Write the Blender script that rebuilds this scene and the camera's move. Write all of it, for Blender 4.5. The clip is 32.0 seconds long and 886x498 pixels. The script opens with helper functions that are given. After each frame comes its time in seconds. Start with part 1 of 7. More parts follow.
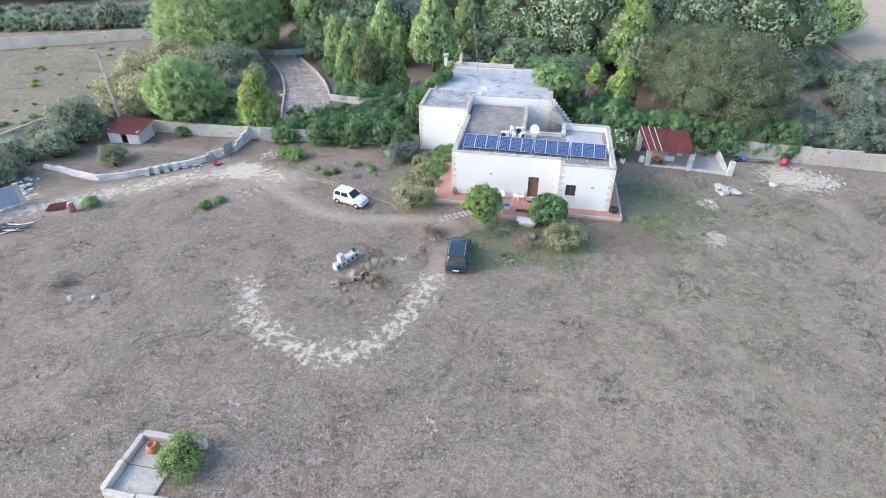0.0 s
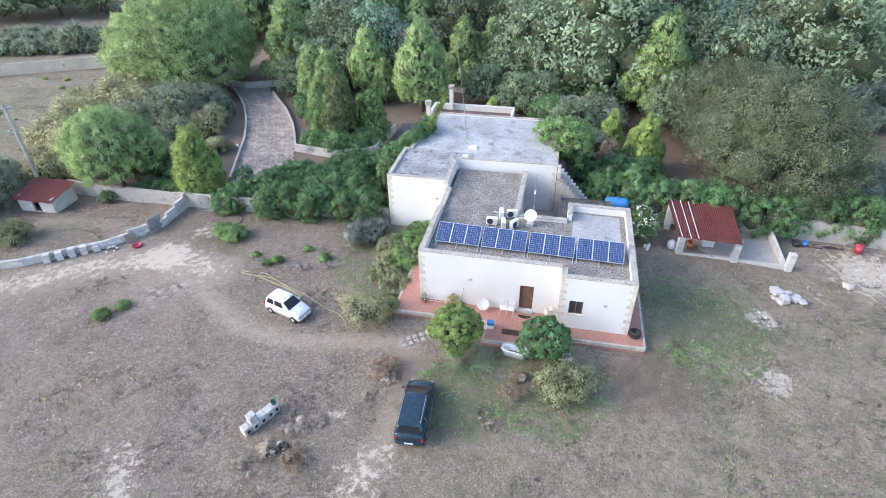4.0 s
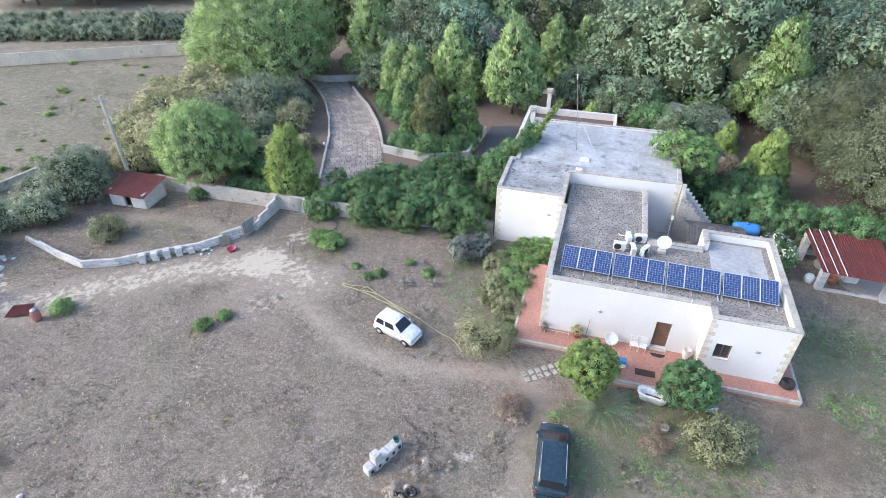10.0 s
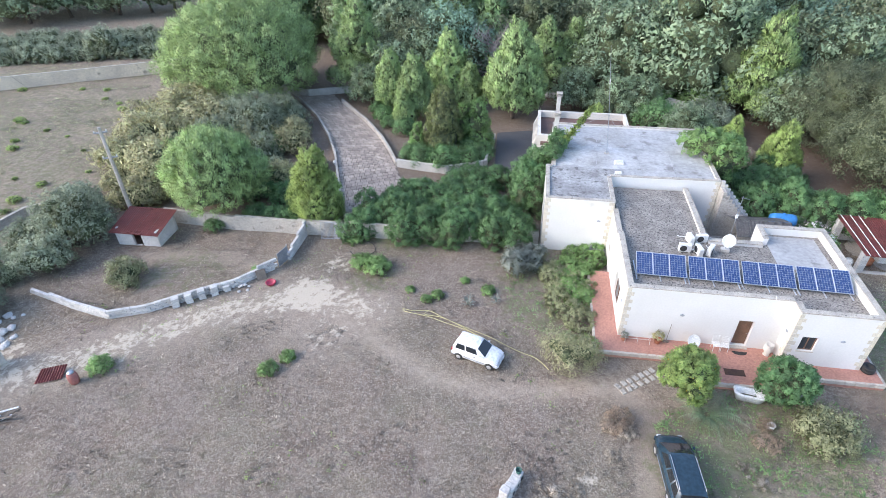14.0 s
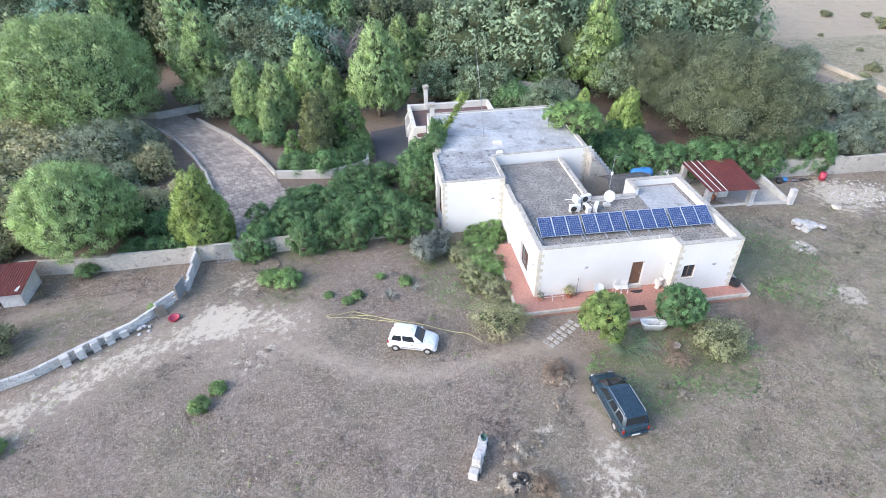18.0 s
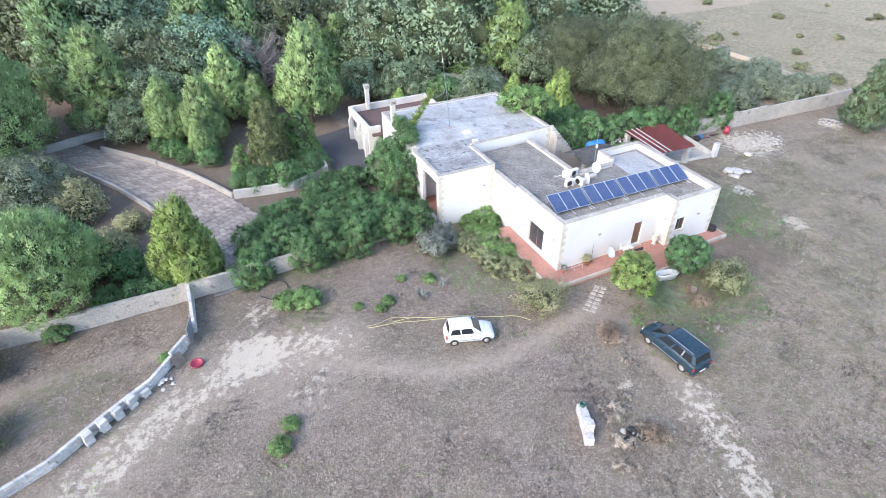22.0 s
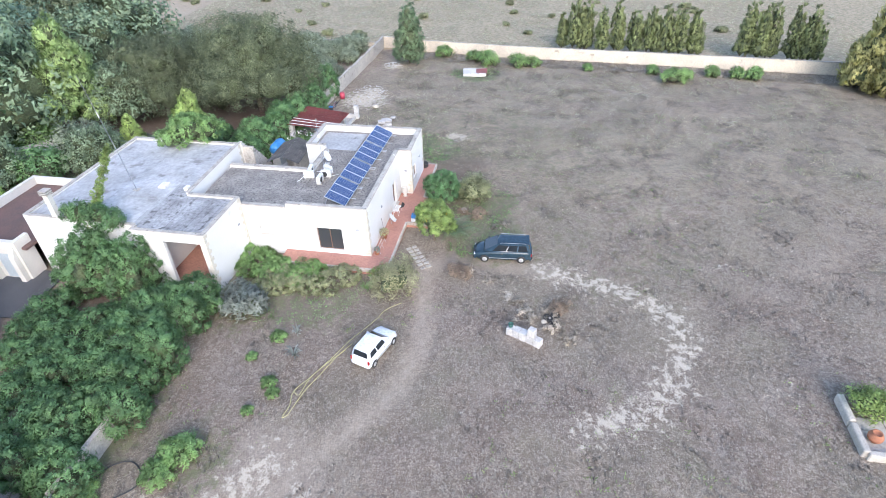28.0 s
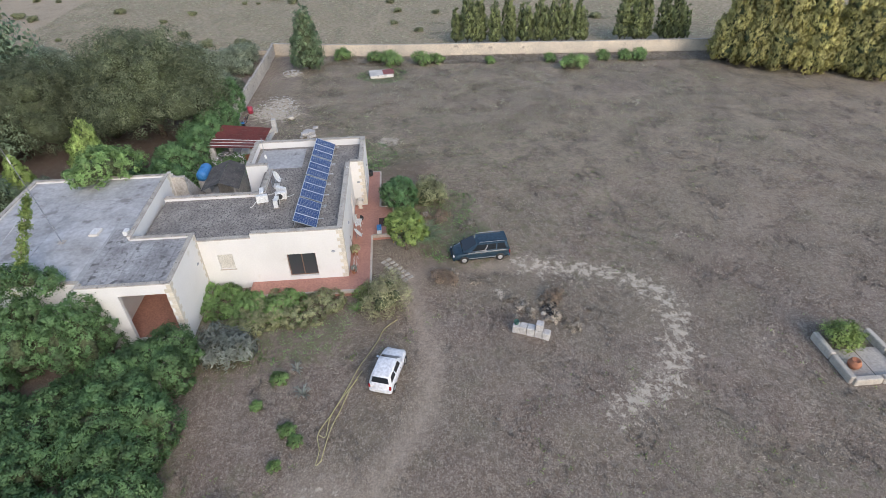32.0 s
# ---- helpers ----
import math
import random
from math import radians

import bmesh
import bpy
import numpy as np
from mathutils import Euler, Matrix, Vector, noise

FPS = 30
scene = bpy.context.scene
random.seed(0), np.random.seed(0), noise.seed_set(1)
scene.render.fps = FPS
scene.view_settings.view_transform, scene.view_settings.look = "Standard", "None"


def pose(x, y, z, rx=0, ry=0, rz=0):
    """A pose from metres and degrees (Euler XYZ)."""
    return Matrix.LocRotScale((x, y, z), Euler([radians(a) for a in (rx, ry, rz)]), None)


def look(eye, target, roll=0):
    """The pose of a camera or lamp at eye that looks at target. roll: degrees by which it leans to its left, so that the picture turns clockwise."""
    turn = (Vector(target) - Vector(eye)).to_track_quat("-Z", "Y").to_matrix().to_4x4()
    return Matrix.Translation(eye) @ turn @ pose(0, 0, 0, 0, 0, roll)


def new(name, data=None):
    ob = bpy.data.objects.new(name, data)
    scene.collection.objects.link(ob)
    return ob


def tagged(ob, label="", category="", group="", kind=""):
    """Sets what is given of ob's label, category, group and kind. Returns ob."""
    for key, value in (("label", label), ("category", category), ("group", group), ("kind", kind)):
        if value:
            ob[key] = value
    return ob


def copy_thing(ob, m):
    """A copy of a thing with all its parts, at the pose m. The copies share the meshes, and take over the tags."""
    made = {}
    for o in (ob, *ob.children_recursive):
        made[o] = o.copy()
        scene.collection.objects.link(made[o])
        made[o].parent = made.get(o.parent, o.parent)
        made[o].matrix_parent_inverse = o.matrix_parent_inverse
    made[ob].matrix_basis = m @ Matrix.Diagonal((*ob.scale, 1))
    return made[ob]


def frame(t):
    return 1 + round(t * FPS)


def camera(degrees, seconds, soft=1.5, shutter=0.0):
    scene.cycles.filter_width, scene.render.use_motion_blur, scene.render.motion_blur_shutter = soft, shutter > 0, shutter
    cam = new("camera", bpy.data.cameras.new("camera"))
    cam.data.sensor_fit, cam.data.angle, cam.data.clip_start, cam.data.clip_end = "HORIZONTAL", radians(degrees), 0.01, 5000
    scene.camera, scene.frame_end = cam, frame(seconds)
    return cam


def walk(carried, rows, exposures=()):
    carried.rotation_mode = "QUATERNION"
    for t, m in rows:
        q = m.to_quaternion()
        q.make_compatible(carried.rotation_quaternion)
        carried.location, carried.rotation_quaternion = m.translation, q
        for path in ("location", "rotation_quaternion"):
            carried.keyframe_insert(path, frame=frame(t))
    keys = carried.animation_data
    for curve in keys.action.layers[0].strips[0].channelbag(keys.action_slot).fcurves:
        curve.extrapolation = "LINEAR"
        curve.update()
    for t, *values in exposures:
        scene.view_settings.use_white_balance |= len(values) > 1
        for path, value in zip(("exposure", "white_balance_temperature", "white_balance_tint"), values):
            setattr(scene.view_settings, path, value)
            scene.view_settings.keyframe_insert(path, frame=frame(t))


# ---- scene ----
cam = camera(77.0, 32.0, soft=0.65)
PATH = [
    (0, (7.15, -44.151, 24.951), (6.86, -42.54, 23.802), -0.0),
    (0.5, (7.45, -42.941, 24.973), (7.156, -41.329, 23.825), -0.2),
    (1, (7.677, -41.452, 24.986), (7.378, -39.842, 23.838), -0.4),
    (1.5, (7.863, -39.64, 24.995), (7.563, -38.03, 23.847), -0.6),
    (2, (8.029, -37.54, 25.028), (7.728, -35.932, 23.877), -0.8),
    (2.5, (8.067, -35.322, 25.099), (7.761, -33.716, 23.946), -0.9),
    (3, (8.092, -33.064, 25.11), (7.779, -31.459, 23.959), -1.0),
    (3.5, (8.155, -30.855, 25.091), (7.832, -29.25, 23.941), -1.1),
    (4, (8.166, -28.923, 25.121), (7.807, -27.325, 23.973), -0.9),
    (4.5, (8.089, -27.855, 25.134), (7.594, -26.292, 23.988), -0.3),
    (6.5, (6.96, -27.895, 24.877), (6.463, -26.337, 23.725), -0.0),
    (7, (6.472, -27.961, 24.869), (5.98, -26.404, 23.716), -0.2),
    (7.5, (5.801, -27.784, 24.899), (5.314, -26.228, 23.74), 0.1),
    (8, (5.057, -27.579, 24.99), (4.578, -26.026, 23.824), 0.1),
    (8.5, (4.296, -27.291, 25.064), (3.822, -25.742, 23.891), 0.0),
    (9, (3.499, -27.058, 25.084), (3.028, -25.51, 23.908), -0.2),
    (9.5, (2.552, -26.946, 25.118), (2.085, -25.396, 23.944), -0.3),
    (10, (1.609, -26.936, 25.199), (1.144, -25.385, 24.025), -0.4),
    (10.5, (0.543, -26.93, 25.254), (0.082, -25.376, 24.083), -0.4),
    (11, (-0.556, -26.903, 25.296), (-1.012, -25.345, 24.127), -0.3),
    (11.5, (-1.663, -26.897, 25.368), (-2.115, -25.339, 24.199), -0.3),
    (12, (-2.878, -26.867, 25.47), (-3.317, -25.307, 24.298), -0.4),
    (12.5, (-4.108, -26.853, 25.579), (-4.535, -25.29, 24.406), -0.4),
    (13, (-5.308, -26.911, 25.686), (-5.728, -25.35, 24.509), -0.4),
    (13.5, (-6.333, -27.062, 25.689), (-6.706, -25.489, 24.512), -0.5),
    (14, (-6.874, -27.145, 25.603), (-7.134, -25.547, 24.429), -0.8),
    (14.5, (-7.184, -27.251, 25.536), (-7.333, -25.637, 24.364), -0.9),
    (15, (-7.405, -27.316, 25.489), (-7.415, -25.695, 24.318), -1.0),
    (15.5, (-7.524, -27.261, 25.455), (-7.382, -25.646, 24.283), -1.5),
    (17.5, (-9.459, -28.007, 25.384), (-9.237, -26.402, 24.212), -1.1),
    (18, (-10.347, -28.273, 25.382), (-10.119, -26.665, 24.214), -0.9),
    (18.5, (-11.424, -28.454, 25.373), (-11.195, -26.845, 24.208), -0.7),
    (19, (-12.701, -28.51, 25.357), (-12.416, -26.911, 24.19), -0.7),
    (19.5, (-14.148, -28.363, 25.29), (-13.821, -26.774, 24.121), -0.6),
    (20, (-15.53, -27.93, 25.2), (-15.094, -26.369, 24.028), -0.5),
    (20.5, (-16.933, -27.359, 25.136), (-16.411, -25.826, 23.963), -0.4),
    (21, (-18.364, -26.731, 25.11), (-17.8, -25.213, 23.936), -0.3),
    (21.5, (-19.84, -26.025, 25.098), (-19.214, -24.531, 23.924), -0.1),
    (22, (-21.46, -25.206, 25.083), (-20.752, -23.748, 23.911), 0.0),
    (22.5, (-23.092, -24.199, 25.008), (-22.262, -22.806, 23.836), -0.1),
    (23, (-24.669, -23.035, 24.862), (-23.695, -21.74, 23.69), -0.4),
    (23.5, (-26.183, -21.792, 24.727), (-25.069, -20.614, 23.556), -0.7),
    (24, (-27.562, -20.464, 24.639), (-26.329, -19.414, 23.466), -0.9),
    (24.5, (-28.958, -19.168, 24.652), (-27.611, -18.27, 23.478), -0.8),
    (25, (-30.126, -17.854, 24.658), (-28.685, -17.12, 23.481), -1.0),
    (25.5, (-30.952, -16.614, 24.658), (-29.442, -16.047, 23.476), -1.4),
    (27.5, (-31.492, -12.195, 24.539), (-29.91, -11.869, 23.359), -2.1),
    (28, (-31.256, -11.692, 24.483), (-29.672, -11.373, 23.303), -1.8),
    (28.5, (-31.017, -11.379, 24.348), (-29.433, -11.066, 23.167), -1.5),
    (29, (-30.707, -10.865, 24.233), (-29.126, -10.55, 23.05), -1.6),
    (29.5, (-30.383, -10.034, 24.168), (-28.786, -9.835, 22.98), -1.5),
    (30, (-30.201, -8.927, 24.17), (-28.598, -8.842, 22.976), -1.4),
    (30.5, (-30.256, -7.722, 24.263), (-28.654, -7.724, 23.065), -1.4),
    (31, (-30.332, -6.59, 24.399), (-28.736, -6.689, 23.198), -1.5),
    (31.5, (-30.412, -5.504, 24.527), (-28.817, -5.608, 23.325), -1.5),
    (32, (-30.54, -4.632, 24.625), (-28.94, -4.736, 23.43), -1.3),
]
LIGHT_ROWS = [(0, 1.58, 6420), (9, 1.57, 6460), (13, 1.57, 6460), (20, 1.6, 6380), (22, 1.68, 6400), (24, 2.02, 6400), (25.5, 1.87, 6350), (28, 1.6, 6300), (29, 1.46, 6500), (29.6, 1.28, 6700), (31, 0.94, 6820), (32, 0.77, 6860)]
walk(cam, [(t, look(eye, target, roll)) for t, eye, target, roll in PATH], [(t, stops, kelvin, 14) for t, stops, kelvin in LIGHT_ROWS])

# ---- light ----
world = bpy.data.worlds.new("world")
scene.world = world
world.use_nodes = True
wn = world.node_tree.nodes
sky = wn.new("ShaderNodeTexSky")
sky.sky_type, sky.sun_disc = "NISHITA", False
SUN_UP, SUN_AZ = 32.0, 248.0   # degrees above the horizon, degrees clockwise from +y
sky.sun_elevation, sky.sun_rotation = radians(SUN_UP), radians(SUN_AZ)
sky.air_density, sky.dust_density = 1.0, 1.0
wn["Background"].inputs["Strength"].default_value = 0.15
world.node_tree.links.new(sky.outputs[0], wn["Background"].inputs["Color"])
sun = new("sun", bpy.data.lights.new("sun", "SUN"))
sun.data.energy, sun.data.angle, sun.data.color = 0.95, radians(35), (1.0, 0.95, 0.88)
sd = Vector((math.sin(radians(SUN_AZ)) * math.cos(radians(SUN_UP)), math.cos(radians(SUN_AZ)) * math.cos(radians(SUN_UP)), math.sin(radians(SUN_UP))))
sun.matrix_world = look(sd * 100, (0, 0, 0))

# ---- materials ----


def surface(name, c1, c2, rough=0.85, big=0.8, fine=14.0, bump=0.25, metal=0.0, vary=0.0, island=0.0, speck=None, depth=0.02, grain=0.2):
    """Two colours mixed by broad noise, darkened and lit by fine noise, with fine relief."""
    m = bpy.data.materials.new(name)
    m.use_nodes = True
    t, n = m.node_tree, m.node_tree.nodes
    p = n["Principled BSDF"]
    geo = n.new("ShaderNodeNewGeometry")
    n1, n2 = n.new("ShaderNodeTexNoise"), n.new("ShaderNodeTexNoise")
    n1.inputs["Scale"].default_value, n1.inputs["Detail"].default_value = big, 5
    n2.inputs["Scale"].default_value, n2.inputs["Detail"].default_value = fine, 4
    for q in (n1, n2):
        t.links.new(geo.outputs["Position"], q.inputs["Vector"])
    ramp = n.new("ShaderNodeMapRange")
    ramp.inputs[1].default_value, ramp.inputs[2].default_value = 0.32, 0.68
    t.links.new(n1.outputs["Fac"], ramp.inputs[0])
    mix = n.new("ShaderNodeMix")
    mix.data_type = "RGBA"
    mix.inputs[6].default_value, mix.inputs[7].default_value = (*c1, 1), (*c2, 1)
    t.links.new(ramp.outputs[0], mix.inputs[0])
    val = n.new("ShaderNodeMapRange")
    val.inputs[1].default_value, val.inputs[2].default_value, val.inputs[3].default_value, val.inputs[4].default_value = 0.3, 0.7, 1 - grain, 1 + grain
    t.links.new(n2.outputs["Fac"], val.inputs[0])
    factor = val.outputs[0]
    for amount, source in ((vary, "ob"), (island, "is")):
        if amount:
            r = n.new("ShaderNodeMapRange")
            r.inputs[3].default_value, r.inputs[4].default_value = 1 - amount, 1 + amount
            s = n.new("ShaderNodeObjectInfo").outputs["Random"] if source == "ob" else geo.outputs["Random Per Island"]
            t.links.new(s, r.inputs[0])
            k = n.new("ShaderNodeMath")
            k.operation = "MULTIPLY"
            t.links.new(factor, k.inputs[0])
            t.links.new(r.outputs[0], k.inputs[1])
            factor = k.outputs[0]
    hsv = n.new("ShaderNodeHueSaturation")
    t.links.new(mix.outputs[2], hsv.inputs["Color"])
    t.links.new(factor, hsv.inputs["Value"])
    colour = hsv.outputs[0]
    if speck:
        v = n.new("ShaderNodeTexNoise")
        v.inputs["Scale"].default_value, v.inputs["Detail"].default_value = speck[1], 6
        t.links.new(geo.outputs["Position"], v.inputs["Vector"])
        r = n.new("ShaderNodeMapRange")
        r.inputs[1].default_value, r.inputs[2].default_value = speck[2], speck[2] + 0.1
        t.links.new(v.outputs["Fac"], r.inputs[0])
        mx = n.new("ShaderNodeMix")
        mx.data_type = "RGBA"
        mx.inputs[7].default_value = (*speck[0], 1)
        t.links.new(r.outputs[0], mx.inputs[0])
        t.links.new(colour, mx.inputs[6])
        colour = mx.outputs[2]
    t.links.new(colour, p.inputs["Base Color"])
    p.inputs["Roughness"].default_value, p.inputs["Metallic"].default_value = rough, metal
    if bump:
        b = n.new("ShaderNodeBump")
        b.inputs["Strength"].default_value, b.inputs["Distance"].default_value = bump, depth
        t.links.new(n2.outputs["Fac"], b.inputs["Height"])
        t.links.new(b.outputs[0], p.inputs["Normal"])
    return m


def glass(name, c=(0.02, 0.025, 0.03), rough=0.06):
    m = bpy.data.materials.new(name)
    m.use_nodes = True
    p = m.node_tree.nodes["Principled BSDF"]
    p.inputs["Base Color"].default_value, p.inputs["Roughness"].default_value = (*c, 1), rough
    return m


def leaf(name, c1, c2, c3, through_light=0.25):
    """Leaves: three greens by leaf and by plant, with a little light let through."""
    m = bpy.data.materials.new(name)
    m.use_nodes = True
    t, n = m.node_tree, m.node_tree.nodes
    p = n["Principled BSDF"]
    geo, ob = n.new("ShaderNodeNewGeometry"), n.new("ShaderNodeObjectInfo")
    ramp = n.new("ShaderNodeValToRGB")
    c1, c3 = [tuple(0.5 * (p + q) for p, q in zip(c, c2)) for c in (c1, c3)]
    ramp.color_ramp.elements[0].color, ramp.color_ramp.elements[1].color = (*c1, 1), (*c3, 1)
    ramp.color_ramp.elements.new(0.55).color = (*c2, 1)
    t.links.new(geo.outputs["Random Per Island"], ramp.inputs[0])
    noi = n.new("ShaderNodeTexNoise")
    noi.inputs["Scale"].default_value, noi.inputs["Detail"].default_value = 1.1, 3
    t.links.new(geo.outputs["Position"], noi.inputs["Vector"])
    hsv = n.new("ShaderNodeHueSaturation")
    r1, r2, k = n.new("ShaderNodeMapRange"), n.new("ShaderNodeMapRange"), n.new("ShaderNodeMath")
    r1.inputs[3].default_value, r1.inputs[4].default_value = 1.22, 1.62
    r2.inputs[1].default_value, r2.inputs[2].default_value, r2.inputs[3].default_value, r2.inputs[4].default_value = 0.32, 0.68, 0.55, 1.42
    t.links.new(ob.outputs["Random"], r1.inputs[0])
    t.links.new(noi.outputs["Fac"], r2.inputs[0])
    k.operation = "MULTIPLY"
    t.links.new(r1.outputs[0], k.inputs[0])
    t.links.new(r2.outputs[0], k.inputs[1])
    t.links.new(k.outputs[0], hsv.inputs["Value"])
    hsv.inputs["Saturation"].default_value = 0.82
    t.links.new(ramp.outputs[0], hsv.inputs["Color"])
    t.links.new(hsv.outputs[0], p.inputs["Base Color"])
    p.inputs["Roughness"].default_value = 0.7
    tr, add, out = n.new("ShaderNodeBsdfTranslucent"), n.new("ShaderNodeMixShader"), n["Material Output"]
    t.links.new(hsv.outputs[0], tr.inputs["Color"])
    add.inputs[0].default_value = through_light
    t.links.new(p.outputs[0], add.inputs[1])
    t.links.new(tr.outputs[0], add.inputs[2])
    t.links.new(add.outputs[0], out.inputs["Surface"])
    return m


PLASTER = surface("white_plaster", (0.73, 0.72, 0.70), (0.655, 0.645, 0.62), 0.9, 0.35, 9, 0.08, speck=((0.62, 0.6, 0.55), 0.8, 0.66), grain=0.03)
PLASTER_OLD = surface("weathered_plaster", (0.66, 0.63, 0.58), (0.5, 0.48, 0.44), 0.92, 0.9, 12, 0.25, speck=((0.3, 0.28, 0.25), 2.0, 0.62), grain=0.08)
COPING = surface("stone_coping", (0.50, 0.46, 0.39), (0.34, 0.31, 0.27), 0.92, 1.6, 16, 0.4, speck=((0.14, 0.13, 0.12), 5, 0.6))
QUOIN = surface("quoin_stone", (0.62, 0.57, 0.47), (0.55, 0.5, 0.42), 0.9, 1.5, 18, 0.35, vary=0.1)
ROOF_DARK = surface("lichen_roof", (0.34, 0.31, 0.27), (0.21, 0.19, 0.17), 0.95, 0.9, 9, 0.8, speck=((0.10, 0.092, 0.082), 7, 0.53), grain=0.35, depth=0.05)
ROOF_PALE = surface("pale_screed", (0.47, 0.475, 0.47), (0.33, 0.33, 0.325), 0.85, 0.3, 4, 0.25, speck=((0.22, 0.215, 0.21), 1.1, 0.58), grain=0.15, vary=0.07)
TERRACOTTA = surface("terracotta_tiles", (0.45, 0.225, 0.17), (0.40, 0.2, 0.15), 0.75, 0.7, 9, 0.08)
STONE_EDGE = surface("pale_stone_edge", (0.55, 0.50, 0.42), (0.42, 0.38, 0.33), 0.9, 2, 14, 0.4, vary=0.12)
BLOCK = surface("tufa_block", (0.60, 0.58, 0.55), (0.46, 0.45, 0.43), 0.95, 1.2, 14, 0.5, vary=0.12, speck=((0.28, 0.27, 0.26), 4, 0.63))
CONCRETE = surface("rendered_concrete", (0.50, 0.46, 0.40), (0.38, 0.35, 0.31), 0.92, 0.6, 8, 0.3, speck=((0.22, 0.2, 0.18), 1.6, 0.6))
CREAM_WALL = surface("cream_render", (0.66, 0.58, 0.46), (0.5, 0.44, 0.36), 0.92, 0.4, 6, 0.3, speck=((0.3, 0.26, 0.21), 1.0, 0.64))
RED_SHEET = surface("red_sheet_roof", (0.30, 0.085, 0.075), (0.22, 0.07, 0.06), 0.6, 1.2, 8, 0.15, speck=((0.3, 0.16, 0.12), 2.2, 0.66))
BARK = surface("bark", (0.16, 0.12, 0.09), (0.09, 0.07, 0.055), 0.95, 2, 14, 0.8)
WOOD_OLD = surface("grey_wood", (0.22, 0.18, 0.14), (0.13, 0.11, 0.09), 0.85, 2, 18, 0.4, vary=0.15)
WOOD_DOOR = surface("brown_wood", (0.20, 0.11, 0.07), (0.14, 0.08, 0.05), 0.55, 2, 22, 0.2)
HOLLOW_SHADE = surface("painted_hollow_shade", (0.03, 0.03, 0.03), (0.02, 0.02, 0.02), 0.9, 1, 8, 0)
METAL_GREY = surface("galvanised_metal", (0.42, 0.44, 0.47), (0.32, 0.34, 0.37), 0.45, 2, 20, 0.1, metal=0.6)
METAL_WHITE = surface("white_metal", (0.75, 0.75, 0.73), (0.66, 0.66, 0.64), 0.45, 1, 12, 0.05)
PLASTIC_WHITE = surface("white_plastic", (0.74, 0.74, 0.72), (0.66, 0.66, 0.63), 0.5, 2, 12, 0.05)
PLASTIC_BLUE = surface("blue_plastic", (0.05, 0.24, 0.55), (0.04, 0.20, 0.46), 0.45, 2, 12, 0.08)
PLASTIC_RED = surface("red_plastic", (0.45, 0.05, 0.09), (0.38, 0.05, 0.08), 0.45, 2, 12, 0.05)
PLASTIC_BLACK = surface("black_plastic", (0.03, 0.03, 0.03), (0.045, 0.045, 0.045), 0.6, 2, 12, 0.05)
RUBBER = surface("rubber", (0.025, 0.025, 0.025), (0.04, 0.038, 0.035), 0.85, 3, 20, 0.1)
CLAY = surface("clay_pot", (0.42, 0.18, 0.10), (0.33, 0.13, 0.07), 0.8, 4, 22, 0.2)
PAINT_WHITE = surface("white_car_paint", (0.74, 0.75, 0.76), (0.70, 0.71, 0.72), 0.3, 1, 6, 0.0)
PAINT_DARK = surface("dark_blue_green_car_paint", (0.02, 0.042, 0.06), (0.026, 0.05, 0.07), 0.16, 1, 6, 0.0)
CAR_GLASS = glass("car_glass")
WINDOW_GLASS = glass("window_glass", (0.05, 0.055, 0.06), 0.08)
CHALK = surface("chalk_rubble", (0.56, 0.54, 0.51), (0.42, 0.4, 0.38), 0.95, 1.5, 10, 0.5, island=0.15)
PAVING = surface("stone_paving", (0.42, 0.355, 0.30), (0.30, 0.255, 0.22), 0.92, 0.6, 9, 0.5, vary=0.22, speck=((0.16, 0.13, 0.11), 1.4, 0.6))
PAVING_REST = surface("stone_paving_far", (0.42, 0.355, 0.30), (0.30, 0.255, 0.22), 0.92, 0.6, 9, 0.5, island=0.22)
MORTAR = surface("earth_joint", (0.17, 0.135, 0.11), (0.12, 0.1, 0.085), 0.95, 1, 12, 0.4)
ASPHALT = surface("asphalt", (0.10, 0.10, 0.105), (0.075, 0.075, 0.08), 0.95, 0.5, 25, 0.3)
HOSE = surface("yellow_hose", (0.55, 0.50, 0.22), (0.48, 0.45, 0.22), 0.6, 3, 12, 0)
CABLE = surface("black_cable", (0.03, 0.03, 0.03), (0.05, 0.05, 0.05), 0.7, 3, 12, 0)

LEAF_PINE = leaf("pine_needles", (0.17, 0.26, 0.085), (0.255, 0.37, 0.12), (0.345, 0.475, 0.16), 0.35)
LEAF_YOUNG = leaf("young_pine_needles", (0.19, 0.28, 0.05), (0.29, 0.4, 0.075), (0.4, 0.5, 0.11), 0.35)
LEAF_OAK = leaf("holm_oak_leaves", (0.068, 0.086, 0.038), (0.112, 0.138, 0.064), (0.18, 0.21, 0.105), 0.3)
LEAF_DARK = leaf("dark_wood_leaves", (0.10, 0.165, 0.08), (0.175, 0.25, 0.13), (0.28, 0.36, 0.21), 0.35)
LEAF_OLIVE = leaf("olive_leaves", (0.14, 0.175, 0.105), (0.225, 0.27, 0.17), (0.33, 0.37, 0.255), 0.35)
LEAF_IVY = leaf("ivy_leaves", (0.055, 0.13, 0.04), (0.09, 0.2, 0.056), (0.15, 0.285, 0.08), 0.3)
LEAF_BRIGHT = leaf("bright_pine_needles", (0.18, 0.27, 0.07), (0.265, 0.385, 0.105), (0.36, 0.485, 0.145), 0.35)
LEAF_LIME = leaf("yellow_green_leaves", (0.1, 0.18, 0.03), (0.19, 0.29, 0.05), (0.37, 0.43, 0.08), 0.35)
LEAF_CITRUS = leaf("glossy_dark_leaves", (0.054, 0.145, 0.045), (0.090, 0.217, 0.064), (0.164, 0.307, 0.109), 0.35)
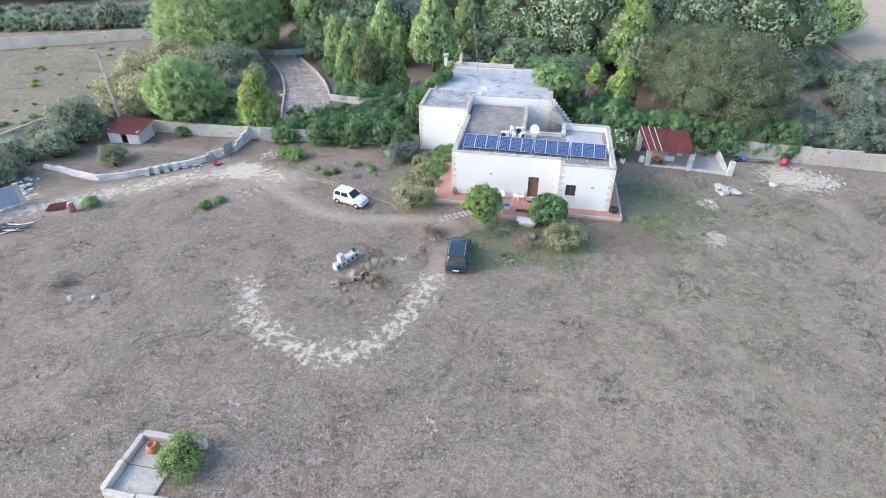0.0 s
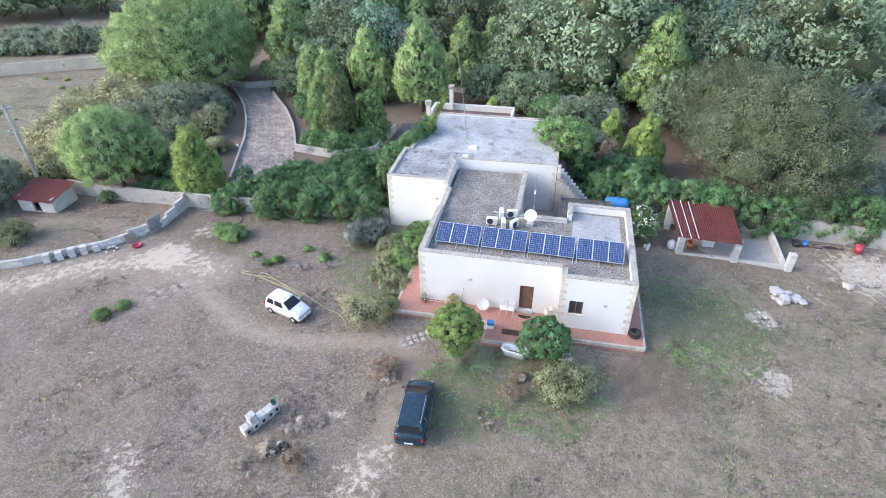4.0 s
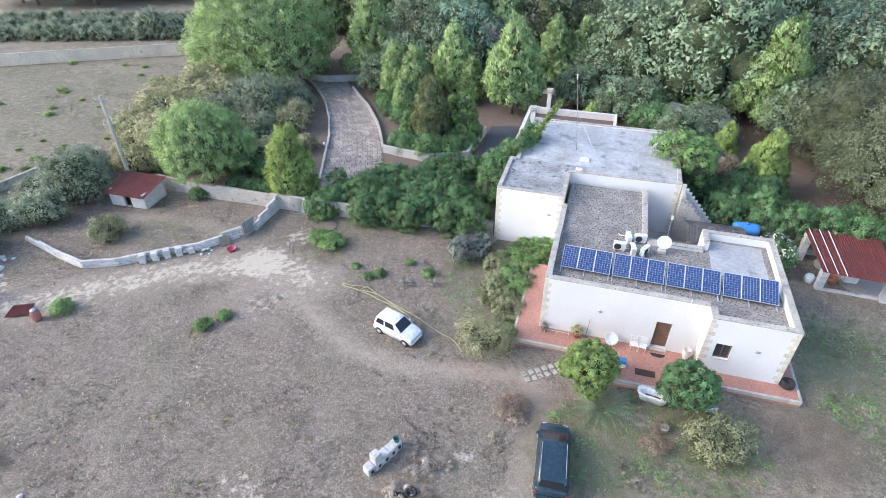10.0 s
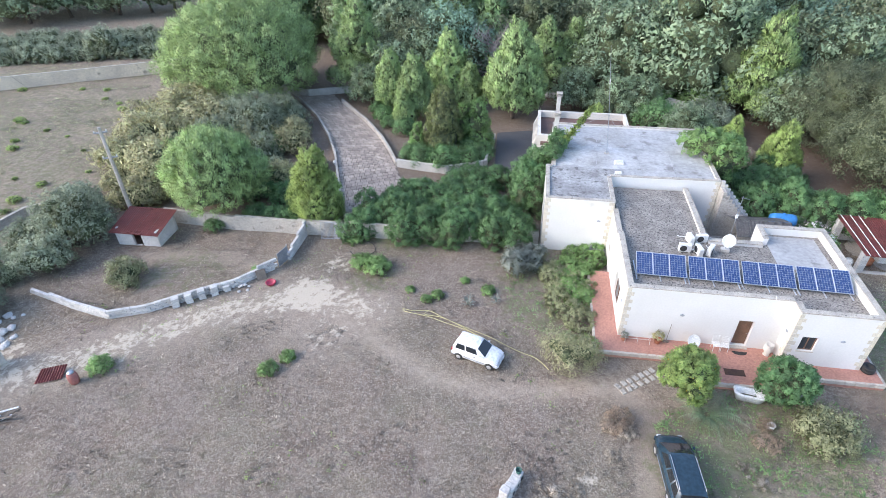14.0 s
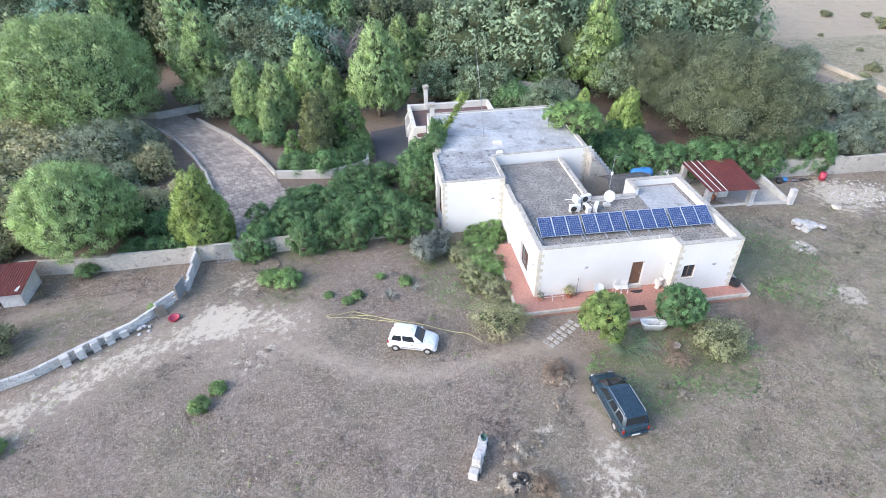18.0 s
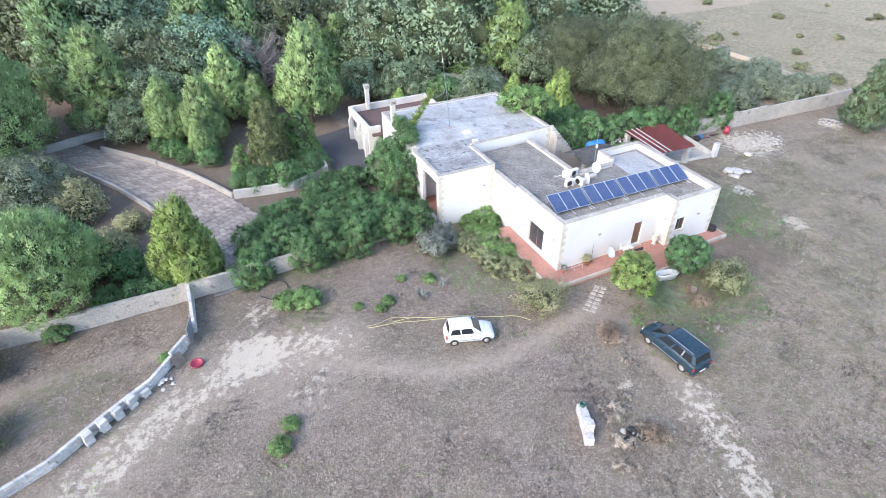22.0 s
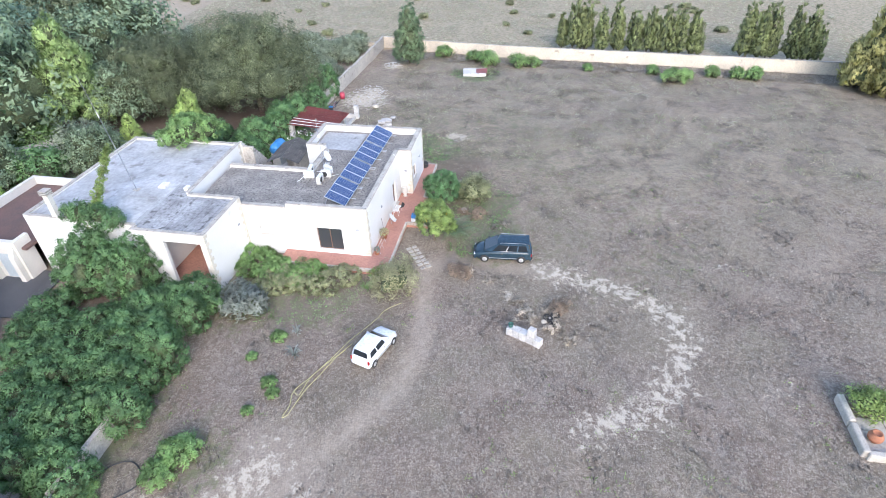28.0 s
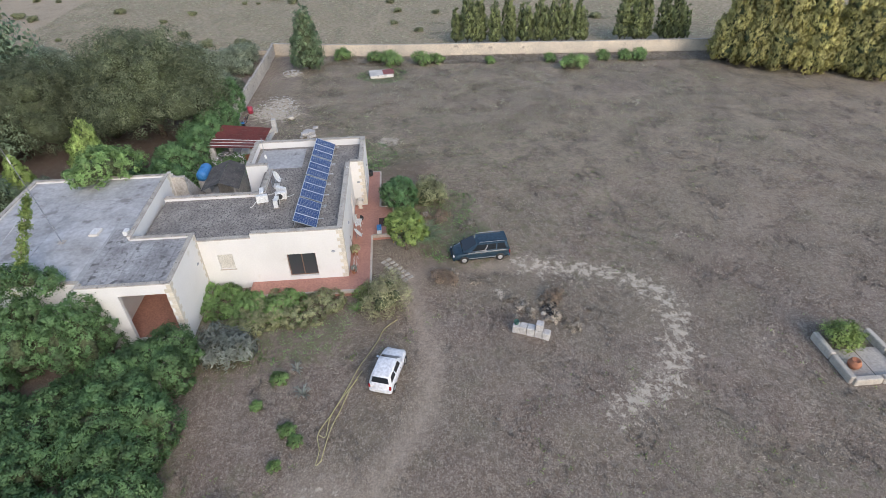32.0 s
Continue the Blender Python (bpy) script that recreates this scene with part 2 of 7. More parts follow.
LEAF_SAGE = leaf("grey_green_leaves", (0.130, 0.153, 0.121), (0.186, 0.214, 0.176), (0.269, 0.288, 0.251), 0.35)
LEAF_DRY = leaf("dry_leaves", (0.206, 0.187, 0.087), (0.303, 0.292, 0.138), (0.358, 0.405, 0.174), 0.35)
LEAF_MIXED = leaf("olive_brown_leaves", (0.14, 0.155, 0.065), (0.225, 0.24, 0.11), (0.31, 0.32, 0.165), 0.35)
LEAF_GOLD = leaf("golden_conifer_leaves", (0.2, 0.19, 0.05), (0.34, 0.32, 0.085), (0.46, 0.42, 0.13), 0.35)
LEAF_FIELD = leaf("field_grass_blades", (0.22, 0.23, 0.11), (0.33, 0.32, 0.17), (0.42, 0.38, 0.22), 0.3)
LEAF_WOODPINE = leaf("wood_pine_needles", (0.10, 0.19, 0.065), (0.16, 0.265, 0.095), (0.23, 0.36, 0.135), 0.35)
LEAF_TEAL = leaf("blue_green_leaves", (0.08, 0.16, 0.1), (0.14, 0.25, 0.16), (0.22, 0.34, 0.23), 0.35)
LEAF_RUST = leaf("rust_leaves", (0.22, 0.145, 0.09), (0.31, 0.215, 0.14), (0.34, 0.28, 0.18), 0.35)
LEAF_WEED = leaf("weed_leaves", (0.087, 0.184, 0.037), (0.148, 0.271, 0.061), (0.222, 0.345, 0.087), 0.35)
LEAF_CYPRESS = leaf("cypress_leaves", (0.073, 0.136, 0.064), (0.128, 0.200, 0.090), (0.181, 0.271, 0.128), 0.35)
STRAW = leaf("dry_grass_blades", (0.25, 0.205, 0.145), (0.34, 0.285, 0.21), (0.43, 0.37, 0.28), 0.2)
STUBBLE = leaf("withered_stubble", (0.10, 0.082, 0.06), (0.15, 0.123, 0.09), (0.23, 0.19, 0.135), 0.15)
# dark green that paints the shade within crowns, seen between the leafy lobes
SHADED_INSIDE = surface("inner_foliage_in_shade", (0.105, 0.13, 0.062), (0.06, 0.075, 0.038), 0.95, 1.8, 7, 1.0, grain=0.5, depth=0.12)
LEAF_CONE = leaf("olive_green_conifer_leaves", (0.10, 0.13, 0.04), (0.165, 0.2, 0.06), (0.25, 0.29, 0.1), 0.3)
FLOWER = leaf("pale_flowers", (0.75, 0.7, 0.68), (0.8, 0.72, 0.7), (0.7, 0.45, 0.45), 0.2)
FRUIT = surface("yellow_fruit", (0.6, 0.42, 0.03), (0.55, 0.4, 0.04), 0.5, 3, 10, 0)

# ---- building helpers ----


def mesh_of(name, bm, material, smooth=False):
    bmesh.ops.recalc_face_normals(bm, faces=bm.faces)
    me = bpy.data.meshes.new(name)
    bm.to_mesh(me)
    bm.free()
    if material:
        me.materials.append(material)
    if smooth:
        me.polygons.foreach_set("use_smooth", [True] * len(me.polygons))
    return me


def part(name, bm, material, parent=None, label="", smooth=False):
    ob = new(name, mesh_of(name, bm, material, smooth))
    if parent:
        ob.parent = parent
    return tagged(ob, label)


def thing(name, m, label, category, group=""):
    ob = new(name)
    ob.empty_display_size = 0.2
    ob.matrix_basis = m if isinstance(m, Matrix) else pose(*m)
    return tagged(ob, label, category, group)


def solid(name, bm, material, label="", smooth=False, category=""):
    """A piece of the setting."""
    return tagged(part(name, bm, material, None, "", smooth), label, category, "", "structure")


def box(x0, x1, y0, y1, z0, z1, bm=None, bevel=0.0, turn=None):
    bm = bm or bmesh.new()
    turn = turn or Matrix.Identity(4)
    vs = [bm.verts.new(turn @ Vector((x, y, z))) for z in (z0, z1) for y in (y0, y1) for x in (x0, x1)]
    fs = [bm.faces.new([vs[i] for i in q]) for q in ((0, 2, 3, 1), (4, 5, 7, 6), (0, 1, 5, 4), (2, 6, 7, 3), (0, 4, 6, 2), (1, 3, 7, 5))]
    if bevel:
        es = {e for f in fs for e in f.edges}
        bmesh.ops.bevel(bm, geom=list(es), offset=bevel, segments=1, affect="EDGES")
    return bm


def prism(outline, z0, z1, bm=None):
    """An upright block on a plan outline; z1 may be a list of heights."""
    bm = bm or bmesh.new()
    n = len(outline)
    tops = z1 if isinstance(z1, (list, tuple)) else [z1] * n
    lo = [bm.verts.new((x, y, z0)) for x, y in outline]
    hi = [bm.verts.new((p[0], p[1], z)) for p, z in zip(outline, tops)]
    bm.faces.new(lo[::-1])
    bm.faces.new(hi)
    for i in range(n):
        j = (i + 1) % n
        bm.faces.new((lo[i], lo[j], hi[j], hi[i]))
    return bm


def tube(points, radii, bm=None, seg=7):
    bm = bm or bmesh.new()
    rings = []
    ps = [Vector(p) for p in points]
    if not isinstance(radii, (list, tuple)):
        radii = [radii] * len(ps)
    for i, p in enumerate(ps):
        d = (ps[min(i + 1, len(ps) - 1)] - ps[max(i - 1, 0)]).normalized()
        a = d.cross(Vector((0, 0, 1)) if abs(d.z) < 0.9 else Vector((1, 0, 0))).normalized()
        b = d.cross(a)
        rings.append([bm.verts.new(p + (a * math.cos(k) + b * math.sin(k)) * radii[i]) for k in (2 * math.pi * s / seg for s in range(seg))])
    for r, s in zip(rings, rings[1:]):
        for i in range(seg):
            bm.faces.new((r[i], r[(i + 1) % seg], s[(i + 1) % seg], s[i]))
    bm.faces.new(rings[0][::-1])
    bm.faces.new(rings[-1])
    return bm


def lathe(profile, bm=None, seg=16, centre=(0, 0, 0)):
    """A turned body from (radius, height) pairs."""
    bm = bm or bmesh.new()
    rings = [[bm.verts.new((centre[0] + r * math.cos(k), centre[1] + r * math.sin(k), centre[2] + z)) for k in (2 * math.pi * s / seg for s in range(seg))] for r, z in profile]
    for r, s in zip(rings, rings[1:]):
        for i in range(seg):
            bm.faces.new((r[i], r[(i + 1) % seg], s[(i + 1) % seg], s[i]))
    bm.faces.new(rings[0][::-1])
    bm.faces.new(rings[-1])
    return bm


def ground_z(x, y):
    return -0.5 - 0.025 * min(max(-x - 14, 0), 30) - 0.032 * min(max(x - 16, 0), 45)


def inside(x, y, poly):
    hit = False
    for (x0, y0), (x1, y1) in zip(poly, poly[1:] + poly[:1]):
        if (y0 > y) != (y1 > y) and x < (x1 - x0) * (y - y0) / (y1 - y0) + x0:
            hit = not hit
    return hit


def line_gap(px, py, pts):
    """Distance from many places to a line of points."""
    best = np.full(np.shape(px), 1e9)
    for (x0, y0), (x1, y1) in zip(pts, pts[1:]):
        k = np.clip(((px - x0) * (x1 - x0) + (py - y0) * (y1 - y0)) / ((x1 - x0) ** 2 + (y1 - y0) ** 2), 0, 1)
        best = np.minimum(best, np.hypot(px - x0 - k * (x1 - x0), py - y0 - k * (y1 - y0)))
    return best


def raw_mesh(name, verts, faces, material):
    """A mesh from numpy arrays; faces all have the same count of corners."""
    me = bpy.data.meshes.new(name)
    k = faces.shape[1]
    me.vertices.add(len(verts))
    me.vertices.foreach_set("co", np.asarray(verts, dtype=np.float32).ravel())
    me.loops.add(faces.size)
    me.loops.foreach_set("vertex_index", faces.astype(np.int32).ravel())
    me.polygons.add(len(faces))
    me.polygons.foreach_set("loop_start", np.arange(0, faces.size, k, dtype=np.int32))
    me.update(calc_edges=True)
    me.materials.append(material)
    return me


# ---- ground ----
xs = np.concatenate(([-3000, -1200, -500, -260, -170, -120, -95, -80], np.arange(-70, 70.1, 0.6), [80, 95, 120, 170, 260, 500, 1200, 3000]))
ys = np.concatenate(([-3000, -1200, -500, -250, -150, -100, -75], np.arange(-62, 62.1, 0.6), [75, 100, 150, 250, 500, 1200, 3000]))
gx, gy = np.meshgrid(xs, ys)
rough_z = np.array([noise.noise((x * 0.35, y * 0.35, 0)) * 0.07 + noise.noise((x * 1.1, y * 1.1, 3)) * 0.02 if abs(x) < 71 and abs(y) < 63 else 0 for x, y in zip(gx.ravel(), gy.ravel())])
base_z = -0.5 - 0.025 * np.clip(-gx - 14, 0, 30) - 0.032 * np.clip(gx - 16, 0, 45)
gv = np.stack([gx.ravel(), gy.ravel(), base_z.ravel() + rough_z], 1)
nx, ny = len(xs), len(ys)
ii = (np.arange(ny - 1)[:, None] * nx + np.arange(nx - 1)[None, :]).ravel()
gf = np.stack([ii, ii + 1, ii + nx + 1, ii + nx], 1)

TRACK_W = [(-42, -10.5), (-38, -8.5), (-34, -6), (-30.5, -3.2), (-28, -1.4), (-25, 0.4), (-22.5, 1.3), (-19, 1.4), (-16.5, 0.6)]
TRACK_S = [(-19, 0.2), (-15, -2.6), (-11.5, -4.8), (-8, -5.4), (-4.5, -4.9), (-2, -4.2), (0.2, -4.4), (1.5, -6), (1, -9), (0.5, -13)]
PATCH_U = [(-12.2, -15.4), (-10.8, -18.5), (-8.3, -20.2), (-5.7, -21.2), (-3.1, -20.8), (-1.5, -19.3), (-0.7, -17.2), (0.0, -14.8), (0.7, -12.4)]


def soft(d, inner, outer):
    return np.clip((outer - d) / (outer - inner), 0, 1)


def around(x, y, r, soften=1.4):
    return soft(np.hypot(gx - x, gy - y) / r, 1.0, 1.0 + soften)


def one_of(*fields):
    return np.max(np.stack(fields), axis=0)


chalk = one_of(soft(line_gap(gx, gy, TRACK_W), 0.3, 2.6) * np.where(gx < -17, 0.66, 0.5), soft(line_gap(gx, gy, PATCH_U), 0.1, 2.3) * 0.66,
               around(-21.5, 1.8, 1.2) * 0.95, around(-20.3, 5.6, 0.8) * 0.6, around(23, 3.1, 0.6) * 0.95, around(22.4, -2.6, 0.6, 1.8) * 0.95, around(32.5, 10.4, 1.6, 2) * 0.9,
               around(46.5, 10.4, 0.8) * 0.9, around(43.6, -0.8, 0.8) * 0.7, around(32.7, -16.5, 0.4) * 0.7, around(30.5, -31.5, 0.5, 2) * 0.55, around(35.5, 10.5, 0.8, 2) * 0.8, around(-40.5, -7, 1.5) * 0.7,
               around(-18.5, -2, 1.0) * 0.45, around(27.5, 6.5, 0.6, 3) * 0.4, around(-2.1, -10.2, 0.3, 3) * 0.6, around(-8, -26, 0.3, 5) * 0.45, around(3, -25, 0.3, 4) * 0.4, around(40, -22, 1, 8) * 0.35)
track = one_of(soft(line_gap(gx, gy, TRACK_S), 0.2, 1.2) * 0.7, soft(line_gap(gx, gy, TRACK_W), 1.2, 3.6) * 0.5, soft(line_gap(gx, gy, [(-25, 4), (-30, 5.5), (-36, 5)]), 0.2, 1) * 0.6, around(-19, -0.5, 2, 2) * 0.6)
green = one_of(around(19, 2, 3.0, 1.2) * 0.72, around(17.5, -3, 2, 1.2) * 0.6, around(9, -6, 3.0, 1.0) * 0.6, around(4, -8, 2.2, 1.2) * 0.75, around(-4.5, 3.2, 2.8, 0.9) * 0.55, around(-5.2, 7, 2.8, 0.8) * 0.6,
               around(44, -2, 2.2, 0.8) * 0.95, around(6, -17, 7, 1) * 0.35, around(18, -14, 9, 1) * 0.32, around(-27, -24, 10, 1) * 0.3, around(-32, 3.4, 2, 1.5) * 0.5, around(-17.5, 4.2, 1.4, 1.2) * 0.6, around(-16, 13.5, 5, 0.5) * 0.7,
               around(-68, 18, 16, 1) * 0.5, around(30, 24, 14, 0.4) * 0.3, soft(-gx, -58, -55.5) * 0.5 * (gy < 60), around(-60, 4, 6, 0.6) * 0.6, around(-58, 26, 12, 0.8) * 0.5, around(-84, 38, 9, 1) * 0.5, around(-72, 30, 10, 1) * 0.5, around(41, -16, 6, 1) * 0.3, around(24, -5, 6, 1) * 0.42, around(19, -11, 7, 1) * 0.4, around(27, 3, 5, 1) * 0.42)
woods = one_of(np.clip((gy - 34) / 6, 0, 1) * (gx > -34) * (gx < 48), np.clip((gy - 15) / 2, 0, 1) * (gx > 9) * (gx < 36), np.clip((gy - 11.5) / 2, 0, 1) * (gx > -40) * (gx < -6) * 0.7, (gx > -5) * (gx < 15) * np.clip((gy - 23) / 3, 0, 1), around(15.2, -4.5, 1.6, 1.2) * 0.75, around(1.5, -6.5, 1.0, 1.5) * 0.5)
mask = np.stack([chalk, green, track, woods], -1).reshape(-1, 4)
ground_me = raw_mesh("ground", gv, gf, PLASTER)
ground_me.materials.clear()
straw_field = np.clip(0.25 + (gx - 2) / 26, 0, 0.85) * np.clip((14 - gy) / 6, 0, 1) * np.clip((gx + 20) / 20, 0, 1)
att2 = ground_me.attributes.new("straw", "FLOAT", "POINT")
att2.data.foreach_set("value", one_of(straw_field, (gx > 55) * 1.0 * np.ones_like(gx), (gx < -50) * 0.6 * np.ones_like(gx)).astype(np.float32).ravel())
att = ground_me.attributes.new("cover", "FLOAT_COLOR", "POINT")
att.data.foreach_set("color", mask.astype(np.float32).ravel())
ground_me.polygons.foreach_set("use_smooth", np.ones(len(gf), dtype=bool))


def ground_material():
    m = bpy.data.materials.new("dry_field_soil")
    m.use_nodes = True
    t, n = m.node_tree, m.node_tree.nodes
    p = n["Principled BSDF"]
    geo = n.new("ShaderNodeNewGeometry")
    cover = n.new("ShaderNodeAttribute")
    cover.attribute_name = "cover"
    sep = n.new("ShaderNodeSeparateColor")
    t.links.new(cover.outputs["Color"], sep.inputs[0])

    def noi(scale, detail=5, rough=0.6):
        q = n.new("ShaderNodeTexNoise")
        q.inputs["Scale"].default_value, q.inputs["Detail"].default_value, q.inputs["Roughness"].default_value = scale, detail, rough
        t.links.new(geo.outputs["Position"], q.inputs["Vector"])
        return q.outputs["Fac"]

    def span(v, a, b, c=0.0, d=1.0):
        q = n.new("ShaderNodeMapRange")
        q.inputs[1].default_value, q.inputs[2].default_value, q.inputs[3].default_value, q.inputs[4].default_value = a, b, c, d
        t.links.new(v, q.inputs[0])
        return q.outputs[0]

    def op(kind, a, b):
        q = n.new("ShaderNodeMath")
        q.operation = kind
        for i, v in enumerate((a, b)):
            if isinstance(v, (int, float)):
                q.inputs[i].default_value = v
            else:
                t.links.new(v, q.inputs[i])
        return q.outputs[0]

    def mix(f, a, b):
        q = n.new("ShaderNodeMix")
        q.data_type = "RGBA"
        t.links.new(f, q.inputs[0])
        for i, v in ((6, a), (7, b)):
            if isinstance(v, tuple):
                q.inputs[i].default_value = (*v, 1)
            else:
                t.links.new(v, q.inputs[i])
        return q.outputs[2]

    blot, mid, fine, wide, tiny, broad = noi(1.9, 5, 0.62), noi(1.6), noi(9, 6, 0.75), noi(0.12, 4), noi(30, 3), noi(0.45, 5, 0.65)
    tuft = n.new("ShaderNodeTexVoronoi")
    tuft.inputs["Scale"].default_value, tuft.inputs["Randomness"].default_value = 6.5, 1.0
    bend = n.new("ShaderNodeVectorMath")
    bend.operation = "MULTIPLY_ADD"
    wob = n.new("ShaderNodeTexNoise")
    wob.inputs["Scale"].default_value, wob.inputs["Detail"].default_value = 6, 4
    t.links.new(geo.outputs["Position"], wob.inputs["Vector"])
    t.links.new(wob.outputs["Color"], bend.inputs[0])
    bend.inputs[1].default_value = (0.7, 0.7, 0.7)
    t.links.new(geo.outputs["Position"], bend.inputs[2])
    t.links.new(bend.outputs[0], tuft.inputs["Vector"])
    litter_shadow_dist = tuft.outputs["Distance"]
    straw = n.new("ShaderNodeAttribute")
    straw.attribute_name = "straw"
    c = mix(span(wide, 0.35, 0.65), (0.18, 0.137, 0.108), (0.305, 0.247, 0.197))
    c = mix(span(noi(0.22, 6, 0.7), 0.5, 0.6, 0, 0.7), c, (0.175, 0.118, 0.086))
    c = mix(span(noi(0.33, 6, 0.72), 0.56, 0.66, 0, 0.55), c, (0.185, 0.18, 0.105))
    c = mix(op("MULTIPLY", straw.outputs["Fac"], span(broad, 0.35, 0.6, 0.35, 1)), c, (0.41, 0.34, 0.215))
    c = mix(span(broad, 0.48, 0.58, 0, 0.85), c, (0.178, 0.128, 0.102))
    c = mix(op("MULTIPLY", span(noi(0.8, 6, 0.7), 0.56, 0.66, 0, 0.8), span(fine, 0.42, 0.56)), c, (0.47, 0.405, 0.325))
    c = mix(span(wide, 0.55, 0.4, 0, 0.45), c, (0.235, 0.215, 0.14))
    c = mix(span(fine, 0.5, 0.62, 0, 0.8), c, (0.50, 0.43, 0.345))
    # dark spots: litter, and the small shadows of grass tufts painted in
    c = mix(op("MULTIPLY", span(litter_shadow_dist, 0.42, 0.16), span(mid, 0.42, 0.6, 0.0, 0.95)), c, (0.10, 0.076, 0.052))
    c = mix(op("MULTIPLY", span(litter_shadow_dist, 0.46, 0.66), span(broad, 0.4, 0.62, 0.05, 0.55)), c, (0.46, 0.39, 0.30))
    c = mix(span(noi(2.2, 5, 0.7), 0.53, 0.62, 0, 0.6), c, (0.15, 0.112, 0.085))
    c = mix(span(noi(2.9, 5, 0.7), 0.56, 0.66, 0, 0.6), c, (0.45, 0.385, 0.31))
    c = mix(span(tiny, 0.5, 0.6, 0, 0.85), c, (0.12, 0.09, 0.066))
    c = mix(op("MULTIPLY", span(straw.outputs["Fac"], 0.9, 1.0, 0, 0.75), span(broad, 0.3, 0.6, 0.5, 1)), c, (0.45, 0.36, 0.25))
    c = mix(op("MULTIPLY", sep.outputs[2], span(op("ADD", op("MULTIPLY", mid, 0.5), op("MULTIPLY", fine, 0.5)), 0.35, 0.6, 0.2, 1)), c, (0.44, 0.36, 0.28))
    g = span(op("ADD", sep.outputs[1], op("MULTIPLY", op("SUBTRACT", op("MULTIPLY", op("ADD", mid, fine), 0.5), 0.5), 3.2)), 0.4, 0.75, 0, 0.85)
    c = mix(g, c, mix(span(fine, 0.3, 0.7), (0.11, 0.125, 0.055), (0.2, 0.2, 0.105)))
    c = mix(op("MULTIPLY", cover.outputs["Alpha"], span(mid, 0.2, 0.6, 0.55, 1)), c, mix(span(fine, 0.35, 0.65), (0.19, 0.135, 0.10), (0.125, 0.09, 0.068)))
    k = span(op("ADD", sep.outputs[0], op("MULTIPLY", op("SUBTRACT", op("ADD", op("MULTIPLY", blot, 0.62), op("MULTIPLY", fine, 0.38)), 0.5), 4.2)), 0.46, 0.78)
    c = mix(k, c, mix(span(tiny, 0.3, 0.7), (0.62, 0.545, 0.43), (0.46, 0.395, 0.31)))
    t.links.new(c, p.inputs["Base Color"])
    p.inputs["Roughness"].default_value = 0.97
    b = n.new("ShaderNodeBump")
    b.inputs["Strength"].default_value, b.inputs["Distance"].default_value = 0.8, 0.07
    t.links.new(op("ADD", fine, op("MULTIPLY", tiny, 0.5)), b.inputs["Height"])
    t.links.new(b.outputs[0], p.inputs["Normal"])
    return m


ground_me.materials.append(ground_material())
tagged(new("ground", ground_me), "dry brown field of trampled grass with chalky bare patches", "ground", "", "structure")

# ---- plants: helpers ----


def leaves(clumps, per, size, spread, rng, flat=0.35, long=1.0, up=0.0):
    """Leaf blades round the clump centres (an array of x, y, z, outward x, y, z): vertices, faces and soft shading directions. up: needles that rise."""
    c = np.repeat(clumps, per, axis=0)
    n = len(c)
    off = rng.normal(0, 1, (n, 3))
    pos = c[:, :3] + off * spread
    nor = c[:, 3:] * 0.6 + off * 0.4 + rng.normal(0, 1, (n, 3)) * flat * 0.6
    nor /= np.linalg.norm(nor, axis=1)[:, None] + 1e-9
    a = np.cross(nor, rng.normal(0, 1, (n, 3)))
    if up:
        a = c[:, 3:] * 0.5 + [0, 0, up] + rng.normal(0, 0.4, (n, 3))
    a /= np.linalg.norm(a, axis=1)[:, None] + 1e-9
    b = np.cross(nor, a)
    b /= np.linalg.norm(b, axis=1)[:, None] + 1e-9
    s = (size * rng.uniform(0.6, 1.35, n))[:, None]
    v = np.stack([pos - a * s * long, pos + a * s * long * 0.2 - b * s * 0.62, pos + a * s * long * 0.8 + b * s * 0.45], 1).reshape(-1, 3)
    soft_n = c[:, 3:] * 1.2 + off * 0.16 + nor * 0.16 * np.sign(np.sum(nor * c[:, 3:], axis=1))[:, None] + [0, 0, 0.12]
    soft_n /= np.linalg.norm(soft_n, axis=1)[:, None] + 1e-9
    return v, np.arange(n * 3).reshape(-1, 3), np.repeat(soft_n, 3, axis=0)


def leaf_mesh(name, made, material):
    v, f, soft_n = made
    a, b, c = v[f[:, 0]], v[f[:, 1]], v[f[:, 2]]
    back = np.sum(np.cross(b - a, c - a) * soft_n[f[:, 0]], axis=1) < 0
    f[back] = f[back][:, [0, 2, 1]]
    me = raw_mesh(name, v, f, material)
    me.polygons.foreach_set("use_smooth", np.ones(len(f), dtype=bool))
    me.normals_split_custom_set_from_vertices(soft_n)
    return me


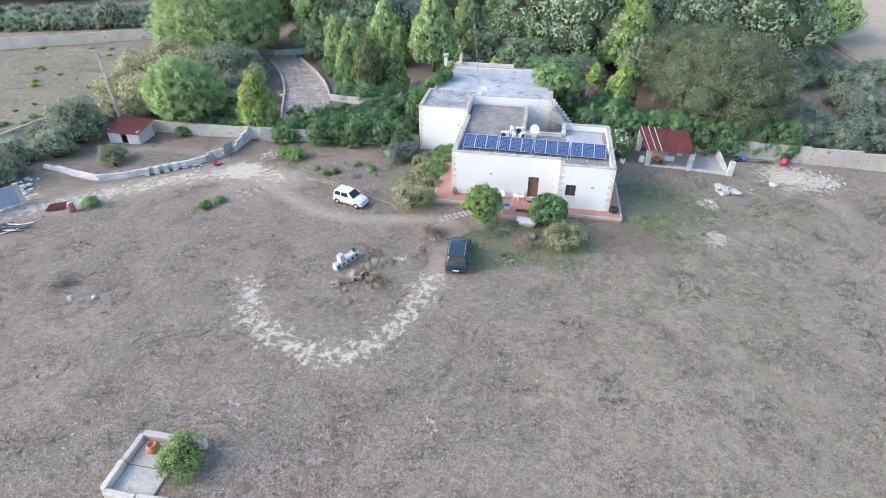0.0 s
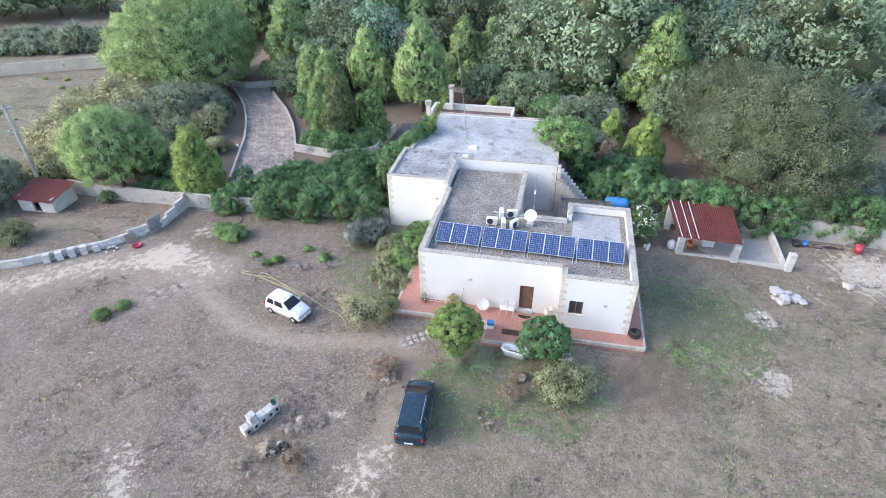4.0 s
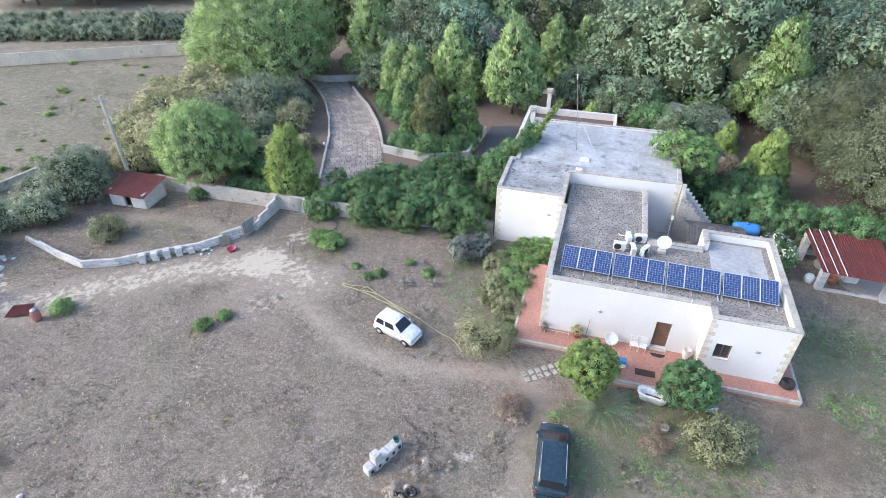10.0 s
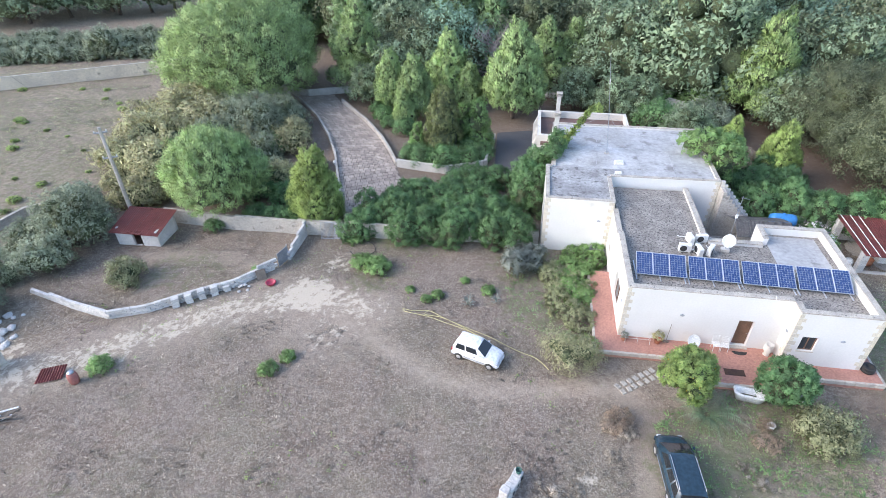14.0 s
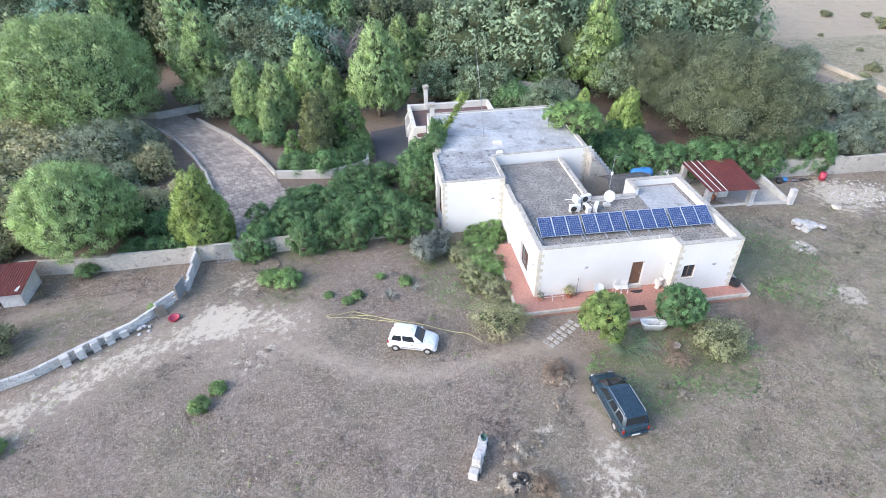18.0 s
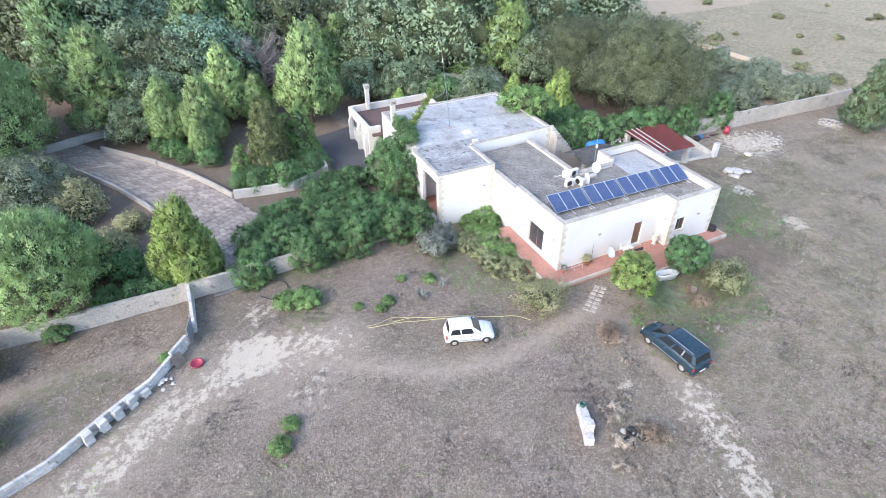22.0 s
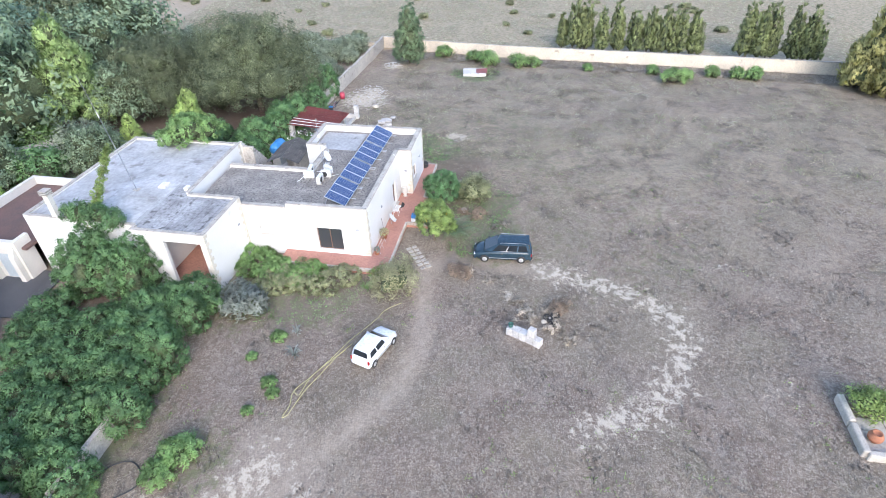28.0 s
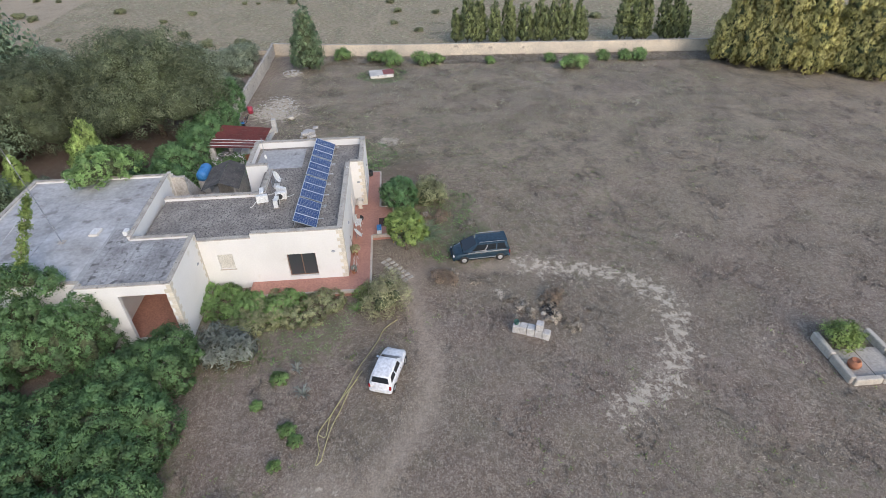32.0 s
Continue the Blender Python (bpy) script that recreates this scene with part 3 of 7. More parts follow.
def lobe_cloud(blobs, count, r, per, rng, low=-0.4, stretch=1.0, reach=0.9):
    """Clump centres on many small lobes spread over the outsides of ellipsoids (x, y, z, rx, ry, rz), with gaps between the lobes."""
    b = np.array(blobs, dtype=float)
    w = b[:, 3] * b[:, 4] + b[:, 3] * b[:, 5] + b[:, 4] * b[:, 5]
    pick = rng.choice(len(b), count * 9, p=w / w.sum())
    d = rng.normal(0, 1, (len(pick), 3))
    d /= np.linalg.norm(d, axis=1)[:, None]
    d[:, 2] = np.where(d[:, 2] < low, -d[:, 2], d[:, 2])
    p = b[pick, :3] + d * b[pick, 3:] * rng.uniform(reach - 0.14, reach + 0.1, len(pick))[:, None]
    keep = np.ones(len(p), dtype=bool)
    for i in range(len(b)):
        q = np.linalg.norm((p - b[i, :3]) / b[i, 3:], axis=1)
        keep &= ~((q < 0.78) & (pick != i))
    o = d / b[pick, 3:]
    o /= np.linalg.norm(o, axis=1)[:, None]
    p, o = p[keep], o[keep]
    got = np.empty((0, 3))
    chosen = []
    for i in range(len(p)):
        if len(chosen) >= count:
            break
        if len(got) == 0 or np.min(np.sum((got - p[i]) ** 2, axis=1)) > (1.12 * r) ** 2:
            got = np.vstack([got, p[i]])
            chosen.append(i)
    c, o = np.repeat(p[chosen], per, axis=0), np.repeat(o[chosen], per, axis=0)
    size = np.repeat(r * rng.uniform(0.75, 1.35, len(chosen)), per)
    e = rng.normal(0, 1, (len(c), 3))
    e /= np.linalg.norm(e, axis=1)[:, None]
    dot = np.sum(e * o, axis=1)
    e = np.where((dot < -0.2)[:, None], e - 2 * dot[:, None] * o, e)
    at = c + e * [1, 1, stretch] * (size * rng.uniform(0.8, 1.05, len(c)))[:, None]
    n = e * [1, 1, 1 / stretch] * 0.9 + o * 0.2
    return np.hstack([at, n / np.linalg.norm(n, axis=1)[:, None]])


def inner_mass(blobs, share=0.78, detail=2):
    """The dense inside of a crown, behind its leaves; its dark colour paints the shade in the gaps."""
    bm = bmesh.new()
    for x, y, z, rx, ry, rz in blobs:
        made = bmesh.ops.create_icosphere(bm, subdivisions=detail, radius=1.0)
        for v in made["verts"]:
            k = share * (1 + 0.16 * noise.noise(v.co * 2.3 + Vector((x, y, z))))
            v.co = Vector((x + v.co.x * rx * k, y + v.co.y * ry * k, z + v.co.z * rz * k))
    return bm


def plant(name, blobs, material, seed, m, label, category, lobes, lobe_r, per_lobe=12, per=12, size=0.08, spread=None, trunk=None, limbs=5, group="", flat=0.5, long=1.0, low=-0.4, stretch=1.0, up=0.0, core=0.7):
    """A tree or bush: trunk with limbs towards the crown's masses, a dense inside coloured as shade, and a crown of
    leafy lobes.
    """
    rng = np.random.default_rng(seed)
    ob = thing(name, m, label, category, group)
    bm = bmesh.new()
    if trunk:
        h, r = trunk
        mid = (rng.normal(0, 0.06) * h, rng.normal(0, 0.06) * h, h * 0.55)
        tube([(0, 0, -0.3), (0, 0, 0.05 * h), mid, (mid[0] * 0.6, mid[1] * 0.6, h)], [r * 1.35, r, r * 0.75, r * 0.45], bm, 8)
        for i in range(limbs):
            bl = blobs[i % len(blobs)]
            end = Vector(bl[:3]) + Vector((rng.normal(0, 0.4) * bl[3], rng.normal(0, 0.4) * bl[4], 0.1 * bl[5]))
            start = Vector(mid) * rng.uniform(0.8, 1.2)
            tube([start, start.lerp(end, 0.5) + Vector((0, 0, -0.06 * h)), end], [r * 0.5, r * 0.33, r * 0.12], bm, 6)
    else:
        for i in range(limbs):
            bl = blobs[i % len(blobs)]
            end = Vector(bl[:3]) + Vector((rng.normal(0, 0.3) * bl[3], rng.normal(0, 0.3) * bl[4], rng.uniform(-0.2, 0.4) * bl[5]))
            tube([(rng.normal(0, 0.08), rng.normal(0, 0.08), -0.25), Vector((0, 0, 0)).lerp(end, 0.5), end], [0.05, 0.035, 0.012], bm, 5)
    part("trunk" if trunk else "woody_base", bm, BARK, ob, "", True)
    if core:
        part("shaded_inner_core", inner_mass(blobs, core, 2 if 3 < len(blobs) < 6 else 1), SHADED_INSIDE, ob, "", True)
    spots = lobe_cloud(blobs, lobes, lobe_r, per_lobe, rng, low, stretch)
    crown = new("crown", leaf_mesh("crown", leaves(spots, per, size, spread or lobe_r * 0.28, rng, flat, long, up), material))
    crown.parent = ob
    return ob


def at_ground(x, y, turn=0.0, s=1.0, lift=0.0, sz=None):
    return pose(x, y, ground_z(x, y) + lift, 0, 0, turn) @ Matrix.Diagonal((s, s, sz or s, 1))

# ---- house ----
SCREED = surface("streaked_screed", (0.40, 0.40, 0.395), (0.25, 0.245, 0.24), 0.88, 0.7, 5, 0.3, speck=((0.15, 0.145, 0.14), 2.2, 0.56), grain=0.22, vary=0.14)
SCREED_PALE = surface("pale_patched_screed", (0.50, 0.505, 0.505), (0.36, 0.355, 0.345), 0.86, 0.45, 4, 0.25, speck=((0.25, 0.24, 0.23), 0.9, 0.6), grain=0.16, vary=0.09)
WALL_T = 0.32


def wall_run(p0, p1, z0, z1, openings=(), thick=WALL_T, bm=None):
    """A wall whose outer face runs from p0 to p1, with its thickness to the left, round openings (from, to, low, high)."""
    bm = bm or bmesh.new()
    a, b = Vector((*p0, 0)), Vector((*p1, 0))
    d = (b - a).normalized()
    turn = Matrix.Translation(a) @ Matrix((( d.x, -d.y, 0, 0), (d.y, d.x, 0, 0), (0, 0, 1, 0), (0, 0, 0, 1)))
    s = 0.0
    for o0, o1, lo, hi in sorted(openings):
        box(s, o0, 0, thick, z0, z1, bm, 0, turn)
        box(o0, o1, 0, thick, z0, lo, bm, 0, turn)
        box(o0, o1, 0, thick, hi, z1, bm, 0, turn)
        s = o1
    box(s, (b - a).length, 0, thick, z0, z1, bm, 0, turn)
    bmesh.ops.remove_doubles(bm, verts=bm.verts, dist=1e-4)
    return bm


def along(p0, p1):
    a, b = Vector((*p0, 0)), Vector((*p1, 0))
    d = (b - a).normalized()
    return Matrix.Translation(a) @ Matrix(((d.x, -d.y, 0, 0), (d.y, d.x, 0, 0), (0, 0, 1, 0), (0, 0, 0, 1)))


def coping_run(parent, p0, p1, z, width, h=0.07, over=0.03, step=1.1, seed=1):
    """Weathered coping slabs on a wall's top, one by one."""
    rnd = random.Random(seed)
    m = along(p0, p1)
    length = (Vector(p1) - Vector(p0)).length
    n = max(1, round(length / step))
    for i in range(n):
        a, b = i * length / n + 0.006, (i + 1) * length / n - 0.006
        ob = part("coping_slab", box(a, b, -over, width + over, 0.002, h + rnd.uniform(-0.008, 0.008), None, 0.012), COPING, parent)
        ob.matrix_local = Matrix.Translation((0, 0, z)) @ m


house = thing("house", (0, 0, 0), "flat-roofed white plastered country house with stone quoins", "house")
TOP, MID, BACK = 3.95, 3.62, 4.25
main = [
    ((0, 0), (9.37, 0), TOP, [(6.83, 7.72, 0.08, 2.12)]),
    ((9.37, 0.0), (9.37, -1.02), TOP, []),
    ((9.37, -1.02), (13.9, -1.02), TOP, [(0.66, 1.53, 1.1, 2.2)]),
    ((13.9, -1.02), (13.9, 8.15), TOP, []),
    ((13.9, 8.15), (9.5, 8.15), TOP, []),
    ((9.5, 8.15), (9.5, 6.45), TOP, []),
    ((9.5, 6.45), (6.0, 6.45), MID, []),
    ((6.0, 6.45), (6.0, 13.3), MID, [(4.4, 5.9, 0.6, 2.6)]),
    ((0, 6.0), (0, 0), TOP, [(2.05, 3.98, 0.25, 2.15)]),
    ((0, 9.5), (0, 6.0), MID, [(1.05, 2.05, 1.25, 2.45)]),
]
for k, (p0, p1, top_z, holes) in enumerate(main):
    a, b = Vector(p0), Vector(p1)
    d = (b - a).normalized()
    # keep the runs end to end: each stops short of the next wall's thickness where they meet at an inner or outer corner
    part("wall", wall_run(p0, tuple(b - d * (WALL_T + 0.002) if k not in (0, 5, 6, 7, 9) else b), -0.7, top_z, holes), PLASTER, house)
    coping_run(house, p0, p1, top_z, WALL_T, 0.07, 0.03, 1.0, k)
part("roof", prism([(0.3, 0.3), (9.4, 0.3), (9.6, -0.72), (13.6, -0.72), (13.6, 7.85), (9.8, 7.85), (9.8, 6.75), (6.2, 6.75), (6.0, 6.75), (5.7, 6.75), (5.7, 13.2), (0.3, 13.2)], 3.15, 3.42), ROOF_DARK, house, "lichen-dark grey roof")
part("roof_patch", box(9.9, 13.2, 3.9, 7.6, 3.421, 3.432), ROOF_PALE, house, "pale grey screed patch")

back = [((-5.0, 9.45), (0.05, 9.45), []), ((0.05, 9.45), (0.05, 13.4), []), ((0.05, 13.4), (8.4, 13.65), []), ((8.4, 13.65), (8.4, 23.5), []), ((8.4, 23.5), (-4.4, 23.5), []),
        ((-4.4, 23.5), (-4.5, 14.8), []), ((-4.5, 14.8), (-5.0, 14.8), []), ((-5.0, 14.8), (-5.0, 9.45), [(2.2, 4.95, -0.05, 3.55)])]
for k, (p0, p1, holes) in enumerate(back):
    b = Vector(p1) - (Vector(p1) - Vector(p0)).normalized() * (0.262 if k in (0, 2, 3, 4, 6, 7) else 0)
    part("wall", wall_run(p0, tuple(b), -0.7, BACK, holes, 0.26), PLASTER, house)
    coping_run(house, p0, p1, BACK, 0.26, 0.06, 0.025, 1.2, 40 + k)
part("roof", prism([(-4.8, 9.68), (-0.2, 9.68), (-0.2, 13.62), (8.2, 13.86), (8.2, 23.3), (-4.2, 23.3), (-4.3, 15.0), (-4.8, 15.0)], 3.85, 4.12), ROOF_PALE, house, "pale streaked screed roof")
# screed strips with worn joints on the back roof
rnd = random.Random(21)
y = 9.75
while y < 14.6:
    w = rnd.uniform(0.42, 0.6)
    part("screed_strip", box(-4.7 + rnd.uniform(0, 0.08), -0.24 if y < 13.4 else 1.2, y, y + w - 0.02, 4.121, 4.134 + rnd.uniform(0, 0.01)), SCREED, house)
    y += w
for x0, x1, y0, y1 in ((-4.1, -0.9, 15.2, 19.0), (-0.85, 2.6, 15.0, 19.0), (2.65, 5.2, 14.0, 18.6), (5.25, 8.1, 14.0, 18.6), (-4.1, -0.6, 19.05, 23.2), (-0.55, 3.3, 19.05, 23.2), (3.35, 5.9, 18.65, 23.2), (5.95, 8.1, 18.65, 23.2)):
    part("screed_slab", box(x0, x1, y0, y1, 4.121, 4.13 + rnd.uniform(0, 0.012)), SCREED_PALE, house)
part("porch_floor", box(-4.72, -0.3, 9.72, 14.6, -0.2, -0.03), TERRACOTTA, house)
part("porch_wall", box(-4.7, -0.25, 13.7, 13.9, -0.03, 3.84), PLASTER, house)
# court behind the main block
part("court_floor", prism([(6.0, 6.8), (14, 8.2), (14, 13.6), (6.0, 13.6)], -0.6, -0.1), CONCRETE, house)

for x0, y0, dx, dy in ((0, 0, 1, 1), (13.9, -1.02, -1, 1), (9.37, -1.02, 1, 1), (-5.0, 9.45, 1, 1), (0.05, 9.45, -1, 1), (8.4, 13.65, -1, 1)):
    top_z = TOP if y0 < 5 else BACK
    z, k = 0.0, 0
    while z < top_z - 0.2:
        w, v = (0.42, 0.24) if k % 2 else (0.24, 0.42)
        xa, xb = sorted((x0 - 0.012 * dx, x0 + w * dx))
        ya, yb = sorted((y0 - 0.012 * dy, y0 + v * dy))
        part("quoin", box(xa, xb, ya, yb, z + 0.006, z + 0.29, None, 0.01), QUOIN, house)
        z += 0.3
        k += 1


def window(parent, m, w, h, frame_mat, leaves_n=2, depth=0.12, shutter=None, sill=True):
    """A window in the wall plane: origin at its lower left, x along the wall, y inwards."""
    win = new("window")
    win.parent = parent
    win.matrix_local = m
    f = 0.06
    bm = box(0, w, depth, depth + 0.06, 0, f)
    box(0, w, depth, depth + 0.06, h - f, h, bm)
    for i in range(leaves_n + 1):
        x = i * (w - f) / leaves_n
        box(x, x + f, depth, depth + 0.06, f, h - f, bm)
    part("frame", bm, frame_mat, win)
    for i in range(leaves_n):
        a, b = i * (w - f) / leaves_n + f, (i + 1) * (w - f) / leaves_n
        part("pane", box(a, b, depth + 0.025, depth + 0.035, f, h - f), WINDOW_GLASS, win)
    if sill:
        part("sill", box(-0.06, w + 0.06, -0.06, depth, -0.06, -0.002, None, 0.01), STONE_EDGE, win)
    if shutter:
        for i in range(int(h / 0.06)):
            part("slat", box(0.03, w - 0.03, depth - 0.05, depth - 0.03, i * 0.06 + 0.01, i * 0.06 + 0.055), shutter, win)
    return win


SHUTTER = surface("cream_shutter", (0.66, 0.64, 0.58), (0.58, 0.56, 0.5), 0.7, 2, 12, 0.05)
window(house, along((9.37, -1.02), (13.9, -1.02)) @ pose(0.66, 0, 1.1), 0.87, 1.1, WOOD_DOOR, 2, 0.12)
window(house, along((0, 6.0), (0, 0)) @ pose(2.05, 0, 0.25), 1.93, 1.9, WOOD_DOOR, 2, 0.16, sill=False)
window(house, along((0, 9.5), (0, 6.0)) @ pose(1.05, 0, 1.25), 1.0, 1.2, SHUTTER, 1, 0.12, SHUTTER)
window(house, along((6.0, 6.45), (6.0, 13.3)) @ pose(4.4, 0, 0.6), 1.5, 2.0, METAL_GREY, 2, 0.12, sill=False)
for ya, yb in ((2.1, 2.9), (3.1, 3.92)):
    part("curtain", box(0.40, 0.42, ya, yb, 0.3, 2.1), surface("net_curtain", (0.42, 0.38, 0.34), (0.34, 0.3, 0.27), 0.9, 3, 14, 0.2), house, "pale net curtain")
part("curtain", box(0.34, 0.37, 2.7, 3.0, 0.3, 2.1), surface("red_curtain", (0.5, 0.2, 0.15), (0.42, 0.16, 0.12), 0.9, 3, 12, 0.2), house, "faded red curtain")
# front door, standing ajar in its deep reveal
door = part("door", box(6.86, 7.69, 0.16, 0.21, 0.1, 2.1, None, 0.006), WOOD_DOOR, house, "brown panelled wooden front door")
for z0, z1 in ((0.3, 0.95), (1.1, 1.95)):
    for xa in (6.95, 7.31):
        part("panel", box(xa, xa + 0.28, 0.145, 0.159, z0, z1, None, 0.01), WOOD_DOOR, door)
part("handle", tube([(7.62, 0.155, 1.02), (7.62, 0.10, 1.02), (7.52, 0.10, 1.02)], 0.012), METAL_GREY, door)
part("door_step", box(6.75, 7.8, -0.22, 0.1, -0.04, 0.06, None, 0.012), STONE_EDGE, house)
# oval bulkhead lamps on the walls
for p0, p1, s, z in (((0, 0), (9.37, 0), 3.5, 2.12), ((9.37, -1.02), (13.9, -1.02), 2.85, 2.1), ((-5.0, 9.45), (0.05, 9.45), 4.1, 2.5), ((0, 6), (0, 0), 5.2, 2.2), ((9.37, 0), (9.37, -1.02), 0.5, 2.1)):
    lamp = new("wall_lamp")
    lamp.parent = house
    lamp.matrix_local = along(p0, p1) @ pose(s, 0, z)
    bm = lathe([(0.02, 0), (0.11, 0), (0.11, 0.03), (0.07, 0.07), (0.01, 0.085)], None, 12)
    bmesh.ops.transform(bm, matrix=Matrix.Diagonal((1.3, 0.75, 1, 1)), verts=bm.verts)
    bmesh.ops.transform(bm, matrix=pose(0, 0, 0, 90, 0, 0), verts=bm.verts)
    part("cover", bm, METAL_GREY, lamp, "", True)

# terrace of terracotta tiles with a pale stone edge
TERR = [(-1.5, 6.6), (-1.5, -1.55), (4.85, -1.5), (4.85, -3.25), (8.9, -3.2), (8.9, -2.1), (14.95, -2.05), (14.9, 4.5), (13.95, 4.5), (13.95, -1.0), (9.3, -1.0), (9.3, 0.05), (0.05, 0.05), (0.05, 6.6)]
terrace = solid("terrace", prism(TERR, -0.75, -0.045), TERRACOTTA, "terracotta tiled terrace round the house front", category="terrace")
for i, (p0, p1) in enumerate(zip(TERR[:8], TERR[1:8])):
    m, length = along(p0, p1), (Vector(p1) - Vector(p0)).length
    n = max(1, round(length / 0.55))
    for j in range(n):
        ob = part("edge_stone", box(j * length / n + 0.008, (j + 1) * length / n - 0.008, -0.05, 0.1, -0.25, 0.012, None, 0.012), STONE_EDGE, terrace)
        ob.matrix_local = Matrix.Translation((0, 0, -0.045)) @ m
part("drain_mat", box(6.0, 7.15, -2.5, -2.0, -0.041, -0.02, None, 0.006), surface("dark_mat", (0.09, 0.05, 0.035), (0.06, 0.035, 0.03), 0.95, 4, 30, 0.3), terrace, "dark brown door mat")

# ---- walls, drive and outbuildings ----


def block_wall(name, line, heights, label, course=0.25, length=0.5, thick=0.22, seed=3):
    """A low wall of stacked blocks along a line; heights in metres at each point."""
    rnd = random.Random(seed)
    wall = tagged(new(name), label, "wall", "", "structure")
    shapes = [mesh_of("block", box(-length / 2 + 0.008, length / 2 - 0.008, -thick / 2, thick / 2, 0.004, course - 0.006, None, 0.02), BLOCK) for _ in range(1)]
    for (p0, p1), (h0, h1) in zip(zip(line, line[1:]), zip(heights, heights[1:])):
        a, b = Vector(p0), Vector(p1)
        run = (b - a).length
        n = max(1, round(run / length))
        deg = math.degrees(math.atan2(b.y - a.y, b.x - a.x))
        for i in range(n):
            h = h0 + (h1 - h0) * (i + 0.5) / n
            for c in range(max(1, round(h / course))):
                q = a.lerp(b, min((i + 0.5 + (0.5 if c % 2 else 0)) / n, 1))
                ob = new("block", shapes[0])
                ob.parent = wall
                ob.matrix_local = pose(q.x, q.y, ground_z(q.x, q.y) - 0.06 + c * course, rnd.uniform(-1, 1), rnd.uniform(-1, 1), deg + rnd.uniform(-2, 2)) @ Matrix.Diagonal((run / n / length, 1, 1, 1))
    return wall


def plain_wall(name, line, h, thick, material, label, cap=True, step=4.0, seed=5):
    """A rendered wall in bays that follow the ground, with a coping."""
    rnd = random.Random(seed)
    wall = tagged(new(name), label, "wall", "", "structure")
    for p0, p1 in zip(line, line[1:]):
        a, b = Vector(p0), Vector(p1)
        n = max(1, round((b - a).length / step))
        for i in range(n):
            q0, q1 = a.lerp(b, i / n), a.lerp(b, (i + 1) / n)
            z = ground_z(*((q0 + q1) / 2))
            m, run = along(q0, q1), (q1 - q0).length
            hh = h + rnd.uniform(-0.02, 0.02)
            ob = part("bay", box(0, run - 0.004, -thick / 2, thick / 2, -0.4, hh), material, wall)
            ob.matrix_local = Matrix.Translation((0, 0, z)) @ m
            if cap:
                ob = part("coping_slab", box(0.006, run - 0.01, -thick / 2 - 0.03, thick / 2 + 0.03, hh + 0.003, hh + 0.07, None, 0.012), COPING, wall)
                ob.matrix_local = Matrix.Translation((0, 0, z)) @ m
    return wall


block_wall("wall_enclosure", [(-42.6, -0.3), (-38, -1.6), (-34.7, -2.3), (-32.3, -1.4), (-29.7, 0.5), (-27.3, 2.0), (-25.2, 4.4)], [0.5, 0.75, 0.75, 0.75, 0.75, 0.75, 1.0], "low whitewashed block wall round the yard")
block_wall("wall_gate", [(-24.5, 5.6), (-24.35, 9.1)], [0.75, 1.5], "rising grey block wall beside the gate", seed=8)
plain_wall("wall_north_west", [(-37.5, 9.95), (-30.6, 9.4), (-25, 9.3), (-16.7, 9.35), (-9.7, 9.8), (-5.2, 9.9)], 1.3, 0.22, CONCRETE, "long cream rendered garden wall")
plain_wall("wall_north_east", [(14.2, 14.3), (20, 14.35), (30, 14.4), (40, 14.4), (50, 14.4), (56.5, 14.6)], 1.7, 0.25, CONCRETE, "tall rendered boundary wall")
plain_wall("wall_east", [(56.5, 14.6), (54.7, 6.5), (52.8, -6), (51.7, -20), (50.6, -34.5), (49.3, -48), (48.8, -54), (44, -66.5), (30, -65.5)], 1.65, 0.25, CREAM_WALL, "cream rendered boundary wall", step=6)
plain_wall("wall_far_west", [(-110, 24), (-86.6, 34), (-75, 40.4), (-60.5, 47.8), (-50, 53)], 1.7, 0.3, CREAM_WALL, "cream boundary wall across the far field", step=7)
plain_wall("wall_field", [(56.9, 15), (58.9, 31.5), (57.5, 50), (56, 70)], 0.6, 0.22, CREAM_WALL, "low pale wall across the far field", step=6)
plain_wall("wall_lane", [(-52.6, 1), (-52, 5.1), (-51, 9.4), (-46, 13)], 0.8, 0.25, CONCRETE, "low wall along the lane", step=4)

# stone-paved drive curving up to the wood
DL = [(-21.4, 10.2), (-23.0, 14.5), (-24.9, 19.5), (-26.6, 24), (-28.8, 28.5), (-32.0, 33.8), (-35.6, 38.4), (-38, 41)]
DR = [(-15.6, 12.8), (-17.4, 17.0), (-19.5, 22.0), (-20.9, 25), (-22.6, 28.2), (-25.5, 32.6), (-30.3, 38.6), (-32, 41)]


def rail_point(line, k):
    i = min(int(k), len(line) - 2)
    return Vector(line[i]).lerp(Vector(line[i + 1]), k - i)


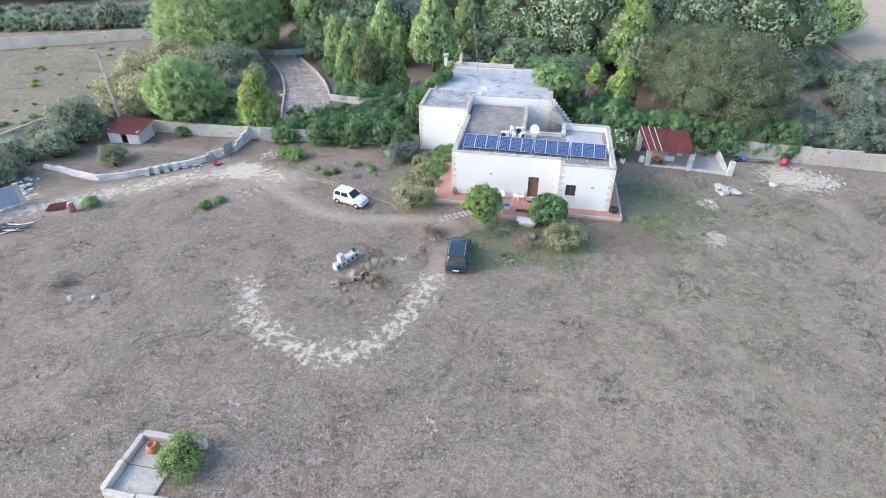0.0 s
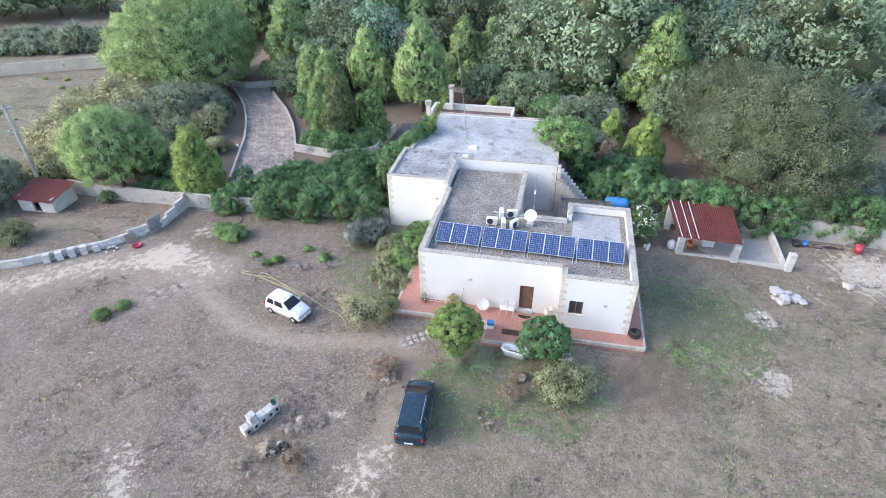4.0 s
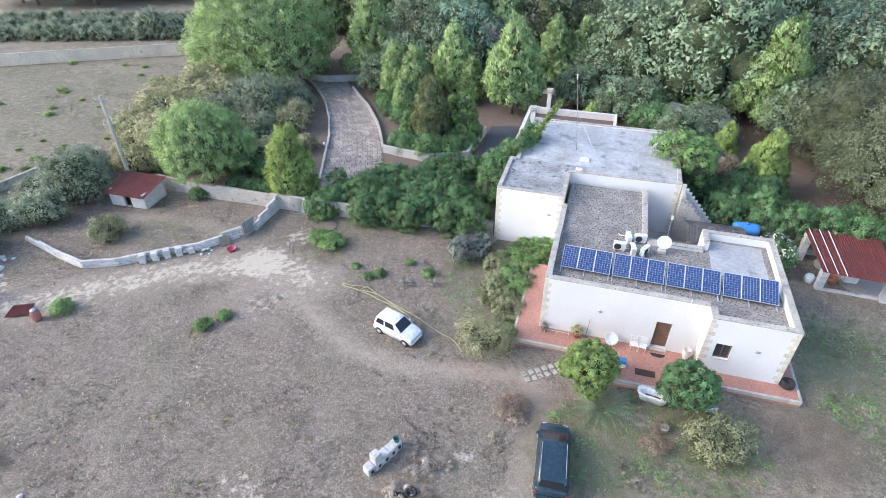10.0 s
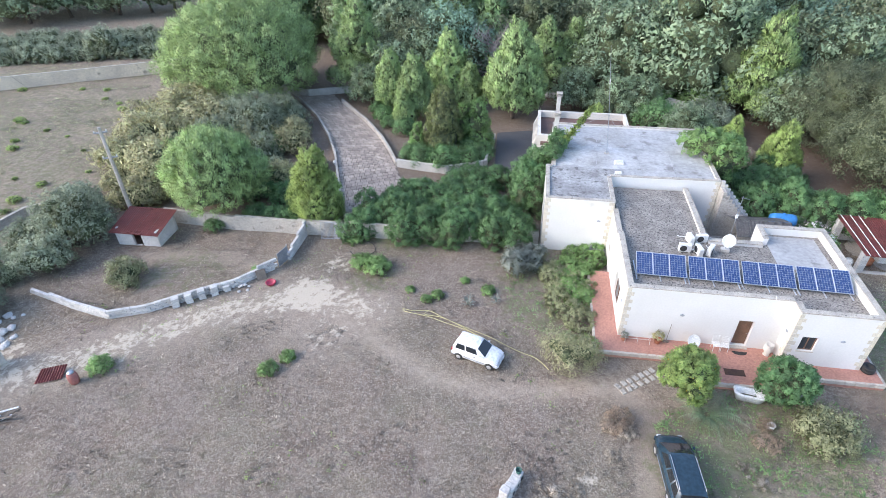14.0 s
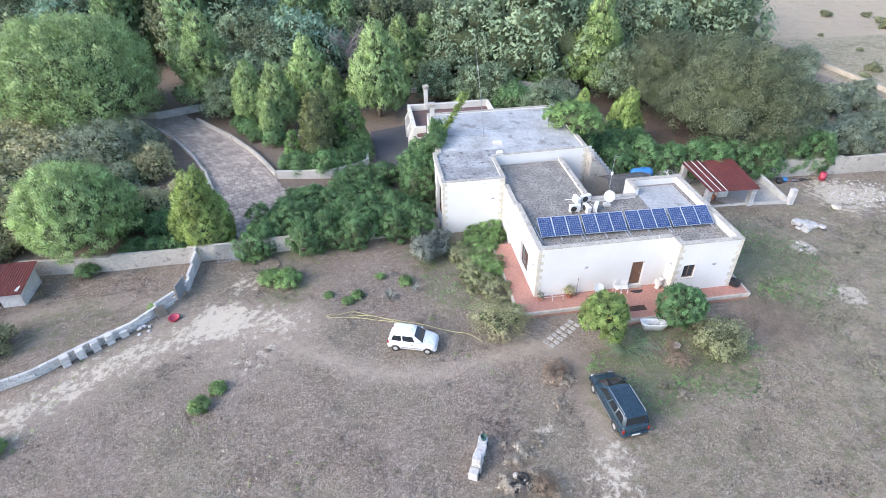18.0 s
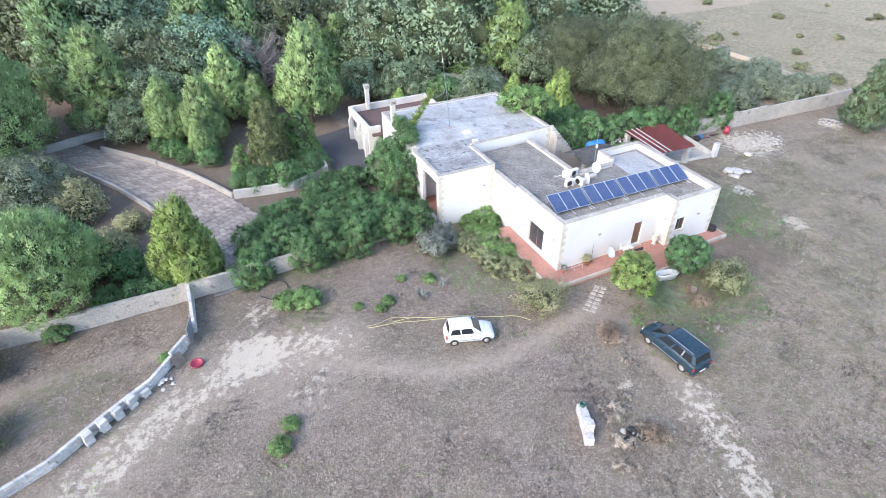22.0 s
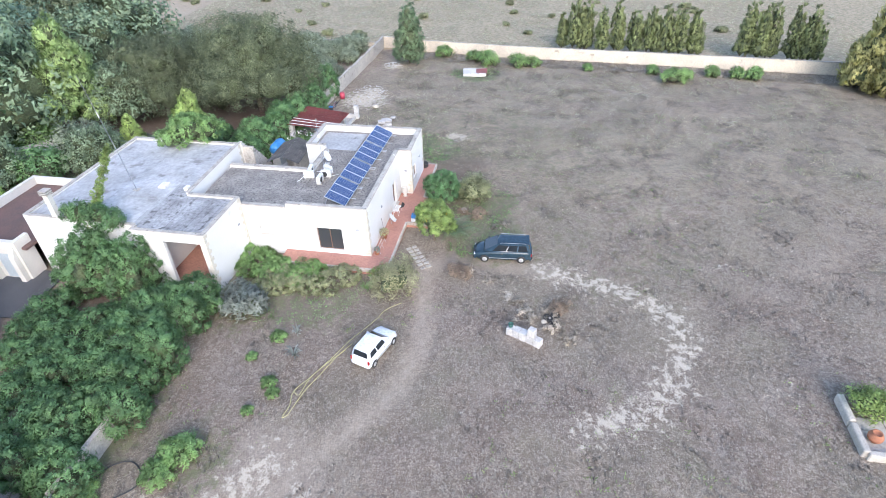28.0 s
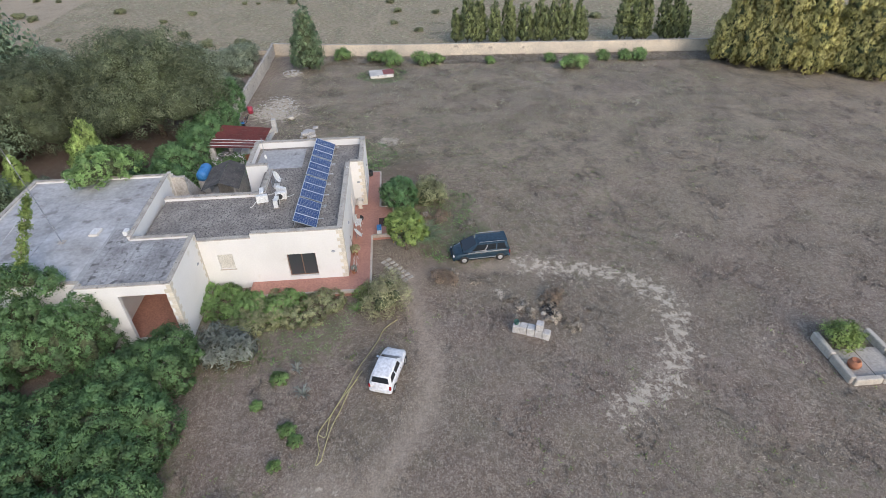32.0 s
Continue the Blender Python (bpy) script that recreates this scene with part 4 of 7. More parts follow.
drive = solid("drive", prism([tuple(p) for p in DL] + [tuple(p) for p in DR[::-1]], -1.6, [ground_z(*p) + 0.06 for p in DL] + [ground_z(*p) + 0.06 for p in DR[::-1]]), MORTAR, "curving drive of rough stone paving", category="drive")
rnd = random.Random(11)
rest = bmesh.new()
rows_n, made = 62, 0
for i in range(rows_n):
    cols = 11
    for j in range(cols):
        q = []
        for di, dj in ((0, 0), (1, 0), (1, 1), (0, 1)):
            k = (i + di + 0.28 * noise.noise((i + di, j + dj, 1.0))) * (len(DL) - 1) / rows_n
            s = (j + dj + 0.32 * noise.noise((i + di, j + dj, 7.0)) + (0.3 if i % 2 else 0)) / (cols + 0.4)
            q.append(rail_point(DL, max(k, 0)).lerp(rail_point(DR, max(k, 0)), min(max(s, 0.01), 0.99)))
        c = sum(q, Vector((0, 0))) / 4
        q = [c + (p - c) * rnd.uniform(0.84, 0.95) for p in q]
        z = ground_z(c.x, c.y)
        if made < 300 and c.y < 30:
            part("paving_stone", prism([tuple(p) for p in q], z, z + 0.085 + rnd.uniform(0, 0.03)), PAVING, drive)
            made += 1
        else:
            prism([tuple(p) for p in q], z, z + 0.085 + rnd.uniform(0, 0.03), rest)
tagged(part("paving_rest", rest, PAVING_REST, drive), kind="stuff")
plain_wall("kerb_west", DL[1:], 0.42, 0.22, CONCRETE, "low pale kerb wall on the drive", False, 1.2)
plain_wall("kerb_east", DR[2:7], 0.55, 0.24, CONCRETE, "low pale kerb wall on the drive", False, 1.2)
plain_wall("wall_garden", [(-39.5, 41.8), (-35.4, 40.6), (-28, 43)], 0.9, 0.22, PLASTER_OLD, "white low wall at the head of the drive", False, 2)
plain_wall("wall_planter", [(-19.4, 21.9), (-14.2, 20.9), (-10.6, 22.6), (-10.2, 29)], 0.85, 0.24, PLASTER_OLD, "white retaining wall round the shrub bed", False, 2)
plain_wall("wall_terrace_far", [(-16, 44), (-6, 43), (2, 41.5), (9.5, 41)], 0.7, 0.24, PLASTER_OLD, "pale terrace wall in the wood", False, 3)
solid("court", prism([(-9.6, 21.5), (-4.7, 22), (-4.7, 32.5), (-10, 31)], -1.2, -0.44), ASPHALT, "worn asphalt court beside the house", category="court")

# lower annex on the house's north-west side
CREAM_PALE = surface("cream_white_plaster", (0.70, 0.67, 0.61), (0.6, 0.57, 0.51), 0.92, 0.5, 10, 0.15, speck=((0.42, 0.39, 0.34), 1.5, 0.64), grain=0.06)
annex = thing("annex", (0, 0, 0), "low white annex with buttresses against the house", "annex")
part("wall", wall_run((3.0, 30.2), (-5.428, 30.2), -0.7, 2.75), CREAM_PALE, annex)
part("wall", wall_run((-5.75, 30.2), (-5.75, 24.222), -0.7, 2.75, [(1.2, 2.6, 0.9, 1.9), (4.3, 5.3, -0.4, 1.7)]), CREAM_PALE, annex)
part("wall", wall_run((-5.75, 23.9), (-4.45, 23.9), -0.7, 2.75), CREAM_PALE, annex)
part("roof", box(-5.4, 3.0, 23.52, 29.9, 1.9, 2.1), surface("brown_felt", (0.17, 0.10, 0.085), (0.12, 0.085, 0.075), 0.9, 0.8, 9, 0.3), annex, "dull brown roof")
part("wall", box(3.0, 3.25, 23.55, 30.2, -0.7, 2.75), CREAM_PALE, annex)
for y in (24.1, 26.2, 28.9):
    part("buttress", prism([(-6.15, y), (-5.76, y), (-5.76, y + 0.4), (-6.15, y + 0.4)], -0.7, [1.6, 2.5, 2.5, 1.6]), CREAM_PALE, annex)
window(annex, along((-5.75, 30.2), (-5.75, 23.9)) @ pose(1.2, 0, 0.9), 1.4, 1.0, METAL_WHITE, 2, 0.1)
part("door", box(-5.735, -5.68, 24.905, 25.895, -0.395, 1.695), surface("pale_blue_door", (0.45, 0.5, 0.52), (0.38, 0.43, 0.46), 0.6, 2, 12, 0.1), annex, "pale blue-grey door")
part("blind", box(-5.60, -5.585, 27.7, 28.95, 0.95, 1.85), METAL_WHITE, annex, "pale blind behind the window")

# chimneys on the house
for x, y, z0, z1 in ((-4.2, 20.9, 4.1, 6.0), (-3.75, 29.6, 2.4, 4.6)):
    ch = thing("chimney", (x, y, z0), "pale plastered chimney with a louvred cap", "chimney", "chimneys")
    part("shaft", box(-0.2, 0.2, -0.2, 0.2, -0.05, z1 - z0, None, 0.015), PLASTER_OLD, ch)
    for i in range(3):
        part("cap_slab", box(-0.3, 0.3, -0.3, 0.3, z1 - z0 + 0.01 + i * 0.14, z1 - z0 + 0.07 + i * 0.14, None, 0.012), CONCRETE, ch)
        if i < 2:
            part("cap_post", box(-0.12, 0.12, -0.12, 0.12, z1 - z0 + 0.07 + i * 0.14, z1 - z0 + 0.15 + i * 0.14), PLASTER_OLD, ch)

# small hut in the wood
hut = thing("hut", pose(9.6, 36.0, -0.5, 0, 0, -35), "small grey block hut with a dark doorway", "hut")
part("wall", wall_run((-1.6, -1.5), (1.398, -1.5), -0.3, 2.1, [(1.3, 2.2, 0, 1.75)], 0.2), PLASTER_OLD, hut)
part("wall", wall_run((1.6, -1.5), (1.6, 1.298), -0.3, 2.1, (), 0.2), PLASTER_OLD, hut)
part("wall", wall_run((1.6, 1.5), (-1.398, 1.5), -0.3, 2.1, (), 0.2), PLASTER_OLD, hut)
part("wall", wall_run((-1.6, 1.5), (-1.6, -1.298), -0.3, 2.1, (), 0.2), PLASTER_OLD, hut)
part("roof", box(-1.75, 1.75, -1.65, 1.65, 2.103, 2.25, None, 0.02), CONCRETE, hut)
cabin = thing("cabin", (-43.5, 44.5, -1.2), "low cabin with faded roof above the drive", "cabin")
part("wall", box(-3, 3, -2, 2, -0.3, 2.1), PLASTER_OLD, cabin)
part("roof", prism([(-3.3, -2.3), (3.3, -2.3), (3.3, 2.3), (-3.3, 2.3)], 2.105, [2.3, 2.3, 2.9, 2.9]), TERRACOTTA, cabin)


def sheet_roof(parent, corners, ribs, material, name="roof_sheet", pieces=4, thick=0.03):
    """A roof of ribbed sheets between four corners: front left, front right, back right, back left."""
    a, b, c, d = [Vector(p) for p in corners]
    for k in range(pieces):
        bm = bmesh.new()
        cols = max(2, ribs // pieces * 2)
        low, high = [], []
        for i in range(cols + 1):
            s = (k + 0.004 + i / cols * 0.992) / pieces
            up = Vector((0, 0, thick if i % 2 else 0))
            low.append(bm.verts.new(a.lerp(b, s) + up))
            high.append(bm.verts.new(d.lerp(c, s) + up))
        for i in range(cols):
            bm.faces.new((low[i], low[i + 1], high[i + 1], high[i]))
        geom = bmesh.ops.solidify(bm, geom=bm.faces[:], thickness=0.012)
        part(name, bm, material, parent)


# red-roofed block shed in the west yard
shed = thing("shed", (-37.85, 7.6, ground_z(-37.8, 7.6)), "small grey block shed with a red sheet roof", "shed")
part("wall", wall_run((-1.9, -1.35), (1.698, -1.35), -0.3, 1.25, [(1.5, 2.3, 0, 1.1)], 0.2), BLOCK, shed)
part("wall", wall_run((1.9, -1.35), (1.9, 1.148), -0.3, 1.45, (), 0.2), BLOCK, shed)
part("wall", wall_run((1.9, 1.35), (-1.698, 1.35), -0.3, 1.75, (), 0.2), BLOCK, shed)
part("wall", wall_run((-1.9, 1.35), (-1.9, -1.148), -0.3, 1.45, (), 0.2), BLOCK, shed)
sheet_roof(shed, [(-2.2, -1.7, 1.3), (2.2, -1.7, 1.3), (2.2, 1.6, 1.85), (-2.2, 1.6, 1.85)], 24, RED_SHEET, pieces=4)

# open lean-to with block pillars, and the pen beside it
lean = thing("lean_to", (-0.3, 0.05, -0.68), "open lean-to with white block pillars and red sheet roof", "shed")
for x, y, h in ((18.75, 9.9, 2.0), (22.75, 9.65, 2.0), (18.2, 13.4, 2.5), (22.4, 13.0, 2.5)):
    pillar = new("pillar")
    pillar.parent = lean
    pillar.matrix_local = pose(x, y, 0)
    for c in range(round(h / 0.25)):
        part("block", box(-0.24, 0.24, -0.24, 0.24, c * 0.25, c * 0.25 + 0.242, None, 0.015), BLOCK, pillar)
part("beam", tube([(18.3, 9.9, 2.06), (23.1, 9.65, 2.06)], 0.06), WOOD_OLD, lean)
part("beam", tube([(18.0, 13.4, 2.56), (22.8, 13.0, 2.56)], 0.06), WOOD_OLD, lean)
sheet_roof(lean, [(18.25, 9.0, 2.1), (22.75, 8.75, 2.1), (22.75, 13.4, 2.66), (17.8, 13.7, 2.66)], 30, RED_SHEET, pieces=5)
for k in (0.06, 0.2, 0.32):
    a, b = Vector((18.25, 9.0, 2.17)).lerp(Vector((22.75, 8.75, 2.17)), k), Vector((17.8, 13.7, 2.73)).lerp(Vector((22.75, 13.4, 2.73)), k)
    part("batten", tube([a, b], 0.03, None, 5), METAL_WHITE, lean, "white batten")
part("low_wall", box(18.95, 22.5, 9.66, 9.86, -0.1, 0.25), PLASTER_OLD, lean)
part("floor", prism([(18.4, 9.9), (26.3, 9.5), (26.2, 14.1), (18.2, 14.1)], -0.3, 0.06), CONCRETE, lean)
pen = thing("pen", (-0.32, 0.15, -0.78), "low-walled animal pen with a block pillar", "pen")
part("low_wall", prism([(23.0, 9.55), (26.4, 9.3), (26.4, 9.5), (23.0, 9.75)], -0.1, 0.3), PLASTER_OLD, pen)
part("side_wall", prism([(26.2, 9.5), (26.42, 9.5), (26.3, 14.1), (26.08, 14.1)], -0.1, [0.55, 0.55, 1.0, 1.0]), PLASTER_OLD, pen)
for c in range(6):
    part("block", box(26.35, 26.83, 9.05, 9.5, c * 0.25, c * 0.25 + 0.242, None, 0.015), BLOCK, pen)
crate = thing("crate", (20.8, 11.4, -0.54), "pale plastic crate under the lean-to", "crate")
part("body", box(-0.45, 0.45, -0.3, 0.3, 0, 0.6, None, 0.03), PLASTIC_WHITE, crate)
tubp = thing("tub", (19.5, 10.9, -0.54), "rusty red tub under the lean-to", "tub")
part("body", lathe([(0.2, 0), (0.32, 0.02), (0.36, 0.5), (0.33, 0.5), (0.3, 0.06)], None, 14), CLAY, tubp, "", True)

# lean-to of grey sheets, stair and rubbish in the rear court
stair = thing("stair", (0, 0, 0), "white masonry stair with stepped parapet up to the roof", "stair")
for i in range(12):
    x = 8.45 + i * 0.27
    part("step", box(x, x + 0.27, 12.6, 13.55, -0.6, 3.9 - i * 0.31), CONCRETE, stair)
    part("parapet_step", box(x, x + 0.268, 13.56, 13.8, -0.6, 4.3 - i * 0.31), PLASTER_OLD, stair)
store = thing("store", (0, 0, 0), "store roofed with dark grey corrugated sheets", "store")
part("wall", box(9.0, 12.6, 9.2, 9.35, -0.1, 2.3), CONCRETE, store)
part("wall", box(12.45, 12.6, 9.36, 11.8, -0.1, 2.2), CONCRETE, store)
GREY_SHEET = surface("grey_sheet", (0.24, 0.23, 0.22), (0.14, 0.14, 0.14), 0.8, 1.4, 9, 0.25, speck=((0.3, 0.28, 0.26), 3, 0.62))
sheet_roof(store, [(8.9, 8.9, 2.35), (12.9, 9.1, 2.35), (12.9, 10.4, 2.95), (8.9, 10.3, 2.95)], 20, GREY_SHEET, pieces=4)
sheet_roof(store, [(8.9, 10.32, 2.95), (12.9, 10.42, 2.95), (12.9, 12.0, 2.3), (8.9, 11.9, 2.3)], 20, GREY_SHEET, pieces=4)
tank = thing("water_tank", (13.5, 13.0, 1.6), "blue plastic water tank on its side", "tank")
bm = lathe([(0.1, -0.95), (0.42, -0.9), (0.5, -0.6), (0.5, 0.6), (0.42, 0.9), (0.1, 0.95)], None, 18)
bmesh.ops.transform(bm, matrix=pose(0, 0, 0, 0, 90, 0), verts=bm.verts)
part("body", bm, PLASTIC_BLUE, tank, "", True)
part("stand", box(-0.8, 0.8, -0.4, 0.4, -2.2, -0.42), BLOCK, tank)
part("lid", lathe([(0.14, 0.5), (0.14, 0.56), (0.02, 0.58)], None, 12), PLASTIC_BLUE, tank, "", True)

# ---- roof equipment ----
CELL = bpy.data.materials.new("solar_cells")
CELL.use_nodes = True
tn = CELL.node_tree
cb = tn.nodes.new("ShaderNodeTexBrick")
cb.offset, cb.squash = 0.0, 1.0
cb.inputs["Color1"].default_value, cb.inputs["Color2"].default_value, cb.inputs["Mortar"].default_value = (0.022, 0.05, 0.14, 1), (0.034, 0.07, 0.185, 1), (0.32, 0.36, 0.42, 1)
cb.inputs["Scale"].default_value, cb.inputs["Mortar Size"].default_value, cb.inputs["Brick Width"].default_value, cb.inputs["Row Height"].default_value = 1.0, 0.006, 0.158, 0.158
tc = tn.nodes.new("ShaderNodeTexCoord")
tn.links.new(tc.outputs["Object"], cb.inputs["Vector"])
tn.links.new(cb.outputs["Color"], tn.nodes["Principled BSDF"].inputs["Base Color"])
tn.nodes["Principled BSDF"].inputs["Roughness"].default_value = 0.12
ALU = surface("aluminium", (0.72, 0.73, 0.75), (0.64, 0.65, 0.67), 0.4, 3, 20, 0.05, metal=0.7)
PW, PH = 1.0, 1.62
tilt = math.degrees(math.atan2(0.64, 1.46))


def solar_panel():
    ob = thing("solar_panel", (0, 0, 0), "blue polycrystalline solar panel in a pale metal frame", "solar panel", "row of solar panels on the roof")
    part("cell_sheet", box(0.025, PW - 0.025, 0.025, PH - 0.025, 0.004, 0.03), CELL, ob)
    bm = box(0, PW, 0, 0.03, 0, 0.04)
    box(0, PW, PH - 0.03, PH, 0, 0.04, bm)
    box(0, 0.03, 0.03, PH - 0.03, 0, 0.04, bm)
    box(PW - 0.03, PW, 0.03, PH - 0.03, 0, 0.04, bm)
    part("frame", bm, ALU, ob)
    for x in (0.2, PW - 0.2):
        for y in (0.25, PH - 0.2):
            leg = tube([(x, y, 0), (x, y, -0.12 - 0.4 * y)], 0.018, None, 5)
            part("leg", leg, ALU, ob)
    return ob


first = solar_panel()
k = 0
for g in range(4):
    for i in range(3):
        x = 0.72 + g * 3.16 + i * 1.003
        y = 1.80 - 0.33 * x / 13.0
        m = pose(x, y, 3.68, tilt, 0, -1.5)
        if k == 0:
            first.matrix_basis = m
        else:
            copy_thing(first, m)
        k += 1
for g in range(4):
    rail = thing("mounting_rail", (0, 0, 0), "pale metal mounting rail under the panels", "rail", "panel rails")
    for x in (0.75 + g * 3.16, 2.2 + g * 3.16, 3.68 + g * 3.16):
        y = 1.80 - 0.33 * x / 13.0
        part("foot", box(x - 0.03, x + 0.03, y - 0.28, y + 1.7, 3.425, 3.475), ALU, rail)


def condenser(x, y, turn):
    ob = thing("air_conditioner", (x, y, 3.43, 0, 0, turn), "white outdoor air-conditioning unit on the roof", "air conditioner", "roof air conditioners")
    part("body", box(-0.4, 0.4, -0.15, 0.15, 0.08, 0.64, None, 0.02), PLASTIC_WHITE, ob)
    bm = lathe([(0.03, 0), (0.215, 0.0), (0.225, 0.012), (0.03, 0.014)], None, 18)
    bmesh.ops.transform(bm, matrix=pose(-0.12, -0.153, 0.36, 90, 0, 0), verts=bm.verts)
    part("fan_grille", bm, PLASTIC_BLACK, ob)
    for s in (-0.28, 0.28):
        part("foot", box(s - 0.05, s + 0.05, -0.2, 0.2, 0, 0.079), CONCRETE, ob)
    part("pipe", tube([(0.41, 0, 0.2), (0.55, 0.1, 0.12), (0.7, 0.35, 0.03), (0.9, 0.5, 0.03)], 0.025), PLASTIC_WHITE, ob)


for c in ((4.2, 4.95, 0), (4.75, 6.05, 100), (5.5, 6.2, 10), (5.05, 4.75, -80), (5.8, 4.85, 60)):
    condenser(*c)


def dish(x, y, z, turn, r, h, label, tilt_up=-62):
    ob = thing("satellite_dish", (x, y, z, 0, 0, turn), label, "satellite dish", "satellite dishes")
    bm = lathe([(0.01, 0.0), (r * 0.5, r * 0.05), (r * 0.85, r * 0.15), (r, r * 0.22), (r * 0.98, r * 0.24), (r * 0.83, r * 0.18), (r * 0.5, r * 0.08), (0.01, 0.03)], None, 20)
    bmesh.ops.transform(bm, matrix=pose(0, -0.08, h, -tilt_up + 0, 0, 0), verts=bm.verts)
    part("reflector", bm, PLASTIC_WHITE, ob, "", True)
    part("post", tube([(0, 0, 0), (0, 0, h)], 0.025), METAL_GREY, ob)
    part("feed_arm", tube([(0, -0.1, h - r * 0.8), (0, -0.75 * r - 0.1, h - r * 0.35)], 0.012), METAL_GREY, ob)
    part("feed_horn", tube([(0, -0.75 * r - 0.08, h - r * 0.36), (0, -0.75 * r - 0.18, h - r * 0.3)], 0.04), PLASTIC_WHITE, ob)
    return ob


dish(6.9, 5.4, 3.5, 0, 0.45, 0.8, "white satellite dish on the dark roof")
block = thing("footing", (6.9, 5.4, 3.43), "white footing block under the dish", "block")
part("body", box(-0.25, 0.25, -0.2, 0.2, 0, 0.22, None, 0.02), PLASTER_OLD, block)
mast = thing("antenna", (7.05, 5.75, 3.43), "slim television mast beside the dish", "antenna")
part("mast", tube([(0, 0, 0), (0, 0.05, 4.0)], [0.025, 0.02]), METAL_GREY, mast)
part("boom", tube([(-0.1, 0.05, 3.9), (0.5, 0.1, 3.75)], 0.012), METAL_GREY, mast)
part("box", box(-0.07, 0.07, -0.05, 0.07, 2.4, 2.65), PLASTIC_WHITE, mast)
radio = thing("radio_mast", (0.1, 17.75, 4.13), "tall thin radio mast leaning on the pale roof", "antenna")
part("mast", tube([(0, 0, 0), (-0.3, 0.02, 3), (-0.7, 0.05, 6.2), (-1.06, 0.07, 8.97)], [0.035, 0.03, 0.022, 0.012], None, 6), METAL_GREY, radio)
part("plate", box(-0.22, 0.22, -0.2, 0.2, -0.005, 0.05, None, 0.01), CONCRETE, radio)
part("joint", tube([(-0.68, 0.05, 6.0), (-0.72, 0.05, 6.4)], 0.04), METAL_WHITE, radio)
for ex, ey in ((-4.2, 21), (3.5, 22), (2.5, 14.2)):
    part("guy_wire", tube([(-0.35, 0.02, 3.4), (ex - 0.1, ey - 17.75, 0.15)], 0.008, None, 4), METAL_GREY, radio)
hatch = thing("roof_hatch", (0.95, 16.0, 4.125), "pale square roof hatch", "hatch")
part("curb", box(-0.4, 0.4, -0.3, 0.3, 0, 0.14, None, 0.015), PLASTER_OLD, hatch)
part("cover", box(-0.33, 0.33, -0.23, 0.23, 0.142, 0.18, None, 0.01), METAL_WHITE, hatch)
vent = thing("vent_block", (0.65, 13.9, 4.125), "small white vent block on the roof edge", "vent")
part("body", box(-0.25, 0.25, -0.15, 0.15, 0, 0.3, None, 0.02), PLASTIC_WHITE, vent)

# ---- plants ----


def pine_round(m, seed, label, group="", lobes=330, lobe_r=0.46, per=24, size=0.06):
    b = [(0, 0, 4.3, 3.3, 3.3, 2.7), (1.4, 0.8, 3.5, 2.3, 2.3, 1.9), (-1.5, 0.6, 3.6, 2.3, 2.2, 1.9), (0.3, -1.5, 3.5, 2.4, 2.2, 1.9), (-0.6, 1.6, 3.7, 2.2, 2.2, 1.8)]
    return plant("pine_tree", b, LEAF_PINE, seed, m, label, "tree", lobes, lobe_r, 9, per, size, None, (4.2, 0.2), 6, group, 0.5, 1.7, -0.5, 1.15, 0.8)


def pine_young(m, seed, label, material=None, group=""):
    b = [(0, 0, 1.3, 1.75, 1.75, 1.2), (0.25, 0.1, 2.5, 1.55, 1.55, 1.25), (-0.15, 0.15, 3.7, 1.2, 1.2, 1.2), (0.05, -0.1, 4.8, 0.72, 0.72, 1.15), (0.8, -0.5, 1.9, 0.95, 0.95, 1.2), (-0.8, 0.5, 2.2, 0.95, 0.95, 1.2), (-0.4, -0.8, 1.9, 0.95, 0.95, 1.1)]
    return plant("young_pine", b, material or LEAF_YOUNG, seed, m, label, "tree", 150, 0.34, 10, 18, 0.065, None, (5.4, 0.11), 0, group, 0.5, 1.8, -0.4, 1.7, 1.0, 0.7)


def pine_tall(m, seed, label, material=None, group=""):
    rng = np.random.default_rng(seed + 30)
    b = []
    for i in range(16):
        u = i / 15
        a, r = i * 2.4, 2.6 * (1 - u) ** 0.75
        k = 1.9 - 1.0 * u
        b.append((math.cos(a) * r, math.sin(a) * r, 1.9 + 7.9 * u + rng.uniform(-0.3, 0.3), k, k, 0.85))
    b.append((0, 0, 10.4, 0.6, 0.6, 0.9))
    return plant("tall_pine", b, material or LEAF_YOUNG, seed, m, label, "tree", 260, 0.52, 9, 17, 0.1, None, (10.4, 0.2), 0, group, 0.5, 1.6, -0.5, 1.15, 0.8, 0.72)


def oak(m, seed, label, material=None, group="", lobes=130, lobe_r=0.85, per_lobe=8, per=8, size=0.185):
    rng = np.random.default_rng(seed + 50)
    b = [(0, 0, 4.2, 3.6, 3.6, 3.2)]
    for i in range(8):
        a = i * 0.785 + rng.uniform(-0.3, 0.3)
        b.append((math.cos(a) * 2.7, math.sin(a) * 2.7, rng.uniform(2.2, 4.6), rng.uniform(1.5, 2.1), rng.uniform(1.5, 2.1), rng.uniform(1.4, 2.0)))
    for i in range(4):
        a = i * 1.57 + 0.5
        b.append((math.cos(a) * 1.4, math.sin(a) * 1.4, rng.uniform(5.6, 6.6), 1.5, 1.5, 1.3))
    return plant("oak_tree", b, material or LEAF_OAK, seed, m, label, "tree", lobes, lobe_r, per_lobe, per, size, None, (4.2, 0.24), 8, group, 0.5)


